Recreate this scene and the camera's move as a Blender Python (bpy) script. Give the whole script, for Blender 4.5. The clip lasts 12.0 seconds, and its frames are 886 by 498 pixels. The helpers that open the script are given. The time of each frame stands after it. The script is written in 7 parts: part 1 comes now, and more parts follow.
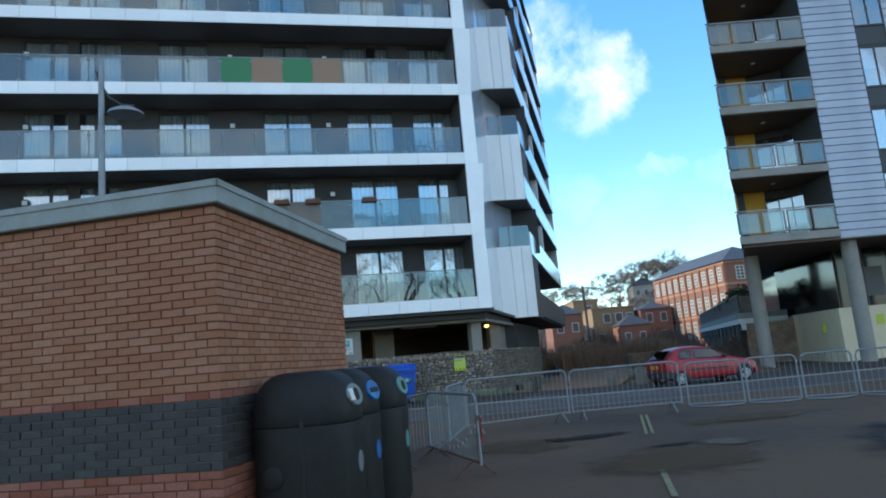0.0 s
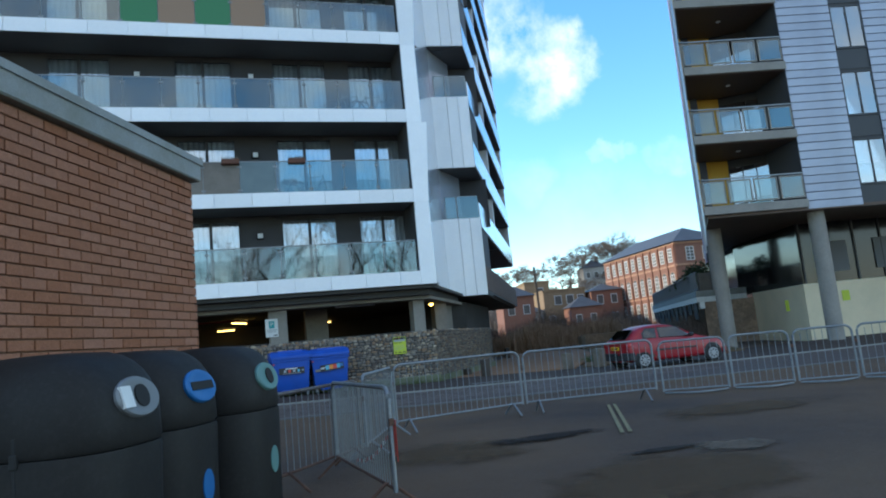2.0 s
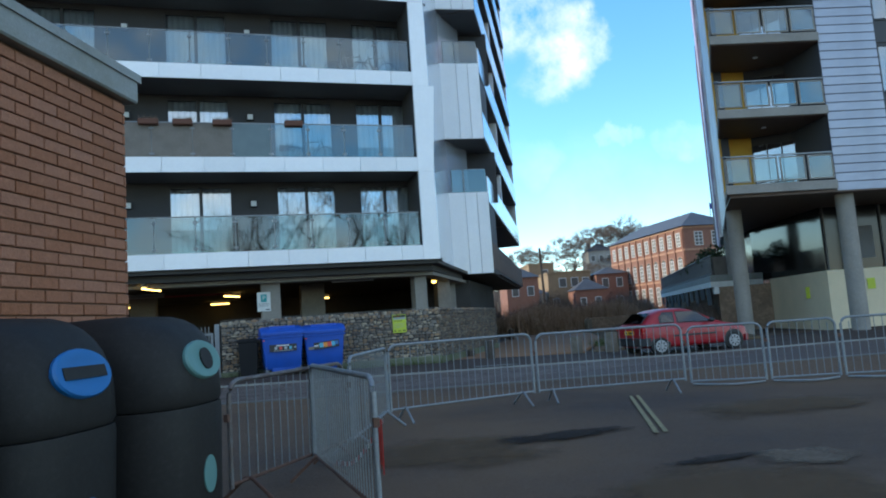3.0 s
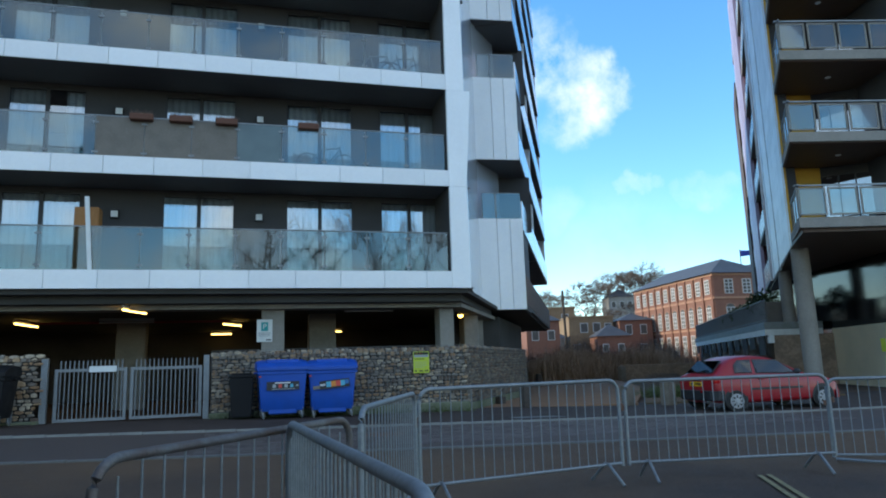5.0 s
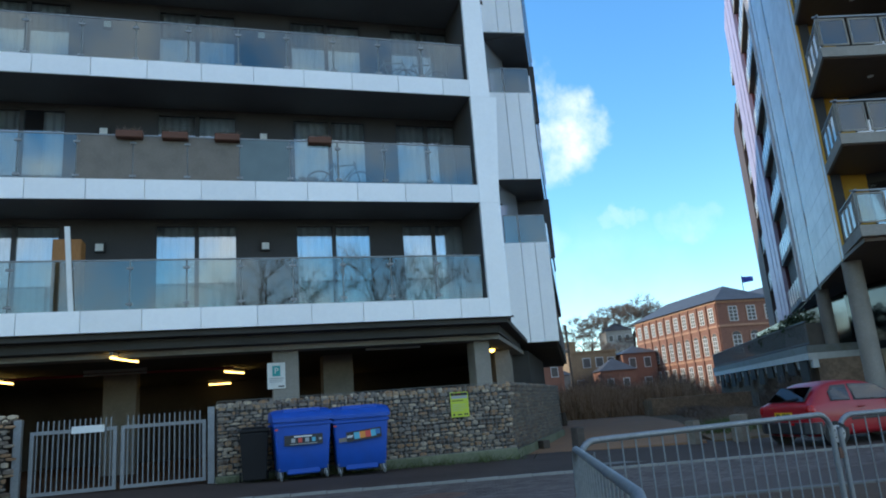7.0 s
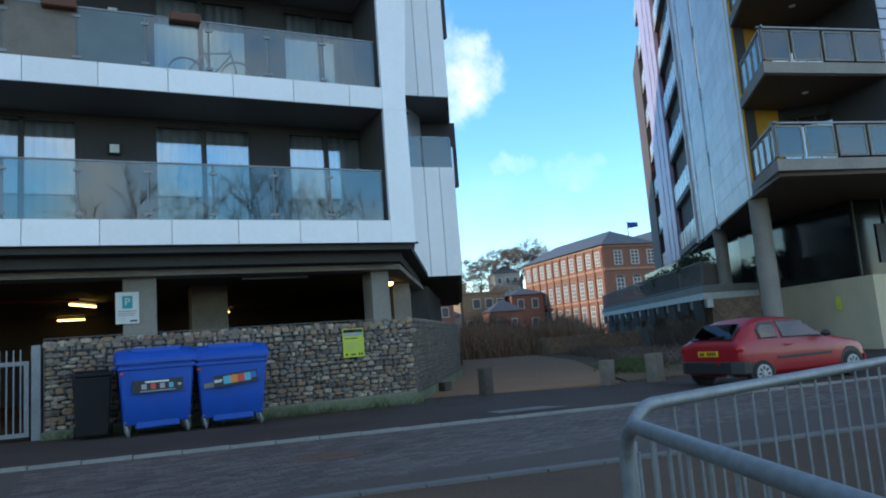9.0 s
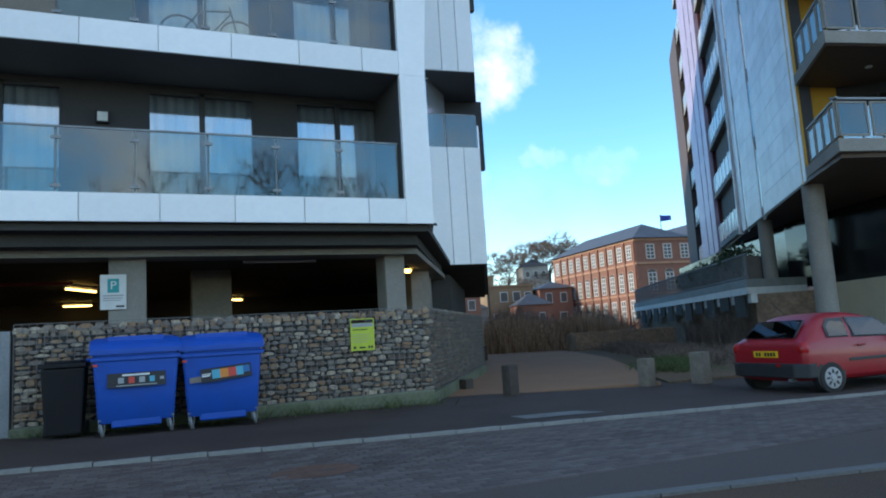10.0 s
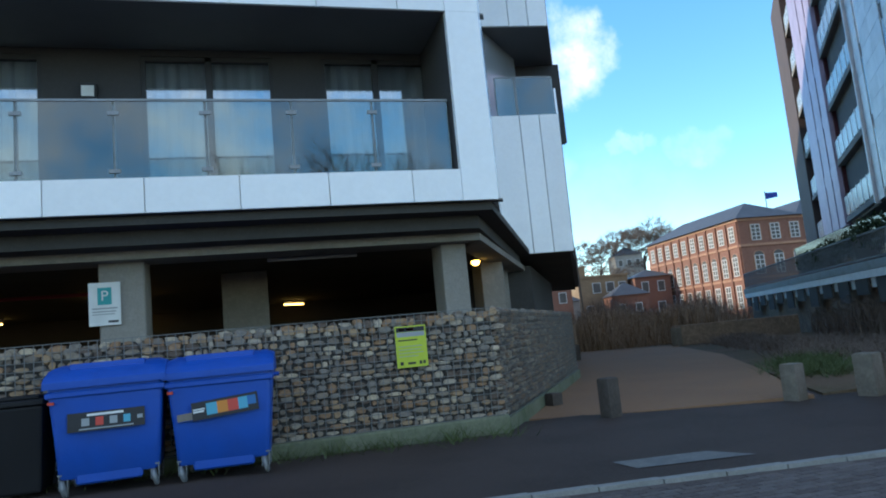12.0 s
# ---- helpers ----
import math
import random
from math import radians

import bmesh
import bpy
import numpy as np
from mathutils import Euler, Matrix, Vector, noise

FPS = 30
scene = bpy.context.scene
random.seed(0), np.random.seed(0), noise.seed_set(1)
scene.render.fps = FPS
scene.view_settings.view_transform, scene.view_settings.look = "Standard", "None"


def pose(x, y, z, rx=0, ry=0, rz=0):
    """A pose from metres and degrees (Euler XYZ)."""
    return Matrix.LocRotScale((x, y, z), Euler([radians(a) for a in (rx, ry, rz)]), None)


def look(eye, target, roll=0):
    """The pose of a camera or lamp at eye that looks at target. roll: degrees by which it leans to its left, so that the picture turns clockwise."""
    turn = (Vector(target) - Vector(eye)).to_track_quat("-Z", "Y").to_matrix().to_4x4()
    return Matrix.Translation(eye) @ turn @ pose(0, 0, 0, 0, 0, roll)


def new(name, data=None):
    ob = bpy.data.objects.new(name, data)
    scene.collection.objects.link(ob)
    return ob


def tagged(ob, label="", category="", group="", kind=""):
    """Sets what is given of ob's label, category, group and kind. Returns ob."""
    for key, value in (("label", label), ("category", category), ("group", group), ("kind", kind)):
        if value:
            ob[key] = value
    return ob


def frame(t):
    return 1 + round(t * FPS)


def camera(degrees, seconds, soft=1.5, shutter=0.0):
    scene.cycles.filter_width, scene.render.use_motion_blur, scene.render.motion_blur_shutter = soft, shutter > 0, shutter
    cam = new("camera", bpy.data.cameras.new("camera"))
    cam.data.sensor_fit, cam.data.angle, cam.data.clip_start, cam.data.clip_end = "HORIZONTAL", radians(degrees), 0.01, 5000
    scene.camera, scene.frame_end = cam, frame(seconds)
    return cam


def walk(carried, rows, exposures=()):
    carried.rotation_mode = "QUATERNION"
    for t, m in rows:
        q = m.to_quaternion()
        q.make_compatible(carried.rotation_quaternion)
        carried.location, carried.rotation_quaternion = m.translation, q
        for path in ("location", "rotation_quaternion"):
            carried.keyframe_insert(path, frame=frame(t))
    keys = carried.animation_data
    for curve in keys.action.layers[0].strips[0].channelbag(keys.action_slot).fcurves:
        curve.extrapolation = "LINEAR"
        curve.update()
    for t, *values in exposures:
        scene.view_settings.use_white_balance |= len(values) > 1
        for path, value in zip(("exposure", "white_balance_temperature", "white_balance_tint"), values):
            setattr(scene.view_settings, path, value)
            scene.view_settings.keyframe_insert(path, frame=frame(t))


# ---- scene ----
cam = camera(65.4, 12.0, soft=1.9)
PATH = [
    (0, (-0.658, 0.806, 1.485), (-0.203, 2.727, 1.81), -5.0),
    (0.5, (-0.38, 1.518, 1.464), (0.092, 3.438, 1.766), -5.3),
    (1, (-0.111, 2.162, 1.441), (0.438, 4.06, 1.752), -6.0),
    (1.5, (0.192, 2.895, 1.425), (0.768, 4.785, 1.735), -6.0),
    (2, (0.44, 3.582, 1.392), (1.026, 5.475, 1.659), -5.5),
    (2.5, (0.675, 4.315, 1.38), (1.259, 6.215, 1.602), -4.8),
    (3, (0.848, 5.012, 1.375), (1.42, 6.917, 1.586), -4.0),
    (3.2, (0.88, 5.303, 1.358), (1.43, 7.208, 1.625), -3.6),
    (4.8, (1.243, 7.863, 1.314), (1.808, 9.752, 1.648), -3.2),
    (5, (1.298, 8.11, 1.323), (1.826, 10.01, 1.656), -1.9),
    (5.5, (1.286, 8.855, 1.355), (1.722, 10.78, 1.678), -2.5),
    (6, (1.257, 9.533, 1.348), (1.556, 11.479, 1.697), -2.3),
    (6.5, (1.065, 10.155, 1.364), (1.328, 12.1, 1.751), -2.4),
    (7, (0.845, 10.679, 1.369), (1.406, 12.545, 1.818), -4.5),
    (7.5, (0.742, 11.171, 1.355), (1.612, 12.954, 1.609), -5.9),
    (7.7, (0.727, 11.352, 1.329), (1.552, 13.158, 1.569), -5.1),
    (9.3, (1.707, 13.425, 1.352), (2.581, 15.203, 1.622), -3.8),
    (9.5, (1.864, 13.668, 1.342), (2.826, 15.405, 1.588), -4.3),
    (10, (2.218, 14.365, 1.34), (2.995, 16.191, 1.586), -3.5),
    (10.5, (2.527, 14.996, 1.387), (3.343, 16.801, 1.662), -4.1),
    (11, (2.897, 15.685, 1.384), (3.534, 17.558, 1.675), -4.3),
    (11.5, (3.262, 16.355, 1.442), (3.887, 18.24, 1.676), -5.7),
    (12, (3.606, 16.949, 1.515), (4.141, 18.86, 1.767), -5.4),
]
walk(cam, [(t, look(eye, target, roll)) for t, eye, target, roll in PATH], exposures=[(0.0, 0.66, 6600, 3), (3.2, 0.62, 6600, 3), (5.0, 0.5, 6600, 3), (6.0, 0.54, 6600, 3), (7.5, 0.48, 6600, 3), (9.5, 0.58, 6600, 3), (12.0, 0.64, 6600, 3)])

# ---- world, sun and exposure ----
SUN = Vector((-0.84, 0.46, 0.42)).normalized()
SUN_EL, SUN_AZ = math.asin(SUN.z), math.atan2(SUN.x, SUN.y)
world = bpy.data.worlds.new("sky")
scene.world = world
world.use_nodes = True
wt = world.node_tree
wt.nodes.clear()


def wnode(kind, **kw):
    n = wt.nodes.new(kind)
    for k, v in kw.items():
        n.inputs[k].default_value = v
    return n


def build_sky():
    out = wt.nodes.new("ShaderNodeOutputWorld")
    bg = wnode("ShaderNodeBackground", Strength=0.15)
    sky = wt.nodes.new("ShaderNodeTexSky")
    sky.sky_type = "NISHITA"
    sky.sun_disc = False
    sky.sun_elevation, sky.sun_rotation = SUN_EL, SUN_AZ
    sky.air_density, sky.dust_density, sky.ozone_density = 1.0, 0.0, 3.5
    co = wt.nodes.new("ShaderNodeTexCoord")
    # clouds: soft banks broken up by noise
    nz = wnode("ShaderNodeTexNoise", Scale=7.0, Detail=7.0, Roughness=0.62)
    wt.links.new(co.outputs["Generated"], nz.inputs["Vector"])
    nw = wnode("ShaderNodeTexNoise", Scale=16.0, Detail=5.0, Roughness=0.6)
    wt.links.new(co.outputs["Generated"], nw.inputs["Vector"])
    off = wt.nodes.new("ShaderNodeVectorMath")
    off.operation = "MULTIPLY_ADD"
    off.inputs[1].default_value = (0.09, 0.09, 0.09)
    off.inputs[2].default_value = (-0.045, -0.045, -0.045)
    wt.links.new(nw.outputs["Color"], off.inputs[0])
    bent = wt.nodes.new("ShaderNodeVectorMath")
    bent.operation = "ADD"
    wt.links.new(co.outputs["Generated"], bent.inputs[0])
    wt.links.new(off.outputs[0], bent.inputs[1])
    unit = wt.nodes.new("ShaderNodeVectorMath")
    unit.operation = "NORMALIZE"
    wt.links.new(bent.outputs[0], unit.inputs[0])
    total = None
    for vec, wide, gain in CLOUDS:
        d = Vector(vec).normalized()
        dot = wt.nodes.new("ShaderNodeVectorMath")
        dot.operation = "DOT_PRODUCT"
        wt.links.new(unit.outputs[0], dot.inputs[0])
        dot.inputs[1].default_value = d
        mr = wt.nodes.new("ShaderNodeMapRange")
        mr.interpolation_type = "SMOOTHSTEP"
        mr.inputs["From Min"].default_value = math.cos(radians(wide))
        mr.inputs["From Max"].default_value = 1.0
        mr.inputs["To Max"].default_value = gain
        wt.links.new(dot.outputs["Value"], mr.inputs["Value"])
        if total is None:
            total = mr.outputs["Result"]
        else:
            mx = wt.nodes.new("ShaderNodeMath")
            mx.operation = "MAXIMUM"
            wt.links.new(total, mx.inputs[0])
            wt.links.new(mr.outputs["Result"], mx.inputs[1])
            total = mx.outputs[0]
    ramp = wt.nodes.new("ShaderNodeMapRange")
    ramp.inputs["From Min"].default_value, ramp.inputs["From Max"].default_value = 0.36, 0.66
    wt.links.new(nz.outputs["Fac"], ramp.inputs["Value"])
    mul = wt.nodes.new("ShaderNodeMath")
    mul.operation = "MULTIPLY"
    mul.use_clamp = True
    wt.links.new(total, mul.inputs[0])
    wt.links.new(ramp.outputs["Result"], mul.inputs[1])
    mixc = wt.nodes.new("ShaderNodeMix")
    mixc.data_type = "RGBA"
    wt.links.new(mul.outputs[0], mixc.inputs["Factor"])
    hs = wnode("ShaderNodeHueSaturation", Saturation=1.18, Value=1.76)
    wt.links.new(sky.outputs["Color"], hs.inputs["Color"])
    wt.links.new(hs.outputs["Color"], mixc.inputs["A"])
    mixc.inputs["B"].default_value = (6.1, 6.4, 6.75, 1)
    wt.links.new(mixc.outputs["Result"], bg.inputs["Color"])
    wt.links.new(bg.outputs[0], out.inputs["Surface"])


CLOUDS = [((0.374, 0.830, 0.413), 3.9, 1.25), ((0.439, 0.823, 0.361), 3.9, 1.25), ((0.424, 0.844, 0.329), 2.8, 0.9), ((0.341, 0.838, 0.425), 3.0, 0.9),
          ((0.487, 0.841, 0.236), 1.0, 0.25), ((0.501, 0.832, 0.238), 1.1, 0.3), ((0.516, 0.823, 0.239), 1.1, 0.32), ((0.531, 0.813, 0.241), 1.0, 0.25), ((0.566, 0.793, 0.226), 1.4, 0.24), ((0.585, 0.779, 0.228), 1.6, 0.3), ((0.606, 0.763, 0.224), 1.4, 0.22), ((0.41, 0.887, 0.214), 2.6, 0.2), ((0.5, 0.85, 0.13), 8.0, 0.14),
          # wide unseen banks behind the camera, added to light the place whiter
          ((0.2, -0.9, 0.4), 60.0, 0.8), ((-0.6, -0.7, 0.5), 50.0, 0.7), ((0.8, -0.4, 0.5), 46.0, 0.8), ((0.0, -0.4, 0.9), 40.0, 0.8)]
build_sky()
sun = new("sun", bpy.data.lights.new("sun", "SUN"))
sun.data.energy, sun.data.angle, sun.data.color = 3.2, radians(0.6), (1.0, 0.87, 0.70)
sun.matrix_world = look(SUN * 60, (0, 0, 0))

# ---- mesh helpers ----


def gz(x, y):
    """Height of the ground."""
    k = min(max((y - 17.0) / 8.5, 0.0), 1.0)
    return k * min(max(0.2 - 0.017 * x, -0.03), 0.3)


def box(bm, lo, hi, m=None):
    x0, y0, z0 = lo
    x1, y1, z1 = hi
    vs = [Vector(c) for c in ((x0, y0, z0), (x1, y0, z0), (x1, y1, z0), (x0, y1, z0), (x0, y0, z1), (x1, y0, z1), (x1, y1, z1), (x0, y1, z1))]
    if m is not None:
        vs = [m @ v for v in vs]
    vs = [bm.verts.new(v) for v in vs]
    for f in ((3, 2, 1, 0), (4, 5, 6, 7), (0, 1, 5, 4), (1, 2, 6, 5), (2, 3, 7, 6), (3, 0, 4, 7)):
        bm.faces.new([vs[i] for i in f])


def prism(bm, poly, z0, z1, m=None):
    """Upright prism over a polygon that runs anticlockwise."""
    lo = [Vector((x, y, z0)) for x, y in poly]
    hi = [Vector((x, y, z1)) for x, y in poly]
    if m is not None:
        lo, hi = [m @ v for v in lo], [m @ v for v in hi]
    lo, hi = [bm.verts.new(v) for v in lo], [bm.verts.new(v) for v in hi]
    n = len(poly)
    bm.faces.new(lo[::-1])
    bm.faces.new(hi)
    for i in range(n):
        bm.faces.new((lo[i], lo[(i + 1) % n], hi[(i + 1) % n], hi[i]))


def sweep(bm, pts, radius, n=8, radii=None, caps=True):
    """A round bar along points."""
    pts = [Vector(p) for p in pts]
    rings = []
    for i, p in enumerate(pts):
        a, b = pts[max(i - 1, 0)], pts[min(i + 1, len(pts) - 1)]
        t = (b - a).normalized()
        ref = Vector((0, 0, 1)) if abs(t.z) < 0.9 else Vector((1, 0, 0))
        u = t.cross(ref).normalized()
        v = u.cross(t)
        r = radii[i] if radii else radius
        rings.append([bm.verts.new(p + r * (math.cos(6.28318 * k / n) * u + math.sin(6.28318 * k / n) * v)) for k in range(n)])
    for a, b in zip(rings, rings[1:]):
        for k in range(n):
            bm.faces.new((a[k], b[k], b[(k + 1) % n], a[(k + 1) % n]))
    if caps:
        bm.faces.new(rings[0])
        bm.faces.new(rings[-1][::-1])


def lathe(bm, profile, centre=(0, 0), n=16, m=None):
    """A turned form: profile of (radius, z)."""
    rings = []
    for r, z in profile:
        ring = [Vector((centre[0] + r * math.cos(6.28318 * k / n), centre[1] + r * math.sin(6.28318 * k / n), z)) for k in range(n)]
        rings.append([bm.verts.new(m @ v if m is not None else v) for v in ring])
    for a, b in zip(rings, rings[1:]):
        for k in range(n):
            bm.faces.new((a[k], a[(k + 1) % n], b[(k + 1) % n], b[k]))
    bm.faces.new(rings[0][::-1])
    bm.faces.new(rings[-1])


def ell(bm, c, r, m=None, seg=12, rings=8):
    res = bmesh.ops.create_uvsphere(bm, u_segments=seg, v_segments=rings, radius=1.0, matrix=(m or Matrix()) @ Matrix.Translation(c) @ Matrix.Diagonal((*r, 1)))
    return res["verts"]


def bevelled(bm, w, seg=1):
    bmesh.ops.bevel(bm, geom=list(bm.edges), offset=w, segments=seg, affect="EDGES", profile=0.6)


def mesh_of(name, bm, mat, smooth=False):
    me = bpy.data.meshes.new(name)
    bmesh.ops.recalc_face_normals(bm, faces=bm.faces)
    bm.to_mesh(me)
    bm.free()
    for mm in (mat if isinstance(mat, (list, tuple)) else [mat]):
        me.materials.append(mm)
    if smooth:
        for p in me.polygons:
            p.use_smooth = True
    return me


def part(name, bm, mat, parent=None, label="", smooth=False, bevel=0.0, seg=1):
    if bevel:
        bevelled(bm, bevel, seg)
    ob = new(name, mesh_of(name, bm, mat, smooth))
    ob.parent = parent
    if smooth:
        ob.data.set_sharp_from_angle(angle=radians(38))
    if label:
        tagged(ob, label)
    return ob


def shared(name, me, parent, m, label=""):
    ob = new(name, me)
    ob.parent = parent
    ob.matrix_local = m
    if label:
        tagged(ob, label)
    return ob


def thing(name, label, category, m=None, group="", kind=""):
    ob = new(name)
    ob.empty_display_size = 0.1
    if m is not None:
        ob.matrix_world = m
    return tagged(ob, label, category, group, kind)


def single(name, bm, mat, label, category, kind="", group="", smooth=False, bevel=0.0):
    return tagged(part(name, bm, mat, None, "", smooth, bevel), label, category, group, kind)


# ---- materials ----


def material(name, colour, rough=0.6, metal=0.0, grain=0.0, grain_scale=60.0, stain=0.0, stain_scale=1.2, stain_colour=None,
             bump=0.0, bump_scale=80.0, island=0.0, obj=0.0, spec=0.5, coat=0.0, stretch=(1, 1, 1), rough_var=0.0):
    """A surface with fine grain, broad stains, relief and a spread of tone between pieces."""
    m = bpy.data.materials.new(name)
    m.use_nodes = True
    nt = m.node_tree
    b = nt.nodes["Principled BSDF"]
    b.inputs["Base Color"].default_value = (*colour, 1)
    b.inputs["Roughness"].default_value, b.inputs["Metallic"].default_value = rough, metal
    b.inputs["Specular IOR Level"].default_value = spec
    b.inputs["Coat Weight"].default_value = coat
    co = nt.nodes.new("ShaderNodeTexCoord")
    mp = nt.nodes.new("ShaderNodeMapping")
    mp.inputs["Scale"].default_value = stretch
    nt.links.new(co.outputs["Object"], mp.inputs["Vector"])
    col = None

    def mixed(prev, fac, colr, mode="MIX"):
        x = nt.nodes.new("ShaderNodeMix")
        x.data_type, x.blend_type = "RGBA", mode
        if hasattr(fac, "is_output"):
            nt.links.new(fac, x.inputs["Factor"])
        else:
            x.inputs["Factor"].default_value = fac
        if prev is None:
            x.inputs["A"].default_value = (*colour, 1)
        else:
            nt.links.new(prev, x.inputs["A"])
        if hasattr(colr, "is_output"):
            nt.links.new(colr, x.inputs["B"])
        else:
            x.inputs["B"].default_value = (*colr, 1)
        return x.outputs["Result"]

    def noise_fac(scale, lo, hi, detail=4.0, amount=1.0):
        n = nt.nodes.new("ShaderNodeTexNoise")
        n.inputs["Scale"].default_value, n.inputs["Detail"].default_value = scale, detail
        nt.links.new(mp.outputs[0], n.inputs["Vector"])
        r = nt.nodes.new("ShaderNodeMapRange")
        r.inputs["From Min"].default_value, r.inputs["From Max"].default_value = lo, hi
        r.inputs["To Max"].default_value = amount
        nt.links.new(n.outputs["Fac"], r.inputs["Value"])
        return r.outputs["Result"]

    if stain:
        col = mixed(col, noise_fac(stain_scale, 0.42, 0.68, 6.0, stain), stain_colour or tuple(c * 0.45 for c in colour))
    if grain:
        col = mixed(col, noise_fac(grain_scale, 0.35, 0.65, 3.0, grain), tuple(c * 0.5 for c in colour))
        col = mixed(col, noise_fac(grain_scale * 0.37, 0.5, 0.75, 3.0, grain * 0.7), tuple(min(1.0, c * 1.5 + 0.02) for c in colour))
    if island or obj:
        src = nt.nodes.new("ShaderNodeNewGeometry").outputs["Random Per Island"] if island else nt.nodes.new("ShaderNodeObjectInfo").outputs["Random"]
        amt = island or obj
        hsv = nt.nodes.new("ShaderNodeHueSaturation")
        r = nt.nodes.new("ShaderNodeMapRange")
        r.inputs["To Min"].default_value, r.inputs["To Max"].default_value = 1 - amt, 1 + amt
        nt.links.new(src, r.inputs["Value"])
        nt.links.new(r.outputs[0], hsv.inputs["Value"])
        r2 = nt.nodes.new("ShaderNodeMapRange")
        r2.inputs["To Min"].default_value, r2.inputs["To Max"].default_value = 1 + amt * 0.5, 1 - amt * 0.6
        nt.links.new(src, r2.inputs["Value"])
        nt.links.new(r2.outputs[0], hsv.inputs["Saturation"])
        if col is None:
            hsv.inputs["Color"].default_value = (*colour, 1)
        else:
            nt.links.new(col, hsv.inputs["Color"])
        col = hsv.outputs["Color"]
    if col is not None:
        nt.links.new(col, b.inputs["Base Color"])
    if rough_var:
        n = noise_fac(3.0, 0.35, 0.7, 5.0, rough_var)
        ad = nt.nodes.new("ShaderNodeMath")
        ad.operation = "ADD"
        ad.use_clamp = True
        ad.inputs[1].default_value = rough
        nt.links.new(n, ad.inputs[0])
        nt.links.new(ad.outputs[0], b.inputs["Roughness"])
    if bump:
        n = nt.nodes.new("ShaderNodeTexNoise")
        n.inputs["Scale"].default_value, n.inputs["Detail"].default_value = bump_scale, 5.0
        nt.links.new(mp.outputs[0], n.inputs["Vector"])
        bp = nt.nodes.new("ShaderNodeBump")
        bp.inputs["Strength"].default_value, bp.inputs["Distance"].default_value = bump, 0.02
        nt.links.new(n.outputs["Fac"], bp.inputs["Height"])
        nt.links.new(bp.outputs[0], b.inputs["Normal"])
    return m


def glass(name, tint=(0.8, 0.88, 0.88), clear=0.75, rough=0.02, low=0.09):
    """Thin sheet glass: a clear part and a mirror part by Fresnel."""
    m = bpy.data.materials.new(name)
    m.use_nodes = True
    nt = m.node_tree
    nt.nodes.clear()
    out = nt.nodes.new("ShaderNodeOutputMaterial")
    tr = nt.nodes.new("ShaderNodeBsdfTransparent")
    tr.inputs[0].default_value = (*[c * clear for c in tint], 1)
    gl = nt.nodes.new("ShaderNodeBsdfGlossy")
    gl.inputs["Roughness"].default_value = rough
    fr = nt.nodes.new("ShaderNodeFresnel")
    fr.inputs["IOR"].default_value = 1.6
    mr = nt.nodes.new("ShaderNodeMapRange")
    mr.inputs["To Min"].default_value, mr.inputs["To Max"].default_value = low, 1.0
    nt.links.new(fr.outputs[0], mr.inputs["Value"])
    mix = nt.nodes.new("ShaderNodeMixShader")
    nt.links.new(mr.outputs[0], mix.inputs[0])
    nt.links.new(tr.outputs[0], mix.inputs[1])
    nt.links.new(gl.outputs[0], mix.inputs[2])
    nt.links.new(mix.outputs[0], out.inputs["Surface"])
    return m


def lamp_glow(name, colour, strength):
    m = bpy.data.materials.new(name)
    m.use_nodes = True
    b = m.node_tree.nodes["Principled BSDF"]
    b.inputs["Base Color"].default_value = (*colour, 1)
    b.inputs["Emission Color"].default_value = (*colour, 1)
    b.inputs["Emission Strength"].default_value = strength
    return m


M = {}
M["asphalt"] = material("asphalt", (0.155, 0.10, 0.066), 0.86, grain=0.5, grain_scale=140, stain=0.95, stain_scale=0.22, stain_colour=(0.062, 0.051, 0.050), bump=0.5, bump_scale=160, rough_var=0.1, spec=0.15)
M["road"] = material("road_asphalt", (0.115, 0.088, 0.078), 0.8, grain=0.45, grain_scale=150, stain=0.5, stain_scale=0.5, stain_colour=(0.085, 0.073, 0.07), bump=0.4, bump_scale=150, spec=0.2)
M["pave"] = material("pavement_tarmac", (0.072, 0.053, 0.046), 0.85, grain=0.5, grain_scale=120, stain=0.5, stain_scale=0.8, bump=0.4, bump_scale=120, spec=0.2)
M["path"] = material("resin_path", (0.28, 0.158, 0.088), 0.85, grain=0.4, grain_scale=90, stain=0.4, stain_scale=0.5, stain_colour=(0.19, 0.115, 0.078), bump=0.4, bump_scale=110, spec=0.2)
M["gravel"] = material("worn_gravel", (0.15, 0.115, 0.088), 0.95, grain=0.6, grain_scale=45, stain=0.6, stain_scale=4, stain_colour=(0.085, 0.065, 0.052), bump=0.6, bump_scale=50, spec=0.2)


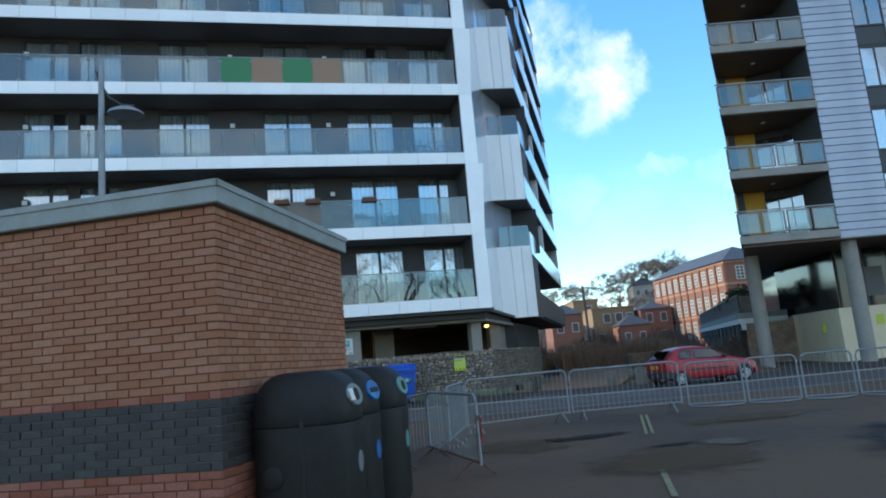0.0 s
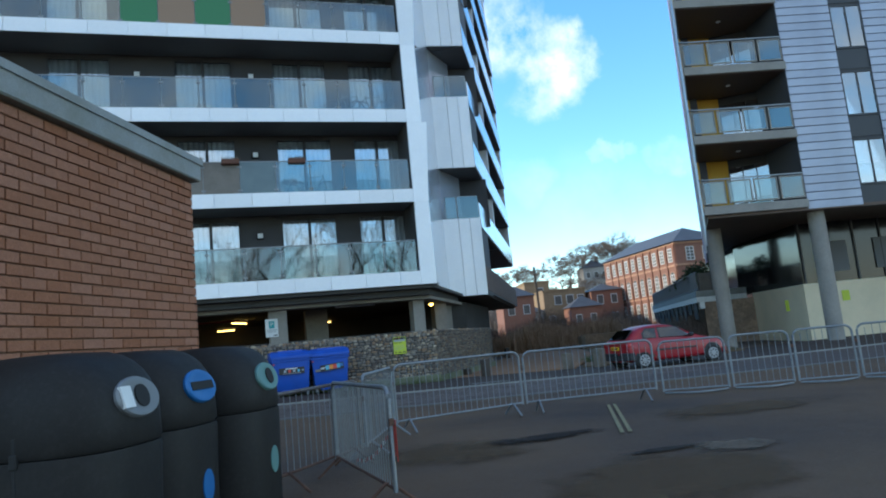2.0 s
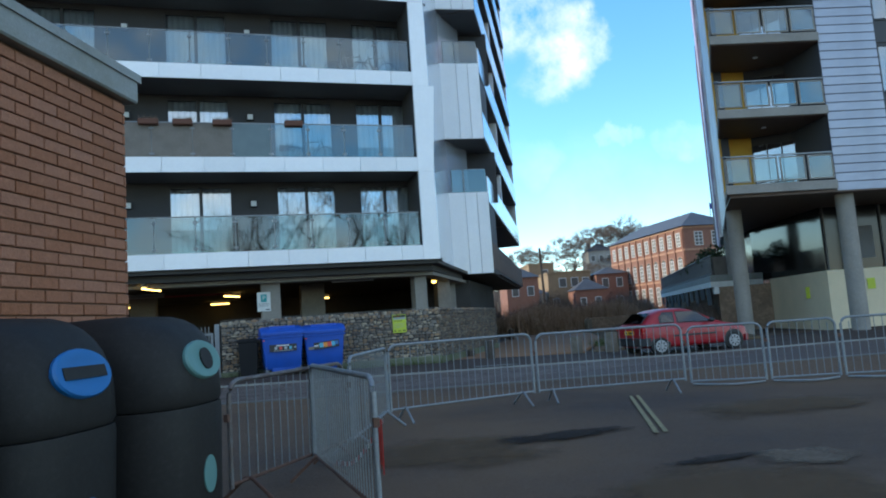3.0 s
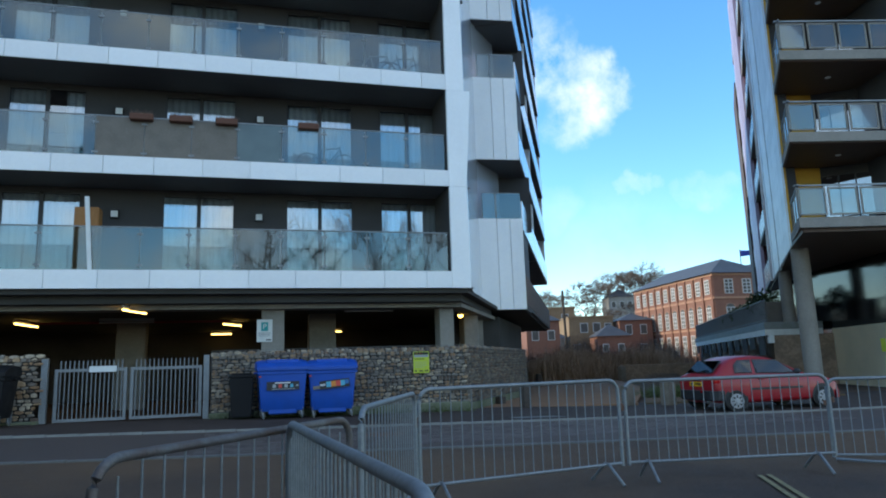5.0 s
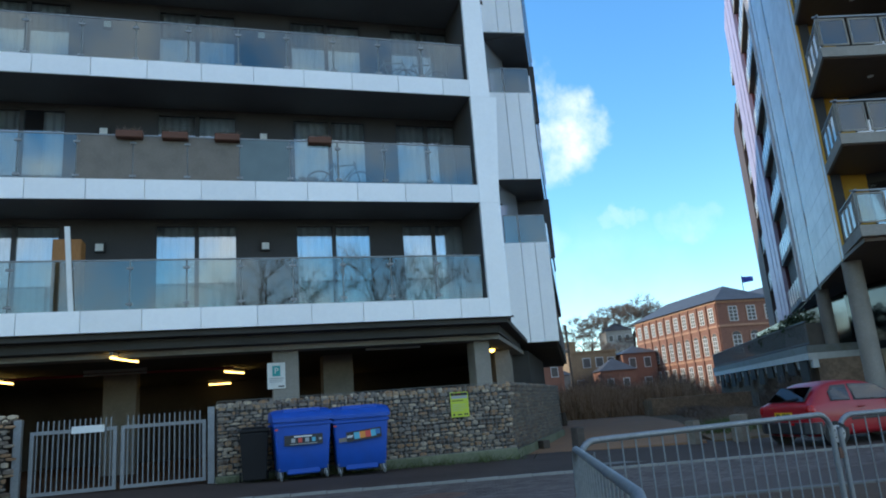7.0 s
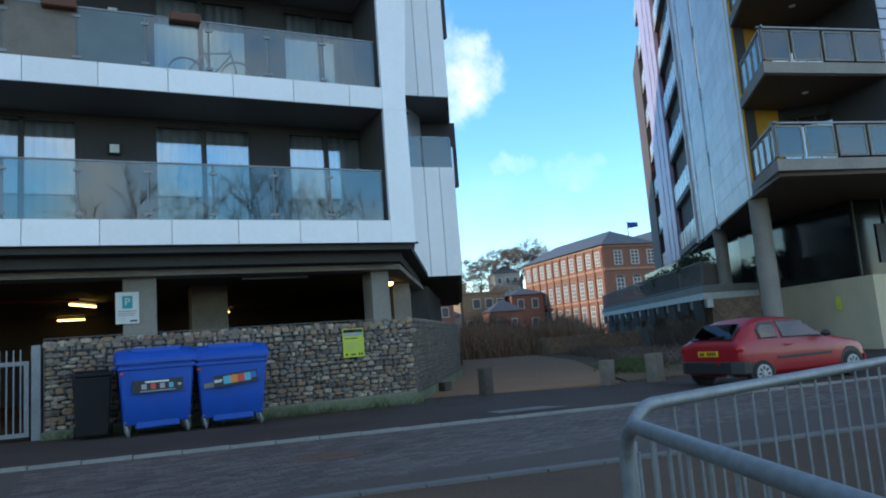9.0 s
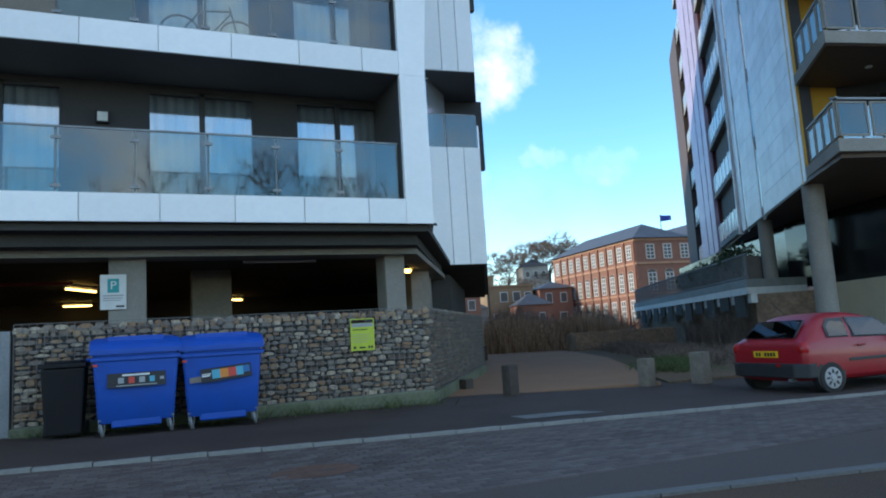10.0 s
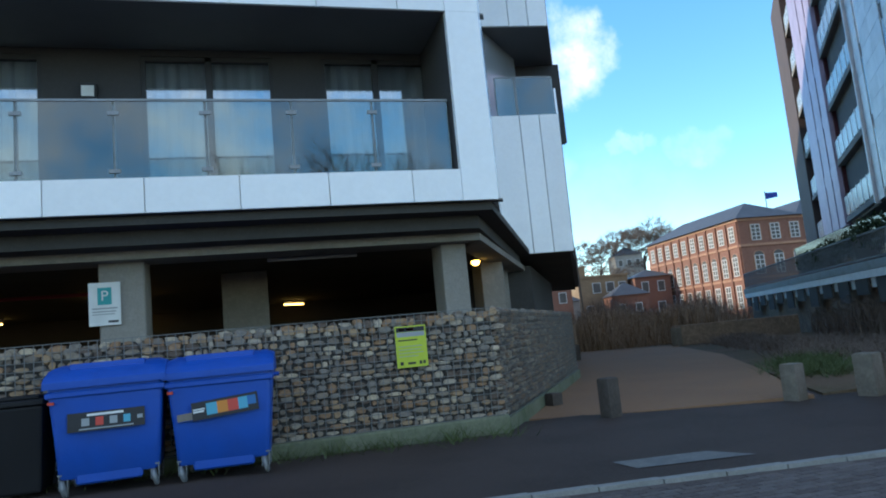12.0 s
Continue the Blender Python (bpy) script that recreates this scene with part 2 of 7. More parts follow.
def worn(name, colour, strength=1.0, scale=2.2):
    """A patch on the ground whose ragged rim breaks up into crumbs."""
    m = material(name, colour, 0.95, grain=0.6, grain_scale=45, stain=0.6, stain_scale=4, bump=0.5, bump_scale=60, spec=0.15)
    nt = m.node_tree
    b = nt.nodes["Principled BSDF"]
    co = nt.nodes.new("ShaderNodeTexCoord")
    sub_ = nt.nodes.new("ShaderNodeVectorMath")
    sub_.operation = "SUBTRACT"
    sub_.inputs[1].default_value = (0.5, 0.5, 0.5)
    nt.links.new(co.outputs["Generated"], sub_.inputs[0])
    ln = nt.nodes.new("ShaderNodeVectorMath")
    ln.operation = "MULTIPLY"
    ln.inputs[1].default_value = (1, 1, 0)
    nt.links.new(sub_.outputs[0], ln.inputs[0])
    le = nt.nodes.new("ShaderNodeVectorMath")
    le.operation = "LENGTH"
    nt.links.new(ln.outputs[0], le.inputs[0])
    nz = nt.nodes.new("ShaderNodeTexNoise")
    nz.inputs["Scale"].default_value, nz.inputs["Detail"].default_value, nz.inputs["Roughness"].default_value = scale, 9.0, 0.72
    nt.links.new(co.outputs["Object"], nz.inputs["Vector"])
    ad = nt.nodes.new("ShaderNodeMath")
    ad.operation = "SUBTRACT"
    nt.links.new(nz.outputs["Fac"], ad.inputs[0])
    nt.links.new(le.outputs["Value"], ad.inputs[1])
    mr = nt.nodes.new("ShaderNodeMapRange")
    mr.inputs["From Min"].default_value, mr.inputs["From Max"].default_value, mr.inputs["To Max"].default_value = 0.12, 0.30, strength
    nt.links.new(ad.outputs[0], mr.inputs["Value"])
    nt.links.new(mr.outputs[0], b.inputs["Alpha"])
    return m


M["worn_gravel"] = worn("crumbled_gravel", (0.20, 0.15, 0.11), 0.85)
M["worn_dirt"] = worn("brown_dirt", (0.15, 0.095, 0.055), 0.7, 0.8)
M["worn_tar"] = worn("dark_tar_repair", (0.045, 0.047, 0.056), 0.8, 0.7)
M["worn_crack"] = worn("dirt_in_a_crack", (0.035, 0.026, 0.022), 0.9, 3.0)
M["earth"] = material("earth", (0.15, 0.10, 0.065), 0.95, spec=0.1, grain=0.5, grain_scale=30, stain=0.6, stain_scale=0.6, stain_colour=(0.06, 0.075, 0.03), bump=0.8, bump_scale=25)
M["sett"] = material("paving_block", (0.137, 0.111, 0.104), 0.8, grain=0.4, grain_scale=90, stain=0.4, stain_scale=1.1, bump=0.4, bump_scale=120, obj=0.22, spec=0.2)
M["sett_i"] = material("paving_block_rest", (0.137, 0.111, 0.104), 0.8, grain=0.4, grain_scale=90, stain=0.4, stain_scale=1.1, bump=0.4, bump_scale=120, island=0.22, spec=0.2)
M["edging"] = material("edging_concrete", (0.15, 0.145, 0.14), 0.85, grain=0.3, stain=0.5, stain_scale=1.5, stain_colour=(0.16, 0.16, 0.15), bump=0.3)
M["kerb"] = material("kerb_concrete", (0.27, 0.265, 0.25), 0.85, grain=0.3, stain=0.5, stain_scale=1.5, stain_colour=(0.16, 0.16, 0.15), bump=0.3)
M["line_y"] = material("yellow_road_paint", (0.27, 0.22, 0.10), 0.8, grain=0.4, grain_scale=40, stain=0.7, stain_scale=9, stain_colour=(0.12, 0.1, 0.07))
M["line_w"] = material("white_road_paint", (0.17, 0.165, 0.155), 0.8, grain=0.4, grain_scale=40, stain=0.8, stain_scale=4, stain_colour=(0.1, 0.1, 0.1))
M["alu"] = material("silver_cladding", (0.86, 0.86, 0.87), 0.4, 0.15, grain=0.06, grain_scale=12, stain=0.15, stain_scale=0.9, stain_colour=(0.58, 0.6, 0.63), obj=0.05, rough_var=0.12)
M["alu_shiny"] = material("polished_cladding", (0.72, 0.76, 0.82), 0.14, 0.6, stain=0.15, stain_scale=0.8, obj=0.05, rough_var=0.08)
M["panel"] = material("zinc_cladding", (0.68, 0.65, 0.66), 0.45, 0.4, grain=0.1, grain_scale=9, stain=0.3, stain_scale=1.2, obj=0.08, rough_var=0.1)
M["panel_mauve"] = material("mauve_zinc_cladding", (0.46, 0.37, 0.48), 0.45, 0.35, grain=0.1, grain_scale=9, stain=0.3, stain_scale=1.2, rough_var=0.1)
M["oxblood"] = material("dark_red_render", (0.12, 0.03, 0.035), 0.75, grain=0.15, stain=0.3, stain_scale=0.8)
M["brown_clad"] = material("dark_brown_cladding", (0.10, 0.065, 0.055), 0.75, grain=0.2, grain_scale=12, stain=0.3, stain_scale=0.8)
M["panel_rib"] = material("ribbed_cladding", (0.38, 0.40, 0.47), 0.42, 0.3, stain=0.25, stain_scale=1.0, obj=0.06, rough_var=0.1)
M["darkwall"] = material("dark_grey_render", (0.052, 0.05, 0.052), 0.75, grain=0.2, grain_scale=50, stain=0.3, stain_scale=0.7, bump=0.2)
M["soffit"] = material("grey_soffit", (0.15, 0.15, 0.155), 0.7, stain=0.3, stain_scale=0.6, grain=0.1)
M["wood_soffit"] = material("brown_timber_soffit", (0.11, 0.062, 0.04), 0.6, grain=0.5, grain_scale=14, stretch=(8, 1, 1), stain=0.3, bump=0.2, bump_scale=20)
M["dark_glazing"] = material("dark_tinted_glazing", (0.010, 0.011, 0.013), 0.09, rough_var=0.05)
M["timber"] = material("brown_timber_board", (0.21, 0.14, 0.105), 0.7, grain=0.4, grain_scale=14, stretch=(1, 1, 6), stain=0.3)
M["stone_post"] = material("weathered_post", (0.20, 0.165, 0.13), 0.9, grain=0.4, grain_scale=25, stain=0.6, stain_scale=3, stain_colour=(0.10, 0.095, 0.06), bump=0.4)
M["frame_dark"] = material("dark_window_bar", (0.03, 0.03, 0.034), 0.5)
M["steel"] = material("galvanised_steel", (0.27, 0.285, 0.30), 0.5, 0.6, grain=0.3, grain_scale=45, stain=0.45, stain_scale=4, stain_colour=(0.26, 0.27, 0.28), rough_var=0.2)
M["rust_steel"] = material("rust_stained_steel", (0.20, 0.19, 0.185), 0.6, 0.5, grain=0.4, grain_scale=60, stain=0.9, stain_scale=5, stain_colour=(0.13, 0.075, 0.055), bump=0.25)
M["rust"] = material("rusted_steel", (0.16, 0.085, 0.06), 0.85, 0.2, grain=0.5, grain_scale=60, stain=0.5, stain_scale=9, bump=0.3)
M["curtain"] = material("pale_curtain", (0.86, 0.88, 0.90), 0.9, grain=0.06, obj=0.15)
# dark tone that puts the gloom of unlit rooms into the colour
M["room"] = material("unlit_room_shade", (0.12, 0.11, 0.10), 0.9, stain=0.4, stain_scale=0.9)
M["concrete"] = material("concrete", (0.29, 0.265, 0.235), 0.85, grain=0.25, grain_scale=30, stain=0.45, stain_scale=0.9, stain_colour=(0.16, 0.15, 0.135), bump=0.25, bump_scale=30)
# dark concrete; inside the car park this tone stands in for shade
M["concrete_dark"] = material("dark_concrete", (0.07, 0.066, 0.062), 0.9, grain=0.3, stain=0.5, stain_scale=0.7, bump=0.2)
M["plinth"] = material("mossy_concrete", (0.16, 0.17, 0.11), 0.9, grain=0.4, grain_scale=25, stain=0.8, stain_scale=1.6, stain_colour=(0.075, 0.10, 0.035), bump=0.4, bump_scale=25)


def stone_mix(name, per_island):
    """Gabion stone: each stone takes one of several tones, then grain, lichen and relief."""
    m = material(name, (0.33, 0.28, 0.225), 0.85, grain=0.45, grain_scale=24, stain=0.35, stain_scale=6, bump=0.5, bump_scale=30)
    nt = m.node_tree
    b = nt.nodes["Principled BSDF"]
    src = b.inputs["Base Color"].links[0].from_socket
    rand = nt.nodes.new("ShaderNodeNewGeometry").outputs["Random Per Island"] if per_island else nt.nodes.new("ShaderNodeObjectInfo").outputs["Random"]
    ramp = nt.nodes.new("ShaderNodeValToRGB")
    ramp.color_ramp.interpolation = "CONSTANT"
    tones = [(0.0, (0.45, 0.38, 0.36)), (0.12, (1.0, 0.95, 0.9)), (0.27, (1.25, 0.98, 0.72)), (0.42, (0.72, 0.68, 0.68)), (0.56, (1.55, 1.5, 1.42)), (0.66, (1.1, 0.78, 0.55)), (0.8, (0.85, 0.86, 0.9)), (0.92, (1.8, 1.7, 1.5))]
    els = ramp.color_ramp.elements
    while len(els) < len(tones):
        els.new(0.5)
    for el, (p, c) in zip(els, tones):
        el.position, el.color = p, (*c, 1)
    nt.links.new(rand, ramp.inputs[0])
    mul = nt.nodes.new("ShaderNodeMix")
    mul.data_type, mul.blend_type = "RGBA", "MULTIPLY"
    mul.inputs["Factor"].default_value = 1.0
    nt.links.new(src, mul.inputs["A"])
    nt.links.new(ramp.outputs[0], mul.inputs["B"])
    nt.links.new(mul.outputs["Result"], b.inputs["Base Color"])
    return m


M["stone"] = stone_mix("gabion_stone", False)
M["stone_i"] = stone_mix("gabion_stone_rest", True)
# near-black filling: shade in the gaps between the stones, put into colour
M["core"] = material("gabion_gap_shade", (0.05, 0.046, 0.042), 0.95, grain=0.4, bump=0.4)
M["wire"] = material("gabion_wire", (0.20, 0.20, 0.20), 0.5, 0.7)
M["brick"] = material("buff_brick", (0.325, 0.13, 0.068), 0.85, grain=0.35, grain_scale=70, stain=0.25, stain_scale=1.3, stain_colour=(0.26, 0.13, 0.085), bump=0.4, bump_scale=90, obj=0.1)
M["brick_i"] = material("buff_brick_rest", (0.325, 0.13, 0.068), 0.85, grain=0.35, grain_scale=70, stain=0.25, stain_scale=1.3, stain_colour=(0.26, 0.13, 0.085), bump=0.4, bump_scale=90, island=0.1)
M["brick_red"] = material("red_brick", (0.28, 0.088, 0.054), 0.85, grain=0.35, grain_scale=70, stain=0.25, bump=0.4, bump_scale=90, island=0.14)
M["brick_blue"] = material("blue_black_brick", (0.034, 0.026, 0.026), 0.7, grain=0.35, grain_scale=70, stain=0.4, stain_scale=2.0, stain_colour=(0.055, 0.055, 0.042), bump=0.4, bump_scale=90, island=0.3)
M["mortar"] = material("mortar", (0.15, 0.08, 0.05), 0.95, grain=0.3, grain_scale=120, bump=0.3)
M["mortar_pale"] = material("pale_mortar", (0.13, 0.11, 0.10), 0.95, grain=0.3, grain_scale=120, bump=0.3)
M["coping"] = material("grey_coping", (0.28, 0.295, 0.29), 0.7, 0.1, grain=0.2, stain=0.5, stain_scale=2.5, stain_colour=(0.17, 0.165, 0.11), bump=0.15)
M["bank"] = material("dark_recycled_plastic", (0.017, 0.0155, 0.015), 0.55, grain=0.3, grain_scale=90, stain=0.3, stain_scale=2.5, stain_colour=(0.026, 0.024, 0.022), bump=0.08, bump_scale=160, rough_var=0.15, spec=0.25)
M["bin_blue"] = material("blue_bin_plastic", (0.006, 0.075, 0.42), 0.42, stain=0.3, stain_scale=3, stain_colour=(0.011, 0.055, 0.27), bump=0.1, bump_scale=60, rough_var=0.15)
M["bin_black"] = material("black_bin_plastic", (0.009, 0.009, 0.011), 0.5, stain=0.3, stain_scale=3, stain_colour=(0.016, 0.016, 0.018), bump=0.1, rough_var=0.15, spec=0.3)
M["rubber"] = material("black_rubber", (0.015, 0.015, 0.015), 0.8, grain=0.2)
M["white"] = material("white_paint", (0.72, 0.73, 0.72), 0.5, stain=0.2, stain_scale=4)
M["black"] = material("black_print", (0.015, 0.015, 0.018), 0.5)
M["grey"] = material("grey_print", (0.3, 0.32, 0.33), 0.5)
M["red"] = material("red_print", (0.55, 0.06, 0.04), 0.5)
M["red_pipe"] = material("red_painted_pipe", (0.30, 0.04, 0.05), 0.5, stain=0.3)
M["flag_blue"] = material("blue_flag_cloth", (0.03, 0.06, 0.32), 0.8, stain=0.2, stain_scale=3)
M["orange"] = material("orange_print", (0.62, 0.22, 0.03), 0.5)
M["cyan"] = material("cyan_print", (0.08, 0.36, 0.5), 0.5)
M["blue_port"] = material("blue_moulding", (0.013, 0.13, 0.36), 0.4)
M["green_port"] = material("aqua_moulding", (0.11, 0.23, 0.22), 0.45)
M["grey_port"] = material("silver_moulding", (0.2, 0.21, 0.22), 0.4, 0.2)
M["sign_green"] = material("lime_sign", (0.48, 0.56, 0.04), 0.5, stain=0.15, stain_scale=6)
M["teal"] = material("teal_print", (0.03, 0.33, 0.34), 0.5)
M["mustard"] = material("mustard_render", (0.72, 0.40, 0.05), 0.7, stain=0.3, stain_scale=1.0, grain=0.1)
M["wheel_trim"] = material("wheel_trim_paint", (0.36, 0.36, 0.37), 0.4, grain=0.1, grain_scale=60, stain=0.3, stain_scale=4, stain_colour=(0.3, 0.29, 0.28), bump=0.05)
M["cream"] = material("cream_render", (0.74, 0.62, 0.43), 0.85, grain=0.12, grain_scale=40, stain=0.35, stain_scale=0.7, stain_colour=(0.46, 0.42, 0.29), bump=0.15)
M["mill"] = material("mill_brick", (0.25, 0.115, 0.078), 0.85, grain=0.3, grain_scale=6, stain=0.4, stain_scale=0.35, stain_colour=(0.25, 0.10, 0.065), bump=0.3, bump_scale=12)
M["mill_pale"] = material("pale_brick_dressing", (0.45, 0.24, 0.15), 0.85, grain=0.2, stain=0.3)
M["slate"] = material("slate_roof", (0.075, 0.078, 0.088), 0.6, grain=0.3, grain_scale=5, stain=0.4, stain_scale=0.6, bump=0.3, bump_scale=8)
M["tan"] = material("tan_brick", (0.30, 0.20, 0.115), 0.85, grain=0.3, grain_scale=4, stain=0.3, stain_scale=0.5)
M["house_pale"] = material("pale_render", (0.30, 0.275, 0.25), 0.85, stain=0.3, stain_scale=0.6)
M["sash"] = material("white_sash", (0.6, 0.6, 0.58), 0.6)
M["bark"] = material("bark", (0.075, 0.06, 0.05), 0.95, grain=0.5, grain_scale=20, bump=0.6, bump_scale=18)
M["twig"] = material("winter_twigs", (0.17, 0.125, 0.10), 0.95, island=0.3)
M["reed"] = material("winter_reed", (0.38, 0.25, 0.16), 0.95, island=0.35)
M["shrub"] = material("evergreen_leaf", (0.04, 0.065, 0.025), 0.8, island=0.4)
M["grass"] = material("grass_blade", (0.075, 0.10, 0.03), 0.9, island=0.4)
M["car_red"] = material("red_car_paint", (0.30, 0.005, 0.014), 0.36, 0.0, stain=0.15, stain_scale=3, coat=0.18, rough_var=0.08)
M["car_trim"] = material("dark_car_trim", (0.02, 0.02, 0.023), 0.55, grain=0.2)
M["alloy"] = material("silver_wheel_cover", (0.2, 0.205, 0.21), 0.35, 0.6)
M["plate_y"] = material("yellow_plate", (0.72, 0.42, 0.01), 0.5)
M["lens_red"] = material("red_lens", (0.4, 0.01, 0.012), 0.2)
M["brown_wall"] = material("weathered_flint_wall", (0.30, 0.205, 0.14), 0.9, grain=0.6, grain_scale=9, stain=0.6, stain_scale=1.3, stain_colour=(0.15, 0.11, 0.08), bump=0.7, bump_scale=10)
M["terracotta"] = material("terracotta", (0.13, 0.055, 0.035), 0.8, grain=0.3)
M["beige"] = material("beige_screen", (0.20, 0.175, 0.15), 0.8, grain=0.2, stain=0.3, stain_scale=3)
M["screen_green"] = material("green_screen", (0.05, 0.20, 0.09), 0.7)
M["screen_orange"] = material("orange_screen", (0.30, 0.19, 0.125), 0.7)
M["wood"] = material("orange_wood", (0.36, 0.16, 0.045), 0.6, grain=0.4, grain_scale=12, stretch=(6, 6, 1))
M["rail_grey"] = material("grey_painted_railing", (0.14, 0.14, 0.15), 0.6, grain=0.2)
M["tape"] = material("red_tape", (0.5, 0.03, 0.02), 0.5)
M["lit"] = lamp_glow("fluorescent_tube", (1.0, 0.62, 0.17), 5.0)
M["lit_warm"] = lamp_glow("warm_bulb", (1.0, 0.6, 0.12), 7.0)
M["unlit"] = material("unlit_tube", (0.4, 0.4, 0.4), 0.5)
M["g_bal"] = glass("balustrade_glass", (0.74, 0.83, 0.82), 0.82, low=0.07)
M["g_win"] = glass("window_glass", (0.88, 0.93, 0.96), 0.95, low=0.3)
M["g_car"] = glass("car_glass", (0.35, 0.42, 0.42), 0.6, low=0.06)
M["g_frost"] = material("frosted_glass", (0.31, 0.37, 0.41), 0.22, stain=0.1)
M["g_teal"] = material("teal_frosted_glass", (0.12, 0.165, 0.175), 0.25, stain=0.2, stain_scale=2)
M["pink"] = material("pink_ball", (0.42, 0.2, 0.24), 0.5)

# ---- ground ----


def ground_sheet():
    bm = bmesh.new()
    xs = [-2500, -300, -60, -30] + [-20 + 2 * i for i in range(36)] + [70, 110, 200, 500, 2500]
    ys = [-2500, -300, -60, -20] + [-10 + 1.5 * i for i in range(44)] + [75, 110, 180, 260, 500, 2500]
    grid = [[bm.verts.new((x, y, gz(x, y) - 0.012)) for x in xs] for y in ys]
    for a, b in zip(grid, grid[1:]):
        for i in range(len(xs) - 1):
            bm.faces.new((a[i], a[i + 1], b[i + 1], b[i]))
    single("ground", bm, M["asphalt"], "worn dark asphalt yard with brown patches", "ground", "structure", smooth=True)


def draped(bm, poly_fn, x0, x1, n, y_lo, y_hi, lift, rows=6):
    """A strip over the ground between two edges given as functions of x."""
    grid = []
    for i in range(n + 1):
        x = x0 + (x1 - x0) * i / n
        a, b = y_lo(x), y_hi(x)
        grid.append([bm.verts.new((x, a + (b - a) * k / rows, gz(x, a + (b - a) * k / rows) + lift)) for k in range(rows + 1)])
    for a, b in zip(grid, grid[1:]):
        for k in range(rows):
            bm.faces.new((a[k], b[k], b[k + 1], a[k + 1]))


def kerb_y(x):
    return 23.0 - 0.11 * (x - 3.0)


def road_near(x):
    return 19.45 - 0.17 * (x - 2.0)


ground_sheet()
bm = bmesh.new()
draped(bm, None, -40, 60, 60, road_near, lambda x: kerb_y(x) + 0.02, 0.0)
single("road", bm, M["road"], "grey asphalt road with paving blocks", "road", "structure")
bm = bmesh.new()
draped(bm, None, -40, 60, 60, lambda x: kerb_y(x) + 0.12, lambda x: 27.2, 0.035)
single("pavement", bm, M["pave"], "dark tarmac pavement beside the stone wall", "pavement", "structure")
for nm, yf, w, h, lab in (("kerb", kerb_y, 0.1, 0.04, "pale flush concrete kerb along the road"), ("kerb_edge", road_near, 0.14, 0.012, "pale worn edging between road and yard")):
    kerb = thing(nm, lab, "kerb", kind="structure")
    for i in range(64):
        x = -14 + i * 0.6
        bm = bmesh.new()
        pts = [(x, yf(x)), (x + 0.585, yf(x + 0.585)), (x + 0.585, yf(x + 0.585) + w), (x, yf(x) + w)]
        prism(bm, pts, gz(x, yf(x)) - 0.1, gz(x, yf(x)) + h)
        part("kerb_stone", bm, M["kerb" if nm == "kerb" else "edging"], kerb)
# the path between the buildings, winter planting either side
bm = bmesh.new()
prism(bm, [(7.5, 27.6), (9.3, 26.75), (11.9, 26.05), (12.4, 27.0), (14.8, 30.7), (18.5, 37), (22.8, 46.4), (18.9, 50.0), (16.5, 44.5), (12.2, 35.8)], 0.0, 0.09)
single("path", bm, M["path"], "reddish brown resin footpath between the buildings", "path", "structure")
bm = bmesh.new()
prism(bm, [(12.3, 26.3), (19.0, 25.9), (24.2, 34.9), (36, 57), (19.0, 57), (18.9, 50.05), (22.85, 46.4), (18.55, 37), (14.85, 30.7)], -0.03, 0.06)
single("planting_bed", bm, M["earth"], "bare brown earth bed beside the path", "planting bed", "structure")


def decal(name, pts, mat, label, category, lift=0.006):
    bm = bmesh.new()
    vs = [bm.verts.new((x, y, gz(x, y) + lift)) for x, y in pts]
    bm.faces.new(vs)
    return single(name, bm, mat, label, category, "structure")


def strip(p, q, w):
    p, q = Vector((*p, 0)), Vector((*q, 0))
    n = (q - p).normalized().cross(Vector((0, 0, 1))) * w / 2
    return [(v.x, v.y) for v in (p + n, q + n, q - n, p - n)]


for off in (-0.06, 0.06):
    decal("yellow_line", strip((5.27 + off, 11.85), (6.83 + off, 14.93), 0.055), M["line_y"], "worn double yellow line on the yard asphalt", "road marking")
decal("yellow_line", strip((2.98, 7.24), (3.67, 8.69), 0.07), M["line_y"], "short worn yellow line on the yard asphalt", "road marking")
decal("white_marking", [(7.0, 23.5), (7.05, 23.1), (8.3, 22.98), (8.05, 23.42)], M["line_w"], "worn white patch painted on the pavement", "road marking", 0.042)
for cx, cy, rx, ry, mt, nm, lab in (
        (5.55, 10.1, 0.62, 0.48, "worn_gravel", "patch", "pale gravelly patch worn into the asphalt"),
        (9.0, 8.3, 3.4, 2.2, "worn_tar", "patch", "dark blue grey asphalt repair in the yard"),
        (3.7, 21.4, 0.45, 0.32, "rust", "manhole_cover", "rusty brown manhole cover in the road"),
        (4.3, 12.4, 1.3, 0.35, "worn_crack", "patch", "dark dirt line in the cracked asphalt"),
        (4.2, 9.2, 1.7, 1.5, "worn_dirt", "patch", "brown dirt trodden over the asphalt"),
        (2.9, 12.3, 1.5, 1.3, "worn_dirt", "patch", "brown dirt beside the crowd barriers"),
        (7.6, 12.6, 1.8, 0.9, "worn_dirt", "patch", "brown dirt washed over the asphalt"),
        (4.9, 10.4, 0.7, 0.16, "worn_crack", "patch", "short dark crack in the asphalt")):
    rnd = random.Random(int(cx * 10))
    pts = []
    for i in range(28):
        k = 1 if nm == "manhole_cover" else rnd.uniform(0.95, 1.05)
        pts.append((cx + rx * k * math.cos(i * 0.2244), cy + ry * k * math.sin(i * 0.2244)))
    decal(nm, pts, M[mt], lab, "manhole" if nm == "manhole_cover" else "patch", 0.006 + 0.0007 * cx)

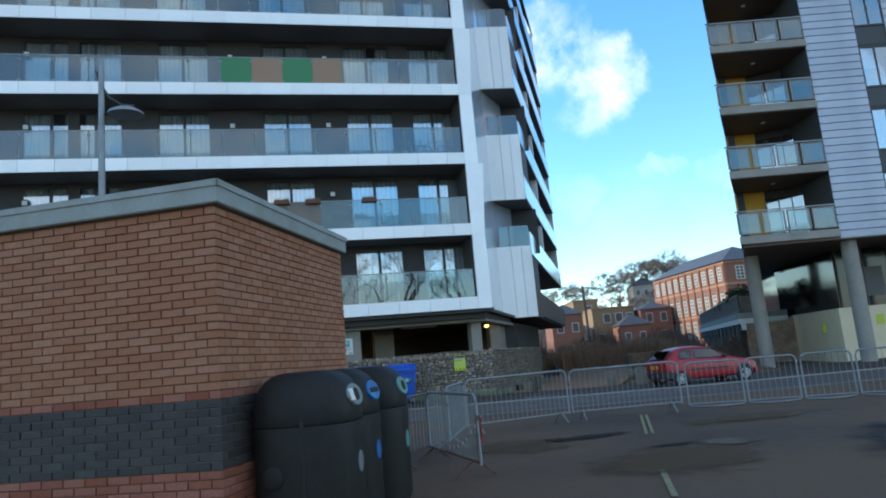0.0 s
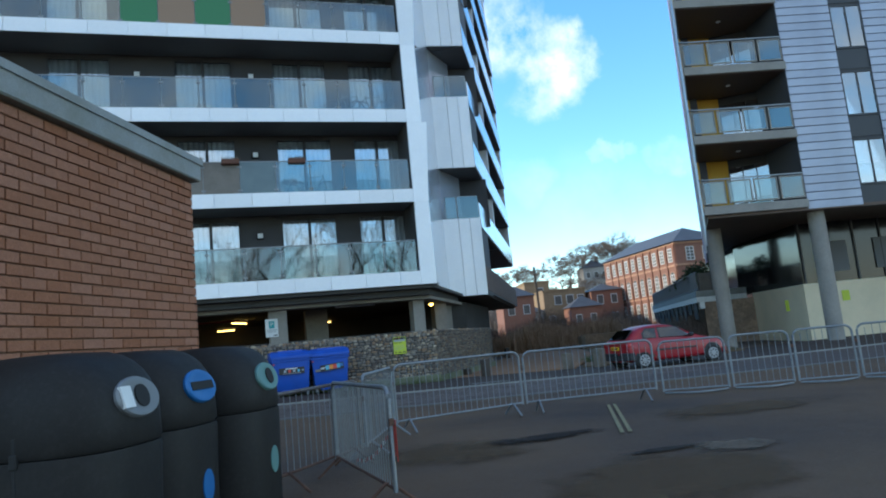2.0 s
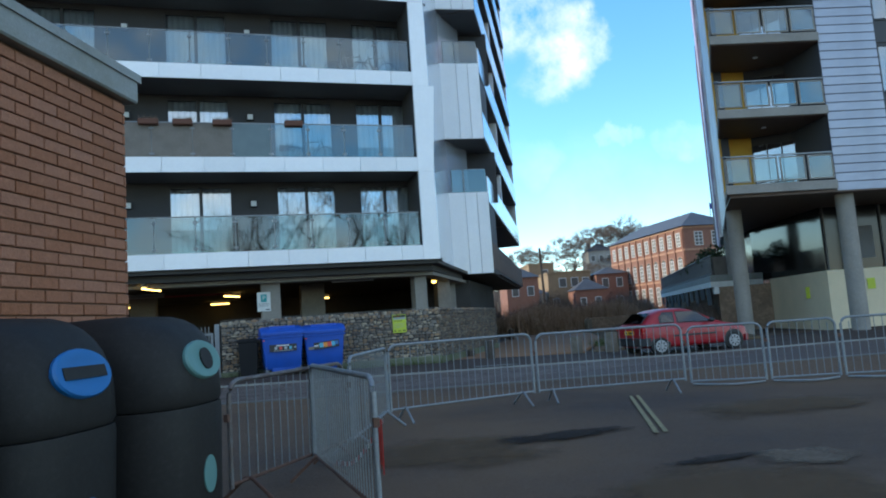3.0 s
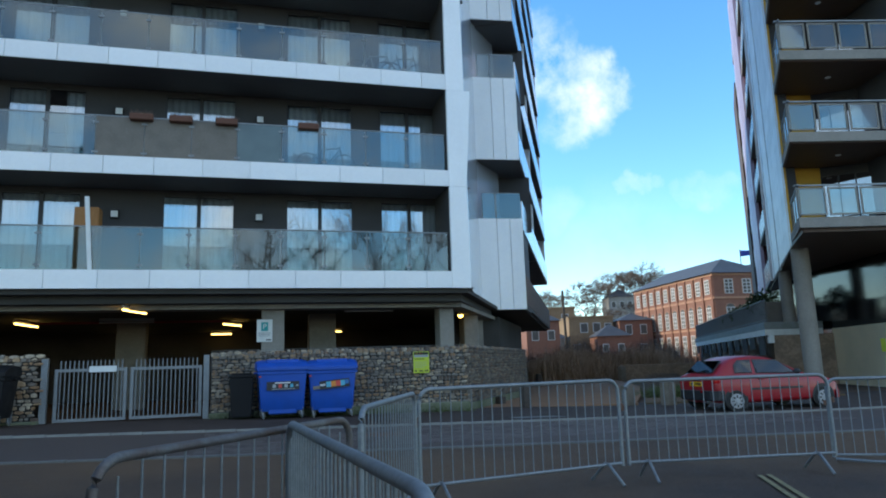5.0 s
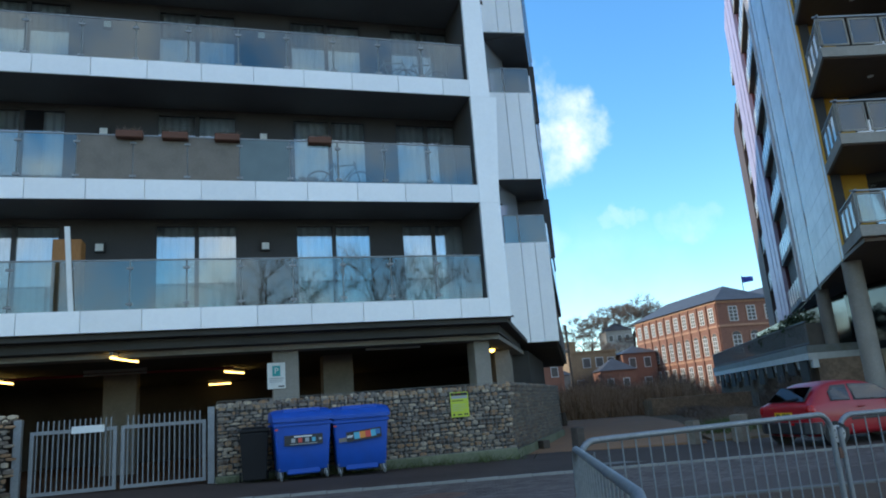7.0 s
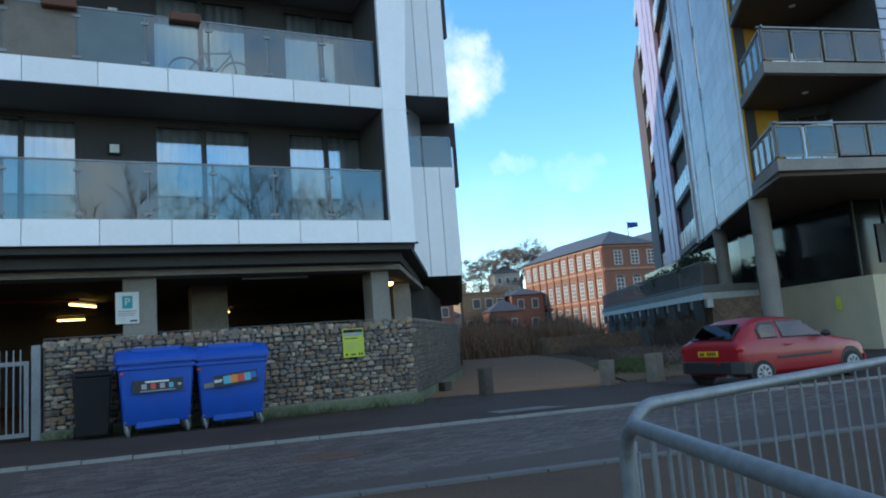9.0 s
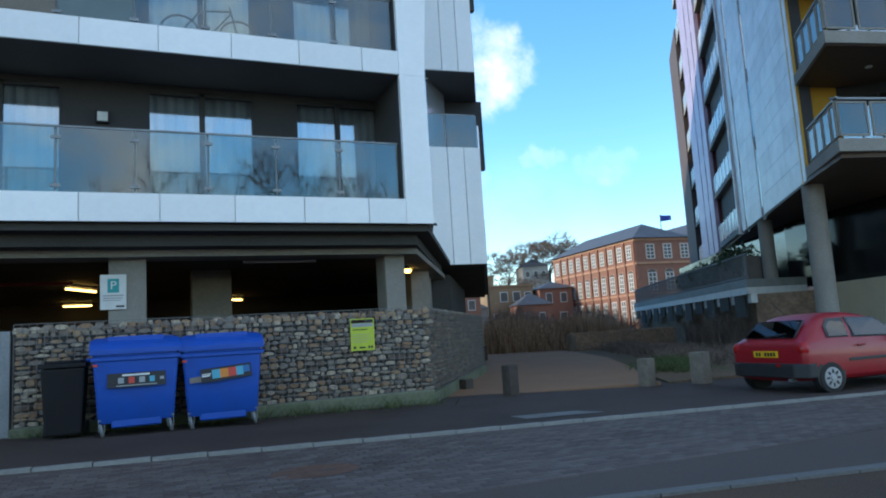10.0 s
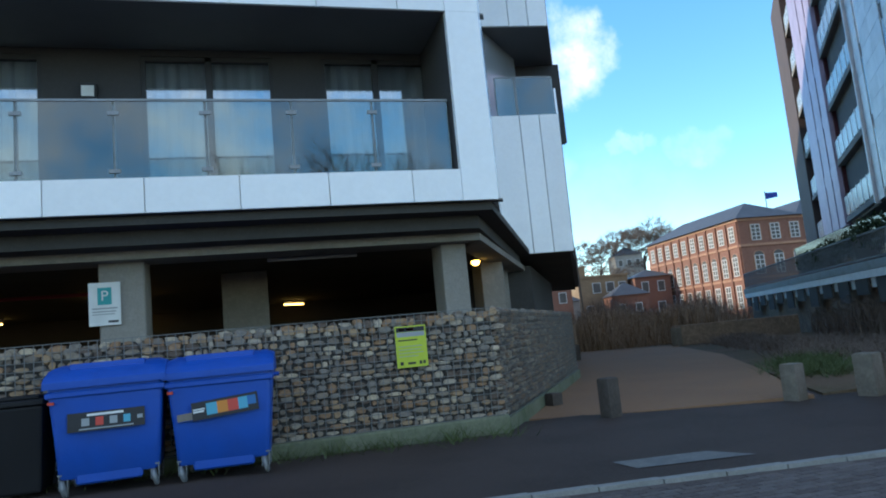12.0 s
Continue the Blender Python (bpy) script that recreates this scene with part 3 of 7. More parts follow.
# ---- apartment building with silver balconies ----
STOREY, BAND_TOP, BAND_H, FRONT, BACK = 2.87, 3.88, 0.46, 26.2, 27.78
# XL: unseen length of the block, stretched to keep sun off the yard
XL, XR, XC = -46.0, 6.57, 7.1
P1 = Vector((11.22, 32.32, 0))
PC = Vector((XC, FRONT, 0))
FACE2 = Vector((0.446, 0.895, 0)).normalized()
FL = 19.2
P2 = P1 + FACE2 * FL
NF = 8
TOP = BAND_TOP + STOREY * NF
block = thing("apartment_building", "modern apartment building with silver balcony bands over a car park", "apartment building")

bm = bmesh.new()
# recessed front wall, with openings cut where the windows stand
COLS = [(-8.2, -6.3), (-5.06, -3.12), (-1.15, 0.78), (2.14, 4.1), (4.87, 6.64)]
COLS = [(a - 11.9, b - 11.9) for a, b in COLS[1:4]] + COLS
for k in range(NF):
    z0, z1 = BAND_TOP + STOREY * k - 0.35, BAND_TOP + STOREY * (k + 1) - 0.35
    zt = z0 + 2.66
    edges = [XL] + [e for c in COLS for e in c] + [XR + 0.12]
    for i in range(0, len(edges), 2):
        box(bm, (edges[i], BACK, z0), (edges[i + 1], BACK + 0.25, zt))
    box(bm, (XL, BACK, zt), (XR + 0.12, BACK + 0.25, z1))
part("wall", bm, M["darkwall"], block, "dark grey recessed wall behind the balconies")
for k in range(NF + 1):
    z = BAND_TOP + STOREY * k
    bm = bmesh.new()
    prism(bm, [(XL, FRONT + 0.06), (XR + 0.1, FRONT + 0.06), (XR + 0.1, 40), (XL, 40)], z - BAND_H + 0.01, z - 0.2)
    part("floor_slab", bm, M["soffit"], block, "grey balcony soffit and floor slab")
# inner walls take the dark unlit-room colour
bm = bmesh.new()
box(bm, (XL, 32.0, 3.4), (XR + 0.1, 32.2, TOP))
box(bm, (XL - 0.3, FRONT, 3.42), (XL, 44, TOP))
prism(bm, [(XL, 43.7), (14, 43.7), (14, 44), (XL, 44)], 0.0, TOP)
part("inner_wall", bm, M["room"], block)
# rooms behind the windows are split by cross walls, coloured dark as if unlit
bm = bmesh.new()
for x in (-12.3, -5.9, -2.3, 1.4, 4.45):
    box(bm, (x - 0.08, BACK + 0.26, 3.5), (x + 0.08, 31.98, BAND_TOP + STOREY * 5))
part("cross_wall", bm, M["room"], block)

# fascia panels, one by one
PW = 1.17
bm = bmesh.new()
box(bm, (0.006, 0, -BAND_H), (PW - 0.006, 0.05, 0))
bevelled(bm, 0.004)
panel_me = mesh_of("fascia_panel", bm, M["alu"])
for k in range(6):
    x = XR - 0.72 - PW
    shared("fascia_panel", panel_me, block, Matrix.Translation((XR - 0.72, FRONT, BAND_TOP + STOREY * k)) @ Matrix.Diagonal((0.72 / PW, 1, 1, 1)))
    while x > (-18 if k < 3 else -14):
        shared("fascia_panel", panel_me, block, Matrix.Translation((x, FRONT, BAND_TOP + STOREY * k)))
        x -= PW
for k in range(NF + 1):
    z = BAND_TOP + STOREY * k
    bm = bmesh.new()
    box(bm, (XL, FRONT + (0.0 if k > 5 else 0.05), z - BAND_H + 0.012), (XR, FRONT + 0.07, z - 0.01))
    part("fascia_backing", bm, M["alu"], block)

# white end frame: bent plates that lean in and out storey by storey
for k in range(NF):
    z0, z1 = BAND_TOP + STOREY * k - BAND_H, BAND_TOP + STOREY * (k + 1) - BAND_H
    out_lo, out_hi = (XC, XC - 0.02) if k % 2 == 0 else (XC - 0.02, XC + 0.18)
    bm = bmesh.new()
    q = [(XR, z0), (out_lo, z0), (out_hi, z1 - 0.004), (XR, z1 - 0.004)]
    f0 = [bm.verts.new((x, FRONT - 0.004, z)) for x, z in q]
    f1 = [bm.verts.new((x, FRONT + 0.10, z)) for x, z in q]
    bm.faces.new(f0)
    bm.faces.new(f1[::-1])
    for i in range(4):
        bm.faces.new((f0[i], f1[i], f1[(i + 1) % 4], f0[(i + 1) % 4]))
    part("end_plate", bm, M["alu"], block, "white silver end plate of the balcony")
    bm = bmesh.new()
    box(bm, (XR - 0.01, FRONT + 0.101, z0 + BAND_H - 0.2), (XR + 0.1, BACK, z1 + 0.2))
    part("end_wall", bm, M["darkwall"], block)
    bm = bmesh.new()
    prism(bm, [(XR, FRONT + 0.07), (XC + 0.1, FRONT + 0.10), (XC + 0.16, FRONT + 0.24), (XR, FRONT + 0.2)], z0, z0 + 0.03)
    part("plate_return", bm, M["soffit"], block)


def line_m(p, q):
    """A frame on a line in plan: x along it, y inwards (to its left)."""
    d = (q - p).normalized()
    return Matrix(((d.x, -d.y, 0, p.x), (d.y, d.x, 0, p.y), (0, 0, 1, 0), (0, 0, 0, 1)))


# slanted side: one bright sheet running back, with pale boxes jutting from it two storeys apart and recessed balconies between them
BI, BF_, SK = Vector((9.48, 32.48, 0)), Vector((10.2, 32.42, 0)), Vector((10.5, 35.05, 0))
sheet_m, box_m = line_m(PC, SK), line_m(BI, P1)
sheet_l, box_l = (SK - PC).length, (P1 - BI).length
for k in range(NF):
    z0 = 3.42 + STOREY * k
    for a, b in ((0.03, 2.4), (2.4, 4.8), (4.8, sheet_l)):
        bm = bmesh.new()
        box(bm, (a + 0.004, 0.0, z0 + 0.006), (b - 0.004, 0.12, z0 + STOREY - 0.006))
        bevelled(bm, 0.004)
        part("side_sheet", bm, M["alu_shiny"], block, "bright polished metal side sheet").matrix_local = sheet_m
seam = (BF_ - BI).length / box_l
for z0, z1, zn in ((3.31, 6.78, 9.12), (9.12, 12.47, 14.93), (14.93, 18.28, 20.75), (20.75, 24.1, 26.6)):
    for a, b in ((0.0, seam), (seam, (1 + seam) / 2), ((1 + seam) / 2, 1.0)):
        bm = bmesh.new()
        box(bm, (box_l * a + 0.008, -0.06, z0), (box_l * b - 0.008, 0.02, z1))
        bevelled(bm, 0.006)
        part("side_panel", bm, M["alu"], block, "pale metal box panel").matrix_local = box_m
    bm = bmesh.new()
    prism(bm, [tuple(v.xy) for v in (BI + Vector((0.03, 0.03, 0)), P1 + Vector((-0.03, 0.03, 0)), P1 + FACE2 * 2.6, SK + Vector((0.1, 0.4, 0)))], z0 + 0.02, z1 - 0.02)
    part("box_core", bm, M["soffit"], block)
    bm = bmesh.new()
    box(bm, (0.9, 2.6, z1), (box_l + 1.2, 2.8, zn + 0.05), box_m)
    part("recess_wall", bm, M["darkwall"], block)
    bm = bmesh.new()
    prism(bm, [(9.52, 32.62), (11.1, 34.4), (11.0, 34.5), (9.45, 32.75)], z1, zn + 0.02)
    part("recess_cheek", bm, M["alu_shiny"], block, "bright metal wall of the recessed balcony")
    for a, b in ((0.12, seam - 0.02), (seam + 0.02, 0.98)):
        bm = bmesh.new()
        box(bm, (box_l * a, 0.02, z1 - 0.02), (box_l * b, 0.035, z1 + 1.0))
        pane = part("balustrade_pane", bm, M["g_bal"], block)
        pane.matrix_local = box_m
        pane.visible_shadow = False
    bm = bmesh.new()
    for a in (0.12, seam, 0.97):
        box(bm, (box_l * a - 0.018, 0.036, z1 - 0.02), (box_l * a + 0.018, 0.06, z1 + 1.02), box_m)
    box(bm, (box_l * 0.12 + 0.02, 0.012, z1 + 1.0), (box_l * 0.97 - 0.02, 0.03, z1 + 1.03), box_m)
    part("recess_rail", bm, M["steel"], block)
# far side balconies
f2m = Matrix(((FACE2.x, -FACE2.y, 0, P1.x), (FACE2.y, FACE2.x, 0, P1.y), (0, 0, 1, 0), (0, 0, 0, 1)))
bm = bmesh.new()
box(bm, (2.5, 1.6, 3.3), (FL, 1.8, TOP), f2m)
part("far_wall", bm, M["darkwall"], block)
for k in range(NF):
    z = BAND_TOP + STOREY * k
    bm = bmesh.new()
    box(bm, (0.02, 0, z - BAND_H), (FL, 1.6, z - BAND_H + 0.28), f2m)
    part("far_slab", bm, M["soffit"], block)
    for i in range(6):
        bm = bmesh.new()
        box(bm, (0.1 + 3.2 * i, -0.02, z - BAND_H + 0.1), (3.28 + 3.2 * i, 0.03, z + 0.75), f2m)
        part("far_balustrade", bm, M["alu_shiny"] if k else M["timber"], block)
for s_ in (8.2, FL):
    bm = bmesh.new()
    box(bm, (s_ - 0.3, 0.05, 3.42 + STOREY), (s_, 1.59, TOP), f2m)
    part("far_fin", bm, M["alu"], block)
bm = bmesh.new()
prism(bm, [(XR, FRONT + 0.2), (XC, FRONT + 0.2), (P1.x - 0.1, P1.y), (P2.x, P2.y), (P2.x - 2, 46), (XL, 46), (XL, FRONT)], TOP - 0.3, TOP)
part("roof", bm, M["concrete_dark"], block)
# unseen block added to keep the sun off hedge, terrace and tower side
bm = bmesh.new()
prism(bm, [(XL, 46.1), (13.0, 46.1), (13.0, 84), (XL, 84)], 0, TOP)
part("rear_wing", bm, M["darkwall"], block)
# underside over the car park, its shade put into the dark colour
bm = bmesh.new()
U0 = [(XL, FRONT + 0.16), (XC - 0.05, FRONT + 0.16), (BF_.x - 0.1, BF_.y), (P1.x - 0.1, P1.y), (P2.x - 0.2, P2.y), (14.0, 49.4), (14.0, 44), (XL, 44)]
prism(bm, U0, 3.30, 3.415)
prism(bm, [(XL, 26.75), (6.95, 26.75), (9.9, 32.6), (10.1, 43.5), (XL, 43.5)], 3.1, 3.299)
part("underside", bm, M["concrete_dark"], block, "underside over the car park, coloured dark for its shade")
bm = bmesh.new()
prism(bm, [(XL, 27.2), (7.1, 27.2), (7.1, 27.9), (XL, 27.9)], 2.98, 3.099)
prism(bm, [(7.1, 27.2), (10.25, 33.2), (9.85, 33.5), (6.9, 27.9)], 2.98, 3.099)
part("beam", bm, M["concrete"], block, "concrete edge beam")
for x, y, w, d in ((1.82, 27.5, 0.6, 0.6), (6.73, 27.5, 0.42, 0.6), (-5.55, 27.5, 0.9, 0.6), (-12.5, 27.5, 0.9, 0.6), (3.45, 30.6, 0.85, 0.7), (-2.6, 33.0, 0.9, 0.7), (-8.6, 33.0, 0.8, 0.7), (8.45, 30.6, 0.5, 0.6), (9.3, 32.6, 0.5, 0.6), (-14, 33, 0.8, 0.7)):
    bm = bmesh.new()
    box(bm, (x - w / 2, y, 0), (x + w / 2, y + d, 3.1))
    part("column", bm, M["concrete"], block, "square concrete column", bevel=0.015)
# back wall and floor darkened by colour, for the shade under the building
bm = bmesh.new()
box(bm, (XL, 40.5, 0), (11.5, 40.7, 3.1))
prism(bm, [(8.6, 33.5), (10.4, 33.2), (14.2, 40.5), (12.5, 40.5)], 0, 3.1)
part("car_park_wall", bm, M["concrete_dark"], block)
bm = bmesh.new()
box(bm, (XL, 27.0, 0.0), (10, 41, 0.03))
single("car_park_floor", bm, M["concrete_dark"], "concrete car park floor, coloured dark for its shade", "floor", "structure")


# windows with curtains, before rooms whose gloom is in the wall colour
def pleated(bm, x0, x1, z0, z1, y, phase):
    n = max(8, int((x1 - x0) / 0.035))
    lo, hi = [], []
    for i in range(n + 1):
        x = x0 + (x1 - x0) * i / n
        dy = 0.035 * math.sin(i * 1.25 + phase) + 0.015 * math.sin(i * 0.61 + phase * 2)
        lo.append(bm.verts.new((x, y + dy * 1.3, z0)))
        hi.append(bm.verts.new((x, y + dy * 0.7, z1)))
    for i in range(n):
        bm.faces.new((lo[i], lo[i + 1], hi[i + 1], hi[i]))


rng = random.Random(5)
for k in range(6):
    for ci, (xa, xb) in enumerate(COLS):
        if ci < 2 and k > 2:
            continue
        z0, z1 = BAND_TOP + STOREY * k - 0.34, BAND_TOP + STOREY * k - 0.35 + 2.66
        win = thing("window", "tall dark-framed sliding balcony window with pale curtains", "window", group="balcony windows")
        win.parent = block
        del win["category"], win["group"]
        bm = bmesh.new()
        mid = (xa + xb) / 2
        for a, b in ((xa, xa + 0.06), (mid - 0.05, mid + 0.05), (xb - 0.06, xb)):
            box(bm, (a, BACK + 0.02, z0), (b, BACK + 0.12, z1))
        box(bm, (xa + 0.06, BACK + 0.02, z1 - 0.07), (xb - 0.06, BACK + 0.12, z1))
        part("window_frame", bm, M["frame_dark"], win)
        for a, b in ((xa + 0.06, mid - 0.05), (mid + 0.05, xb - 0.06)):
            bm = bmesh.new()
            box(bm, (a, BACK + 0.06, z0), (b, BACK + 0.075, z1 - 0.07))
            p = part("pane", bm, M["g_win"], win)
            p.visible_shadow = False
        style = rng.choice((0, 0, 0, 0, 1, 2, 3))
        spans = {0: [(0.01, 0.5), (0.51, 0.99)], 1: [(0.02, 0.47), (0.53, 0.98)], 2: [(0.3, 0.5), (0.52, 0.99)], 3: [(0.01, 0.5), (0.72, 0.99)]}[style]
        for a, b in spans:
            bm = bmesh.new()
            pleated(bm, xa + (xb - xa) * a, xa + (xb - xa) * b, z0, z1 + 0.15, BACK + 0.17, rng.uniform(0, 6))
            part("curtain", bm, M["curtain"], win, smooth=True)
    # wall lamps beside the windows
for k in range(5):
    for x in (1.42, -2.3, -9.6):
        lamp = thing("wall_light", "small square white wall light with a dark frame", "wall light", group="balcony wall lights")
        lamp.matrix_world = Matrix.Translation((x, BACK, BAND_TOP + STOREY * k + 1.72))
        bm = bmesh.new()
        box(bm, (-0.11, -0.1, -0.12), (0.11, 0.0, 0.12))
        part("case", bm, M["frame_dark"], lamp, bevel=0.01)
        bm = bmesh.new()
        box(bm, (-0.085, -0.118, -0.095), (0.085, -0.101, 0.07))
        part("diffuser", bm, M["white"], lamp)

# glass balustrades on the front
SP = 1.14
for k in range(6):
    zb = BAND_TOP + STOREY * k
    x = XR - 0.04
    n = 0
    rail = thing("balustrade", "clear glass balcony balustrade with steel posts", "balustrade")
    bm = bmesh.new()
    box(bm, (-16.5, FRONT + 0.20, zb + 1.09), (XR - 0.04, FRONT + 0.235, zb + 1.12))
    part("handrail", bm, M["steel"], rail, "thin steel handrail")
    while x > -16:
        bm = bmesh.new()
        box(bm, (x - SP + 0.012, FRONT + 0.21, zb - 0.05), (x - 0.012, FRONT + 0.222, zb + 1.085))
        mat = M["g_bal"]
        lab = ""
        if k == 1 and n in (5, 6, 7):
            mat, lab = M["beige"], "opaque beige balcony screen"
        if k == 1 and n == 4:
            mat, lab = M["g_teal"], "frosted teal glass panel"
        if k == 3 and n in (4, 6):
            mat, lab = M["screen_orange"], "orange balcony screen"
        if k == 3 and n in (5, 7):
            mat, lab = M["screen_green"], "green balcony screen"
        p = part("glass_panel", bm, mat, rail, lab)
        if mat is M["g_bal"]:
            p.visible_shadow = False
        bm = bmesh.new()
        box(bm, (x - SP - 0.02, FRONT + 0.235, zb - 0.1), (x - SP + 0.02, FRONT + 0.27, zb + 1.09))
        for zz in (0.12, 0.9):
            box(bm, (x - SP - 0.07, FRONT + 0.195, zb + zz), (x - SP + 0.07, FRONT + 0.234, zb + zz + 0.05))
        part("post", bm, M["steel"], rail)
        x -= SP
        n += 1

# things on the balconies
for px in (-1.52, -0.57, 0.56, 2.68):
    pot = thing("planter", "brown trough planter with dry plants on the balcony rail", "planter", Matrix.Translation((px, FRONT + 0.16, BAND_TOP + STOREY + 1.0)), group="balcony planters")
    bm = bmesh.new()
    prism(bm, [(-0.28, -0.12), (0.28, -0.12), (0.28, 0.1), (-0.28, 0.1)], 0.0, 0.17)
    part("trough", bm, M["terracotta"], pot, bevel=0.02)
    bm = bmesh.new()
    rnd = random.Random(int(px * 100))
    for i in range(70):
        p = Vector((rnd.uniform(-0.25, 0.25), rnd.uniform(-0.09, 0.07), 0.17))
        q = p + Vector((rnd.uniform(-0.12, 0.12), rnd.uniform(-0.1, 0.08), rnd.uniform(0.02, 0.13)))
        w = Vector((0.012, 0.012, 0))
        bm.faces.new([bm.verts.new(v) for v in (p - w, p + w, q)])
    part("plant", bm, M["twig"], pot)
bm = bmesh.new()
q = [(-2.74, 5.72), (-2.64, 5.72), (-2.50, 3.90), (-2.60, 3.90)]
f0 = [bm.verts.new((x, FRONT + 0.14, z)) for x, z in q]
f1 = [bm.verts.new((x, FRONT + 0.19, z)) for x, z in q]
bm.faces.new(f0)
bm.faces.new(f1[::-1])
for i in range(4):
    bm.faces.new((f0[i], f1[i], f1[(i + 1) % 4], f0[(i + 1) % 4]))
single("balcony_divider", bm, M["white"], "leaning white post dividing two balconies", "post")
cab = thing("balcony_cabinet", "orange wooden cupboard standing on the balcony", "cabinet", Matrix.Translation((-2.75, 26.9, BAND_TOP - 0.2)))
bm = bmesh.new()
box(bm, (-0.28, -0.22, 0), (0.28, 0.22, 1.85))
part("body", bm, M["wood"], cab, bevel=0.01)
bm = bmesh.new()
box(bm, (-0.25, -0.245, 0.06), (0.25, -0.222, 1.8))
part("door", bm, M["wood"], cab)
bm = bmesh.new()
ell(bm, (-7.1, 26.75, BAND_TOP + 0.12), (0.32, 0.32, 0.32), seg=18, rings=12)
single("exercise_ball", bm, M["pink"], "pink exercise ball on the balcony floor", "ball", smooth=True)
for bx, kk in ((4.6, 2), (5.4, 2), (3.2, 1)):
    bike = thing("bicycle", "dark bicycle leaning behind the balcony glass", "bicycle", Matrix.Translation((bx, 26.75, BAND_TOP + STOREY * kk - 0.2)))
    for wx in (-0.5, 0.5):
        bm = bmesh.new()
        sweep(bm, [(wx + 0.33 * math.cos(a * 0.3307), 0, 0.35 + 0.33 * math.sin(a * 0.3307)) for a in range(20)], 0.018, 6, caps=False)
        part("wheel", bm, M["rubber"], bike)
    bm = bmesh.new()
    for p, q in (((-0.5, 0, 0.35), (-0.15, 0, 0.8)), ((-0.15, 0, 0.8), (0.35, 0, 0.85)), ((0.35, 0, 0.95), (0.5, 0, 0.35)), ((-0.15, 0, 0.9), (0.0, 0, 0.35)), ((0.0, 0, 0.35), (0.37, 0, 0.8)), ((-0.5, 0, 0.35), (0, 0, 0.35))):
        sweep(bm, [p, q], 0.018, 6)
    part("bicycle_frame", bm, M["steel"], bike)
# car park lights
for (a, b), lit in ((((-1.86, 26.95), (-1.5, 28.2)), 1), (((-5.56, 31.4), (-5.38, 33.0)), 1), (((-3.85, 38.2), (-3.0, 38.2)), 1), (((0.32, 33.0), (0.88, 34.1)), 1), (((-0.42, 39.5), (0.4, 39.5)), 1), (((4.5, 38.9), (5.1, 39.3)), 1), (((-9.0, 35.0), (-8.2, 36.0)), 1), (((-3.28, 31.5), (-1.7, 31.5)), 0), (((3.84, 28.1), (5.26, 28.1)), 0)):
    a, b = Vector((*a, 3.0)), Vector((*b, 3.0))
    tube = thing("strip_light", "glowing yellow strip light under the car park ceiling" if lit else "unlit white strip light under the car park ceiling", "strip light", group="car park lights")
    bm = bmesh.new()
    sweep(bm, [a + Vector((0, 0, 0.06)), b + Vector((0, 0, 0.06))], 0.05, 6)
    part("case", bm, M["unlit"], tube)
    bm = bmesh.new()
    sweep(bm, [a - Vector((0, 0, 0.03)), b - Vector((0, 0, 0.03))], 0.03, 6)
    part("tube", bm, M["lit"] if lit else M["unlit"], tube)
bm = bmesh.new()
sweep(bm, [(-5.2, 31.62, 2.97), (-2.0, 31.62, 2.98), (0.6, 31.62, 2.97)], 0.035, 8)
single("ceiling_pipe", bm, M["red_pipe"], "dark red pipe running under the car park ceiling", "pipe", smooth=True)
for i, (lx, ly) in enumerate(((-2, 30), (3, 36), (-6, 36))):
    la = new("car_park_lamp", bpy.data.lights.new("car_park_lamp", "AREA"))
    la.data.energy, la.data.size, la.data.color = 1.2, 1.2, (1.0, 0.75, 0.38)
    la.matrix_world = pose(lx, ly, 2.9)
bulk = thing("bulkhead_light", "round glowing yellow bulkhead light under the overhang", "wall light", Matrix.Translation((7.9, 29.98, 2.98)))
bm = bmesh.new()
lathe(bm, [(0.11, -0.02), (0.12, 0.03), (0.1, 0.07)])
part("base", bm, M["frame_dark"], bulk)
bm = bmesh.new()
ell(bm, (0, 0, -0.05), (0.09, 0.09, 0.07))
part("globe", bm, M["lit_warm"], bulk, smooth=True)

# ---- gabion wall, plinth, gates ----
GA = [("wall_gabion_1", 0.3, 6.85), ("wall_gabion_2", -12.0, -3.55)]
GY, GT = 26.32, 1.87
gab_things = []
for nm, xa, xb in GA:
    g = thing(nm, "gabion wall of grey and buff stones in wire baskets", "stone wall", kind="structure")
    gab_things.append((g, xa, xb))
    # dark box behind the stones stands in for the shade between them
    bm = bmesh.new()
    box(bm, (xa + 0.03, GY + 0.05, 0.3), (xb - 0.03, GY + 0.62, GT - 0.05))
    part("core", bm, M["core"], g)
    bm = bmesh.new()
    prism(bm, [(xa - 0.02, GY - 0.1), (xb + 0.1, GY - 0.1), (xb + 0.1, GY + 0.66), (xa - 0.02, GY + 0.66)], -0.1, 0.36)
    part("plinth", bm, M["plinth"], g, "mossy green concrete plinth", bevel=0.02)
sg = thing("wall_gabion_3", "gabion wall in grey mesh running back beside the path", "stone wall", kind="structure")
sgm = Matrix(((0.53, -0.848, 0, 6.95), (0.848, 0.53, 0, 26.4), (0, 0, 1, 0), (0, 0, 0, 1)))
# same dark box for gap shade, along the side wall
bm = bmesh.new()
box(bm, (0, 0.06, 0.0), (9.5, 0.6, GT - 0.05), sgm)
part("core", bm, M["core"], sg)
bm = bmesh.new()
box(bm, (-0.1, -0.06, -0.1), (9.5, 0.0, 0.3), sgm)
part("plinth", bm, M["plinth"], sg)


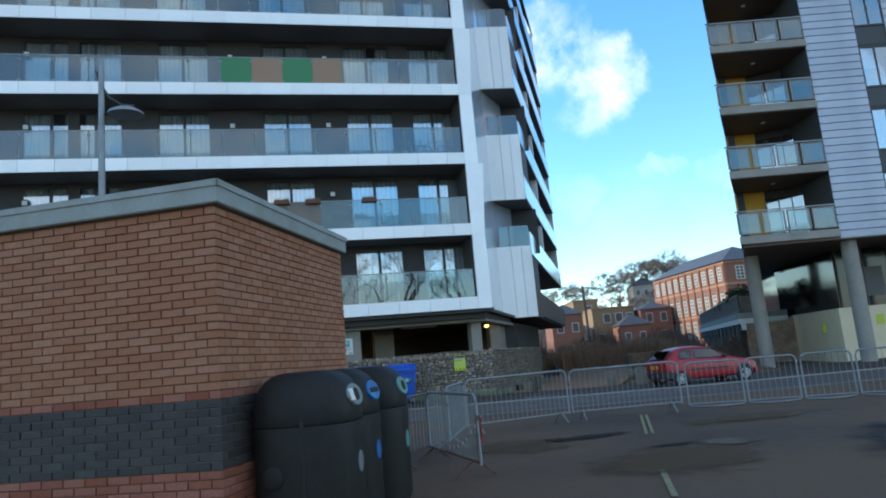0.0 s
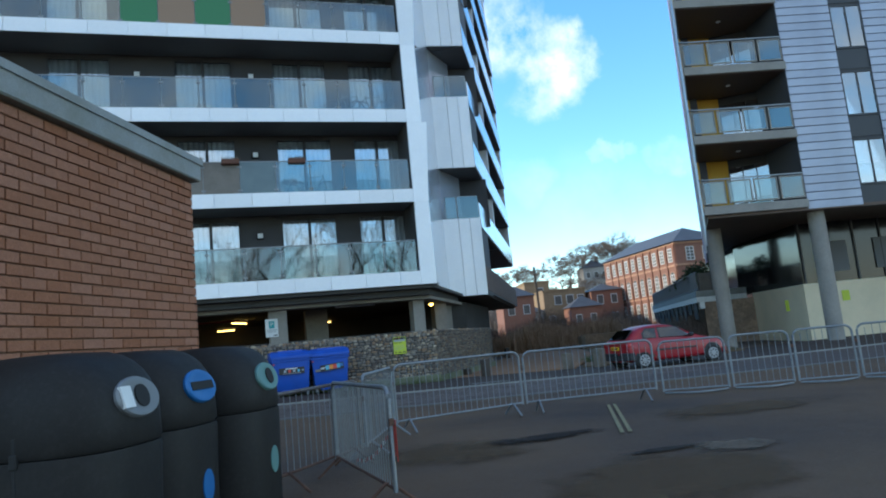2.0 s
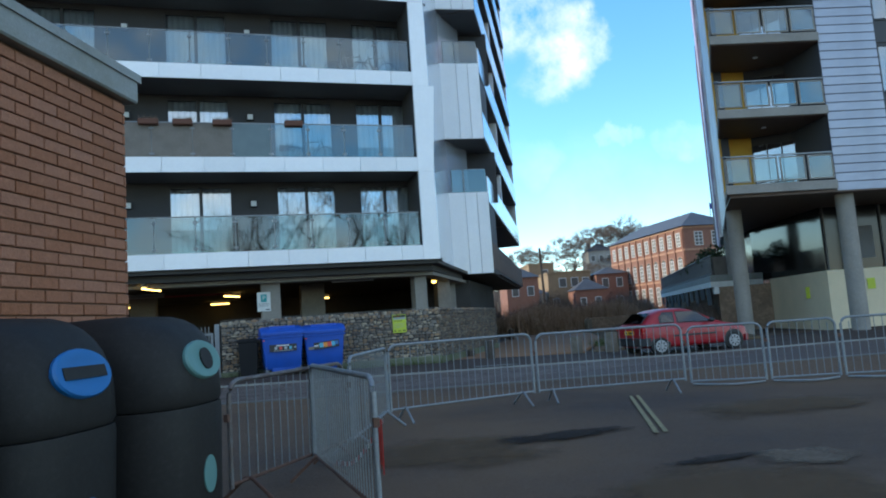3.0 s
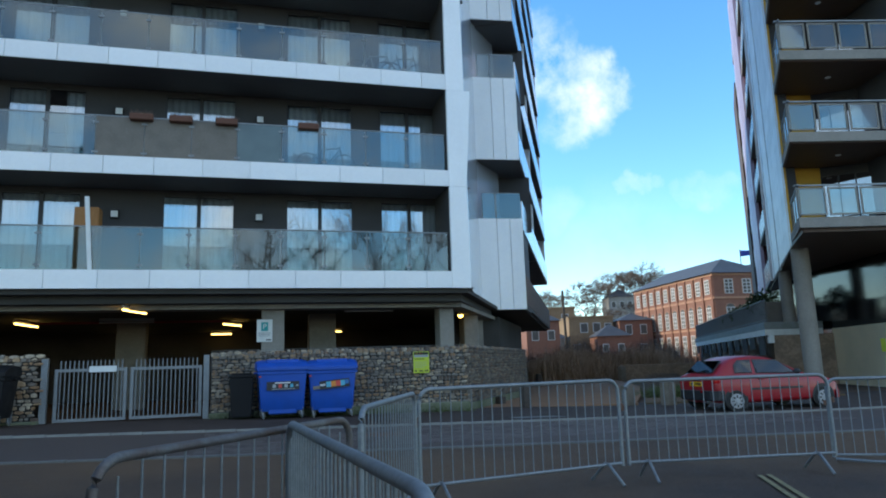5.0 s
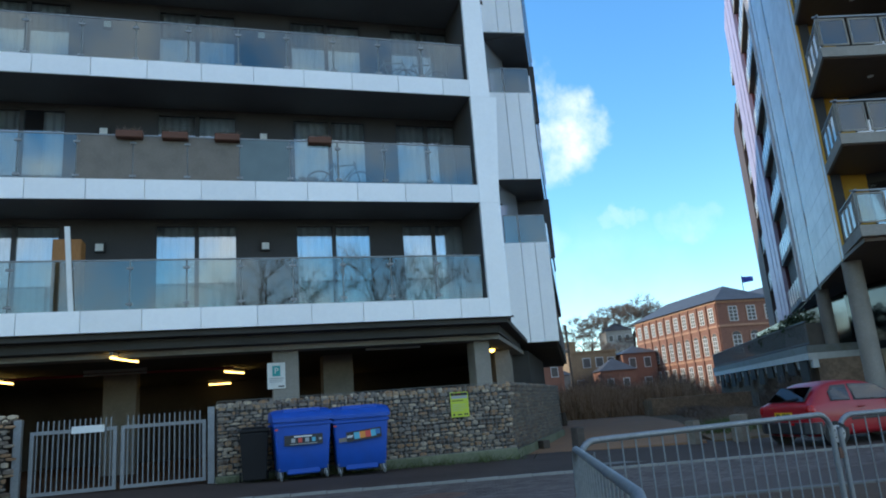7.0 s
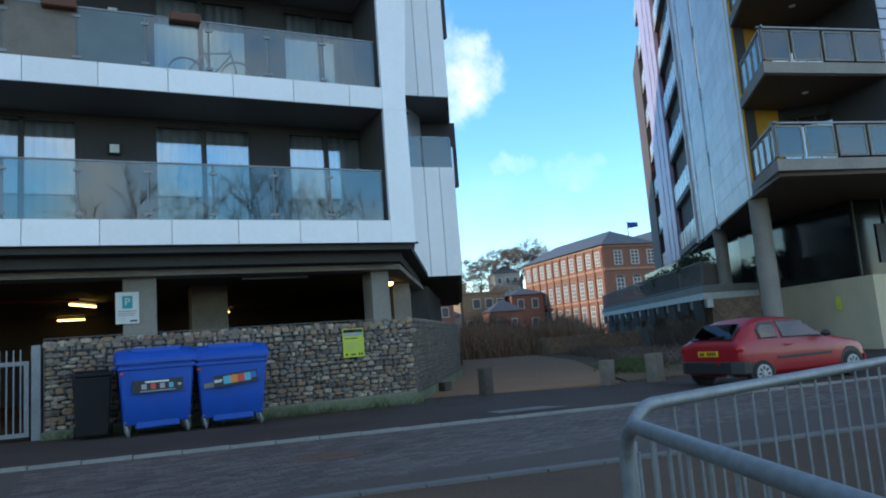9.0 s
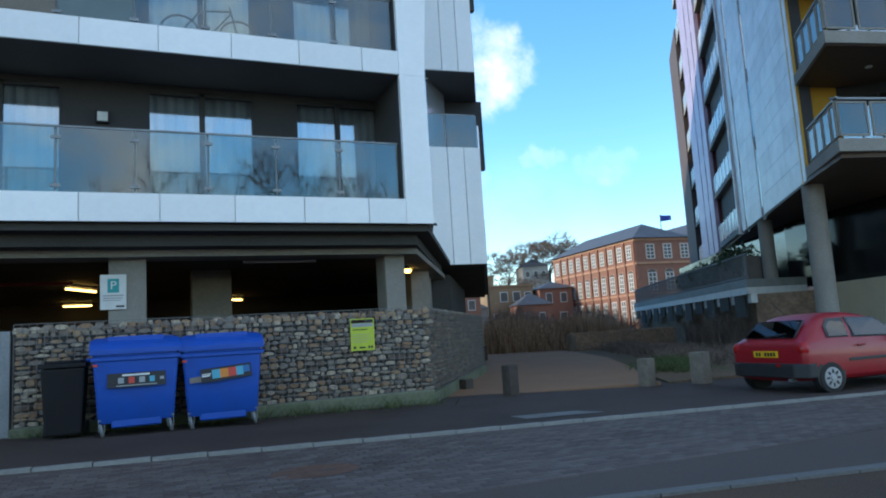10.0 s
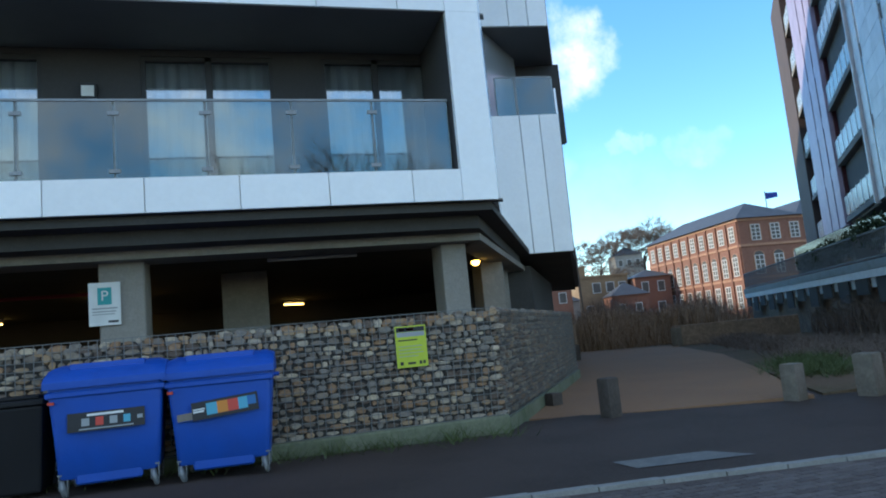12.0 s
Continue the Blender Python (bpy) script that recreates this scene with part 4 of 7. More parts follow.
def stone_verts(rnd, cx, cz, w, h, d=0.09):
    """One squashed, uneven stone: front face proud of the wall."""
    n = 8
    ring = []
    for i in range(n):
        a = 6.28318 * i / n
        k = rnd.uniform(0.8, 1.08)
        c, s = math.cos(a), math.sin(a)
        rx = (abs(c) ** 0.8) * (1 if c > 0 else -1)
        rz = (abs(s) ** 0.8) * (1 if s > 0 else -1)
        ring.append((cx + w / 2 * k * rx, cz + h / 2 * k * rz))
    front = rnd.uniform(0.0, 0.035)
    v = [(x, 0.1, z) for x, z in ring] + [(x, front + 0.035, z) for x, z in ring]
    v += [(cx + (x - cx) * 0.72, front, cz + (z - cz) * 0.72) for x, z in ring]
    f = []
    for i in range(n):
        j = (i + 1) % n
        f.append((i, j, n + j, n + i))
        f.append((n + i, n + j, 2 * n + j, 2 * n + i))
    f.append(tuple(range(2 * n, 3 * n)))
    return v, f


def stones(rnd, xa, xb, za, zb):
    z = za
    while z < zb - 0.03:
        h = rnd.uniform(0.06, 0.12)
        x = xa + rnd.uniform(-0.08, 0.0)
        while x < xb - 0.04:
            w = rnd.uniform(0.07, 0.24)
            hh = h * rnd.uniform(0.7, 1.25)
            yield max(x, xa) + w / 2, z + h / 2 + rnd.uniform(-0.02, 0.02), w * 1.0, hh
            x += w * 0.99
        z += h * 0.97


def gabion_fill(owner, m, xa, xb, za, zb, rnd, singles):
    vs, fs = [], []
    count = 0
    for cx, cz, w, h in stones(rnd, xa, xb, za, zb):
        if singles and singles[0] < cx < singles[1] and count < 300:
            v, f = stone_verts(rnd, 0, 0, w, h)
            me = bpy.data.meshes.new("stone")
            me.from_pydata(v, [], f)
            me.materials.append(M["stone"])
            shared("stone", me, owner, m @ Matrix.Translation((cx, 0, cz)))
            count += 1
            continue
        v, f = stone_verts(rnd, cx, cz, w, h)
        o = len(vs)
        vs += [m @ Vector(p) for p in v]
        fs += [tuple(i + o for i in q) for q in f]
    me = bpy.data.meshes.new("stones")
    me.from_pydata([tuple(v) for v in vs], [], fs)
    me.materials.append(M["stone_i"])
    ob = new("stones", me)
    ob.parent = owner
    tagged(ob, "packed gabion stones", kind="stuff")


def mesh_wire(owner, m, xa, xb, za, zb, step=0.55):
    bm = bmesh.new()
    x = xa
    while x <= xb + 0.01:
        box(bm, (x - 0.004, -0.012, za), (x + 0.004, -0.004, zb), m)
        x += 0.1
    z = za
    while z <= zb + 0.01:
        box(bm, (xa, -0.012, z - 0.004), (xb, -0.005, z + 0.004), m)
        z += 0.1
    part("wire_mesh", bm, M["wire"], owner, "thin grey wire mesh")


# gates and posts
def palisade_gate(x0, x1):
    g = thing("metal_gate", "galvanised steel bar gate, closed, in front of the car park", "gate", Matrix.Translation((x0, GY + 0.12, 0)), group="car park gates")
    w = x1 - x0
    bm = bmesh.new()
    box(bm, (0, 0, 0.3), (0.07, 0.07, 1.53))
    box(bm, (w - 0.07, 0, 0.3), (w, 0.07, 1.53))
    box(bm, (0.071, 0.002, 1.46), (w - 0.071, 0.068, 1.53))
    box(bm, (0.071, 0.002, 0.3), (w - 0.071, 0.068, 0.37))
    part("gate_frame", bm, M["steel"], g)
    n = 15
    for i in range(n):
        x = 0.07 + (w - 0.14) * (i + 0.5) / n
        bm = bmesh.new()
        box(bm, (x - 0.011, 0.025, 0.371), (x + 0.011, 0.045, 1.459))
        box(bm, (x - 0.011, 0.025, 1.531), (x + 0.011, 0.045, 1.72))
        part("bar", bm, M["steel"], g)
    return g


palisade_gate(-3.19, -1.62)
palisade_gate(-1.54, 0.09)
for x in (-3.40, 0.2):
    bm = bmesh.new()
    box(bm, (x - 0.07, GY + 0.05, 0.0), (x + 0.07, GY + 0.2, 1.78))
    single("gate_post", bm, M["steel"], "square galvanised steel gate post", "gate post", group="gate posts", bevel=0.008)
bm = bmesh.new()
box(bm, (-2.45, GY + 0.085, 1.44), (-1.85, GY + 0.112, 1.58))
single("gate_sign", bm, M["white"], "small white sign fixed to the gate", "sign")


def board(name, label, cx, cy, cz, w, h, mat, bars, frame_post=None):
    """A flat sign facing the road; bars: (x0, x1, z0, z1, material) in parts of its size."""
    s = thing(name, label, "sign", Matrix.Translation((cx, cy, cz)))
    bm = bmesh.new()
    box(bm, (-w / 2, 0, -h / 2), (w / 2, 0.012, h / 2))
    part("board", bm, mat, s)
    for x0, x1, z0, z1, mt in bars:
        bm = bmesh.new()
        box(bm, (-w / 2 + w * x0, -0.004, -h / 2 + h * z0), (-w / 2 + w * x1, -0.0005, -h / 2 + h * z1))
        part("print", bm, mt, s)
    return s


lime_bars = [(0.04, 0.96, 0.86, 0.97, M["car_trim"]), (0.12, 0.3, 0.885, 0.945, M["orange"]), (0.36, 0.6, 0.885, 0.945, M["red"]), (0.05, 0.95, 0.74, 0.85, M["grey"]), (0.08, 0.7, 0.64, 0.67, M["car_trim"]), (0.08, 0.85, 0.5, 0.515, M["grey"]), (0.08, 0.8, 0.42, 0.435, M["grey"]), (0.08, 0.88, 0.34, 0.355, M["grey"]), (0.08, 0.7, 0.26, 0.275, M["grey"]), (0.1, 0.2, 0.06, 0.14, M["car_trim"]), (0.35, 0.6, 0.07, 0.12, M["car_trim"]), (0.72, 0.8, 0.06, 0.14, M["car_trim"]), (0.84, 0.92, 0.06, 0.14, M["car_trim"])]
board("lime_notice", "lime green and white notice fixed to the gabion wall", 5.64, GY - 0.05, 1.43, 0.43, 0.56, M["sign_green"], lime_bars)
board("lime_notice", "lime green and white notice fixed to the gabion wall", -6.2, GY - 0.05, 1.62, 0.5, 0.34, M["sign_green"], [(0.04, 0.96, 0.55, 0.95, M["white"]), (0.1, 0.8, 0.2, 0.3, M["grey"])])
psign = board("parking_sign", "white parking sign with a teal letter P on the column", 1.60, 27.46, 2.41, 0.41, 0.60, M["white"], [(0.28, 0.72, 0.48, 0.88, M["teal"]), (0.1, 0.9, 0.38, 0.41, M["grey"]), (0.1, 0.85, 0.31, 0.335, M["grey"]), (0.1, 0.8, 0.25, 0.27, M["grey"]), (0.6, 0.92, 0.06, 0.11, M["car_trim"])])
fc = bpy.data.curves.new("letter", "FONT")
fc.body, fc.size, fc.align_x, fc.align_y, fc.extrude = "P", 0.2, "CENTER", "CENTER", 0.001
fc.materials.append(M["white"])
let = new("letter", fc)
let.parent = psign
let.matrix_local = pose(0, -0.007, 0.108, 90, 0, 0)


# ---- wheeled bins ----
def caster(owner, x, y):
    bm = bmesh.new()
    lathe(bm, [(0.03, -0.028), (0.085, -0.024), (0.1, -0.012), (0.1, 0.012), (0.085, 0.024), (0.03, 0.028)], n=14, m=Matrix.Translation((x, y, 0.1)) @ Matrix.Rotation(radians(78), 4, "Y"))
    part("wheel", bm, M["grey_port"], owner, "pale grey caster wheel", smooth=True)
    bm = bmesh.new()
    for s in (-0.04, 0.04):
        prism(bm, [(x + s - 0.004, y - 0.045), (x + s + 0.004, y - 0.045), (x + s + 0.004, y + 0.05), (x + s - 0.004, y + 0.05)], 0.08, 0.235)
    box(bm, (x - 0.05, y - 0.06, 0.236), (x + 0.05, y + 0.06, 0.25))
    part("caster_fork", bm, M["steel"], owner)


def four_wheel_bin(x, y, turn, mat, label, w=1.18, d=0.98, h=1.35, marks=None, tone=""):
    b = thing("wheeled_bin", label, "waste bin", Matrix.Translation((x, y, gz(x, y) + 0.03)) @ Matrix.Rotation(radians(turn), 4, "Z"), group="four-wheeled bins")
    bm = bmesh.new()
    lo, hi = 0.30, h - 0.2
    secs = [(0.19, 0.86, 0.80), (0.22, 0.885, 0.84), (0.6, 0.93, 0.9), (hi - 0.05, 1.0, 1.0), (hi, 1.0, 1.0)]
    rings = []
    for z, kx, ky in secs:
        a, c = w / 2 * kx - 0.02, d / 2 * ky - 0.02
        r = 0.06
        ring = []
        for qx, qy, a0 in ((1, 1, 0), (-1, 1, 90), (-1, -1, 180), (1, -1, 270)):
            for s in range(4):
                t = radians(a0 + s * 30)
                ring.append(bm.verts.new((qx * (a - r) + r * math.cos(t), qy * (c - r) + r * math.sin(t), z)))
        rings.append(ring)
    for a, c in zip(rings, rings[1:]):
        for i in range(16):
            bm.faces.new((a[i], a[(i + 1) % 16], c[(i + 1) % 16], c[i]))
    bm.faces.new(rings[0][::-1])
    bm.faces.new(rings[-1])
    part("body", bm, mat, b, smooth=True)
    bm = bmesh.new()
    box(bm, (-w / 2, -d / 2, hi - 0.10), (w / 2, d / 2, hi - 0.03))
    part("rim", bm, mat, b, bevel=0.015)
    # lid: rounded top sloping to the front, with a moulded grip
    bm = bmesh.new()
    prof = [(-d / 2 - 0.03, hi + 0.0), (-d / 2 - 0.03, hi + 0.07), (-d / 2 + 0.06, hi + 0.12), (-d * 0.2, hi + 0.19), (0.05, hi + 0.215), (d / 2 - 0.12, hi + 0.2), (d / 2, hi + 0.12), (d / 2, hi + 0.0)]
    sides = []
    for sx, inset in ((-w / 2 - 0.015, 0), (-w / 2 + 0.08, 0.03), (w / 2 - 0.08, 0.03), (w / 2 + 0.015, 0)):
        sides.append([bm.verts.new((sx, yy, zz + (inset if zz > hi + 0.1 else 0))) for yy, zz in prof])
    for a, c in zip(sides, sides[1:]):
        for i in range(len(prof)):
            j = (i + 1) % len(prof)
            bm.faces.new((a[i], c[i], c[j], a[j]))
    bm.faces.new(sides[0])
    bm.faces.new(sides[-1][::-1])
    lid = part("lid", bm, mat, b, smooth=True)
    bm = bmesh.new()
    box(bm, (-w * 0.27, -d * 0.36, hi + 0.12), (w * 0.27, -d * 0.30, hi + 0.178))
    box(bm, (-w * 0.32, -d * 0.3, hi + 0.15), (w * 0.32, d * 0.2, hi + 0.252))
    part("lid_grip", bm, mat, lid, bevel=0.012)
    bm = bmesh.new()
    box(bm, (-w * 0.28, -d / 2 * 0.80, 0.12), (w * 0.28, -d / 2 * 0.62, 0.25))
    part("skirt", bm, mat, b, bevel=0.02)
    for sx in (-1, 1):
        bm = bmesh.new()
        sweep(bm, [(sx * (w / 2), 0.0, hi - 0.06), (sx * (w / 2 + 0.06), 0.0, hi - 0.06)], 0.025, 8)
        part("trunnion", bm, mat, b)
        for sy in (-1, 1):
            caster(b, sx * (w / 2 - 0.14), sy * (d / 2 - 0.16))
    if marks:
        lx, lz, lw, lh, tilt, cells = marks
        mm = Matrix.Translation((lx, -d / 2 * 0.965 + 0.0, lz)) @ Matrix.Rotation(radians(-5.5), 4, "X") @ Matrix.Rotation(radians(tilt), 4, "Y")
        bm = bmesh.new()
        box(bm, (-lw / 2, -0.006, -lh / 2), (lw / 2, 0.004, lh / 2))
        st = part("sticker", bm, M["black"], b, "black sticker with coloured squares")
        st.matrix_local = mm
        for x0, x1, z0, z1, mt in cells:
            bm = bmesh.new()
            box(bm, (-lw / 2 + lw * x0, -0.0095, -lh / 2 + lh * z0), (-lw / 2 + lw * x1, -0.0062, -lh / 2 + lh * z1))
            part("print", bm, M[mt], st)
    bm = bmesh.new()
    box(bm, (-w / 2 + 0.03, -d / 2 - 0.002, hi - 0.16), (-w / 2 + 0.09, -d / 2 + 0.03, hi - 0.13))
    part("tag", bm, M["red"] if mat is M["bin_blue"] else M["white"], b)
    return b


cells1 = [(0.03, 0.15, 0.3, 0.62, "car_trim"), (0.18, 0.28, 0.28, 0.68, "grey"), (0.36, 0.46, 0.26, 0.7, "red"), (0.54, 0.64, 0.28, 0.68, "grey"), (0.72, 0.81, 0.28, 0.68, "cyan"), (0.9, 0.97, 0.4, 0.6, "grey"), (0.25, 0.72, 0.78, 0.9, "white"), (0.15, 0.85, 0.08, 0.15, "grey")]
cells2 = [(-0.22, 0.0, 0.1, 0.5, "beige"), (0.02, 0.18, 0.42, 0.52, "white"), (0.02, 0.2, 0.56, 0.63, "white"), (0.22, 0.38, 0.2, 0.85, "cyan"), (0.38, 0.54, 0.2, 0.85, "orange"), (0.54, 0.70, 0.2, 0.85, "red"), (0.70, 0.84, 0.2, 0.85, "cyan"), (0.84, 0.97, 0.35, 0.85, "blue_port")]
four_wheel_bin(1.98, 25.72, 3, M["bin_blue"], "blue four-wheeled recycling bin with a black printed sticker", marks=(0.0, 0.78, 0.76, 0.2, 0, cells1))
four_wheel_bin(3.2, 25.74, -3, M["bin_blue"], "blue four-wheeled recycling bin with a colourful tilted sticker", marks=(0.05, 0.8, 0.72, 0.2, -5, cells2))
four_wheel_bin(-5.85, 25.65, 2, M["bin_black"], "black four-wheeled rubbish bin beside the stone wall", w=1.3, d=1.0, h=1.3, marks=(-0.25, 0.66, 0.12, 0.17, 0, [(0.1, 0.9, 0.1, 0.9, "white")]))
four_wheel_bin(-4.48, 25.68, -2, M["bin_black"], "black four-wheeled rubbish bin beside the stone wall", w=1.3, d=1.0, h=1.3, marks=(-0.35, 0.66, 0.12, 0.17, 0, [(0.1, 0.9, 0.1, 0.9, "white")]))


def wheelie_bin(x, y):
    b = thing("wheelie_bin", "small black two-wheeled bin beside the blue bins", "waste bin", Matrix.Translation((x, y, gz(x, y) + 0.03)))
    bm = bmesh.new()
    lo, hi = [(-0.23, -0.24), (0.23, -0.24), (0.23, 0.26), (-0.23, 0.26)], [(-0.28, -0.33), (0.28, -0.33), (0.28, 0.33), (-0.28, 0.33)]
    a = [bm.verts.new((p[0], p[1], 0.05)) for p in lo]
    c = [bm.verts.new((p[0], p[1], 0.98)) for p in hi]
    bm.faces.new(a[::-1])
    bm.faces.new(c)
    for i in range(4):
        bm.faces.new((a[i], a[(i + 1) % 4], c[(i + 1) % 4], c[i]))
    part("body", bm, M["bin_black"], b, bevel=0.03, seg=2)
    bm = bmesh.new()
    box(bm, (-0.30, -0.36, 0.985), (0.30, 0.36, 1.05))
    box(bm, (-0.24, -0.28, 1.051), (0.24, 0.28, 1.09))
    part("lid", bm, M["bin_black"], b, bevel=0.012)
    bm = bmesh.new()
    sweep(bm, [(-0.24, 0.4, 1.02), (0.24, 0.4, 1.02)], 0.02, 8)
    part("handle", bm, M["bin_black"], b)
    for s in (-0.27, 0.27):
        bm = bmesh.new()
        lathe(bm, [(0.03, -0.02), (0.1, -0.02), (0.1, 0.02), (0.03, 0.02)], n=14, m=Matrix.Translation((s, 0.22, 0.1)) @ Matrix.Rotation(radians(90), 4, "Y"))
        part("wheel", bm, M["rubber"], b)


wheelie_bin(1.05, 25.8)


# ---- crowd barriers ----
def barrier(p, q, h=1.06, round_base=False, bars=None, rusty=False, feet=True, dip=0.0, dirty=False, label="galvanised steel crowd barrier standing on the asphalt"):
    p, q = Vector((*p, 0)), Vector((*q, 0))
    d = (q - p).normalized()
    w = (q - p).length
    m = Matrix(((d.x, -d.y, 0, p.x), (d.y, d.x, 0, p.y), (0, 0, 1, gz(p.x, p.y)), (0, 0, 0, 1))) @ Matrix.Rotation(-dip, 4, "Y")
    b = thing("crowd_barrier", label, "crowd barrier", m, group="crowd barriers")
    r = 0.13
    lo = 0.17 if not round_base else 0.05
    pts = [(0, 0, lo)] + [(0, 0, h - r)]
    for i in range(1, 7):
        a = radians(90 * i / 6)
        pts.append((r - r * math.cos(a), 0, h - r + r * math.sin(a)))
    for i in range(0, 7):
        a = radians(90 * i / 6)
        pts.append((w - r + r * math.sin(a), 0, h - r + r * math.cos(a)))
    pts.append((w, 0, lo))
    bm = bmesh.new()
    sweep(bm, pts, 0.021, 10)
    part("tube_frame", bm, M["rust_steel"] if dirty else M["steel"], b, smooth=True)
    bm = bmesh.new()
    sweep(bm, [(0.015, 0, lo + 0.03), (w - 0.015, 0, lo + 0.03)], 0.016, 8)
    part("bottom_rail", bm, M["rust"] if rusty else M["steel"], b, smooth=True)
    n = bars or max(6, int(w / 0.115))
    for i in range(1, n):
        x = w * i / n
        top = h - 0.01 if r < x < w - r else h - r + 0.06
        bm = bmesh.new()
        sweep(bm, [(x, 0, lo + 0.03), (x, 0, top)], 0.0055, 6)
        part("bar", bm, M["steel"], b)
    if round_base:
        bm = bmesh.new()
        arc = [(w * (0.02 + 0.96 * i / 12), -0.28 * math.sin(math.pi * i / 12), 0.03) for i in range(13)]
        sweep(bm, arc, 0.018, 8)
        part("hoop_foot", bm, M["steel"], b, smooth=True)
    elif feet:
        for x in (0.22, w - 0.22):
            bm = bmesh.new()
            sweep(bm, [(x, -0.27, 0.015), (x, -0.03, lo + 0.04), (x, 0.03, lo + 0.04), (x, 0.27, 0.015)], 0.016, 8)
            part("foot", bm, M["rust"] if rusty else M["steel"], b, smooth=True)
    for x in (-0.05, w + 0.02):
        bm = bmesh.new()
        box(bm, (x, -0.02, h - 0.32), (x + 0.03, 0.02, h - 0.26))
        part("hook", bm, M["rust"], b)
    return b


barrier((1.67, 9.57), (1.49, 11.93), rusty=True, h=1.05, bars=30, label="galvanised crowd barrier with red and white tape, rusty feet")
barrier((0.74, 10.97), (1.88, 12.5), rusty=True, h=1.02, dirty=True, label="rust-stained crowd barrier standing on the asphalt")
barrier((1.96, 12.56), (2.80, 14.72), h=1.07)
barrier((2.85, 14.76), (5.25, 15.22), h=1.1)
barrier((5.33, 15.22), (7.72, 14.8), h=1.08)
ends = [(8.2, 15.4), (9.3, 14.75), (10.4, 14.3), (11.4, 13.8), (12.3, 13.0), (13.0, 12.1)]
for a, b in zip(ends, ends[1:]):
    barrier((a[0] + 0.05, a[1] - 0.02), (b[0] - 0.03, b[1] + 0.02), h=1.0, round_base=True, label="narrow galvanised crowd barrier with a hooped foot")
tape = thing("hazard_tape", "frayed red and white tape tied across the barrier", "tape")
ta, tb = Vector((1.67, 9.6, 0.76)), Vector((1.55, 11.25, 0.24))
for i in range(16):
    a, b = ta.lerp(tb, i / 16), ta.lerp(tb, (i + 0.95) / 16)
    sag = Vector((0.03, 0, -0.12 * math.sin(math.pi * i / 16)))
    bm = bmesh.new()
    u = Vector((0, 0, 0.018))
    o = Vector((0.03, 0, 0))
    vs = [a + sag - u + o, b + sag - u + o, b + sag + u + o, a + sag + u + o]
    f0 = [bm.verts.new(v) for v in vs]
    f1 = [bm.verts.new(v + Vector((0.002, 0, 0))) for v in vs]
    bm.faces.new(f0)
    bm.faces.new(f1[::-1])
    part("red_stripe" if i % 2 else "white_stripe", bm, M["tape"] if i % 2 else M["white"], tape)
bm = bmesh.new()
rnd = random.Random(3)
for i in range(5):
    x = 1.70 + rnd.uniform(-0.015, 0.02)
    y = 9.57 + rnd.uniform(-0.03, 0.05)
    box(bm, (x, y, 0.42 + rnd.uniform(0, 0.1)), (x + 0.004, y + 0.035, 0.74 + rnd.uniform(-0.06, 0.05)))
single("red_ribbon", bm, M["tape"], "red plastic ribbon hanging from the barrier post", "tape")

# ---- brick kiosk ----
K0, KD, KL = Vector((-1.238, 7.215, 0)), Vector((0.413, 0.911, 0)).normalized(), Vector((-0.911, 0.413, 0)).normalized()
K_TOP, K_RIGHT, K_LEFT = 3.085, 3.28, 4.6
kiosk = thing("brick_kiosk", "buff brick kiosk with a dark brick band and grey coping", "kiosk")
bm = bmesh.new()
prism(bm, [tuple(v.xy) for v in (K0 + KD * 0.014 + KL * 0.014, K0 + KD * K_RIGHT + KL * 0.014, K0 + KD * K_RIGHT + KL * K_LEFT, K0 + KL * K_LEFT + KD * 0.014)], 0, K_TOP)
part("mortar_core", bm, M["mortar"], kiosk)
bm = bmesh.new()
prism(bm, [tuple(v.xy) for v in (K0 + KD * 0.010 + KL * 0.010, K0 + KD * K_RIGHT + KL * 0.010, K0 + KD * K_RIGHT + KL * K_LEFT, K0 + KL * K_LEFT + KD * 0.010)], 0.745, 1.345)
part("dark_mortar", bm, M["mortar_pale"], kiosk)
bm = bmesh.new()
o = 0.07
A_, B_, C_, D_ = K0 - KD * o - KL * o, K0 + KD * (K_RIGHT + o) - KL * o, K0 + KD * (K_RIGHT + o) + KL * K_LEFT, K0 + KL * K_LEFT - KD * o
prism(bm, [tuple(v.xy) for v in (A_, B_, C_, D_)], K_TOP + 0.001, K_TOP + 0.20)
part("coping", bm, M["coping"], kiosk, "weathered grey metal coping", bevel=0.012)
bm = bmesh.new()
o = 0.085
A2_, B2_, D2_ = K0 - KD * o - KL * o, K0 + KD * (K_RIGHT + o) - KL * o, K0 + KL * K_LEFT - KD * o
for a, b in ((A2_, B2_), (D2_, A2_)):
    u = (b - a).normalized()
    nn = Vector((u.y, -u.x, 0))
    prism(bm, [tuple(v.xy) for v in (a, b, b - nn * 0.02, a - nn * 0.02)], K_TOP + 0.155, K_TOP + 0.215)
part("coping_drip", bm, M["coping"], kiosk)


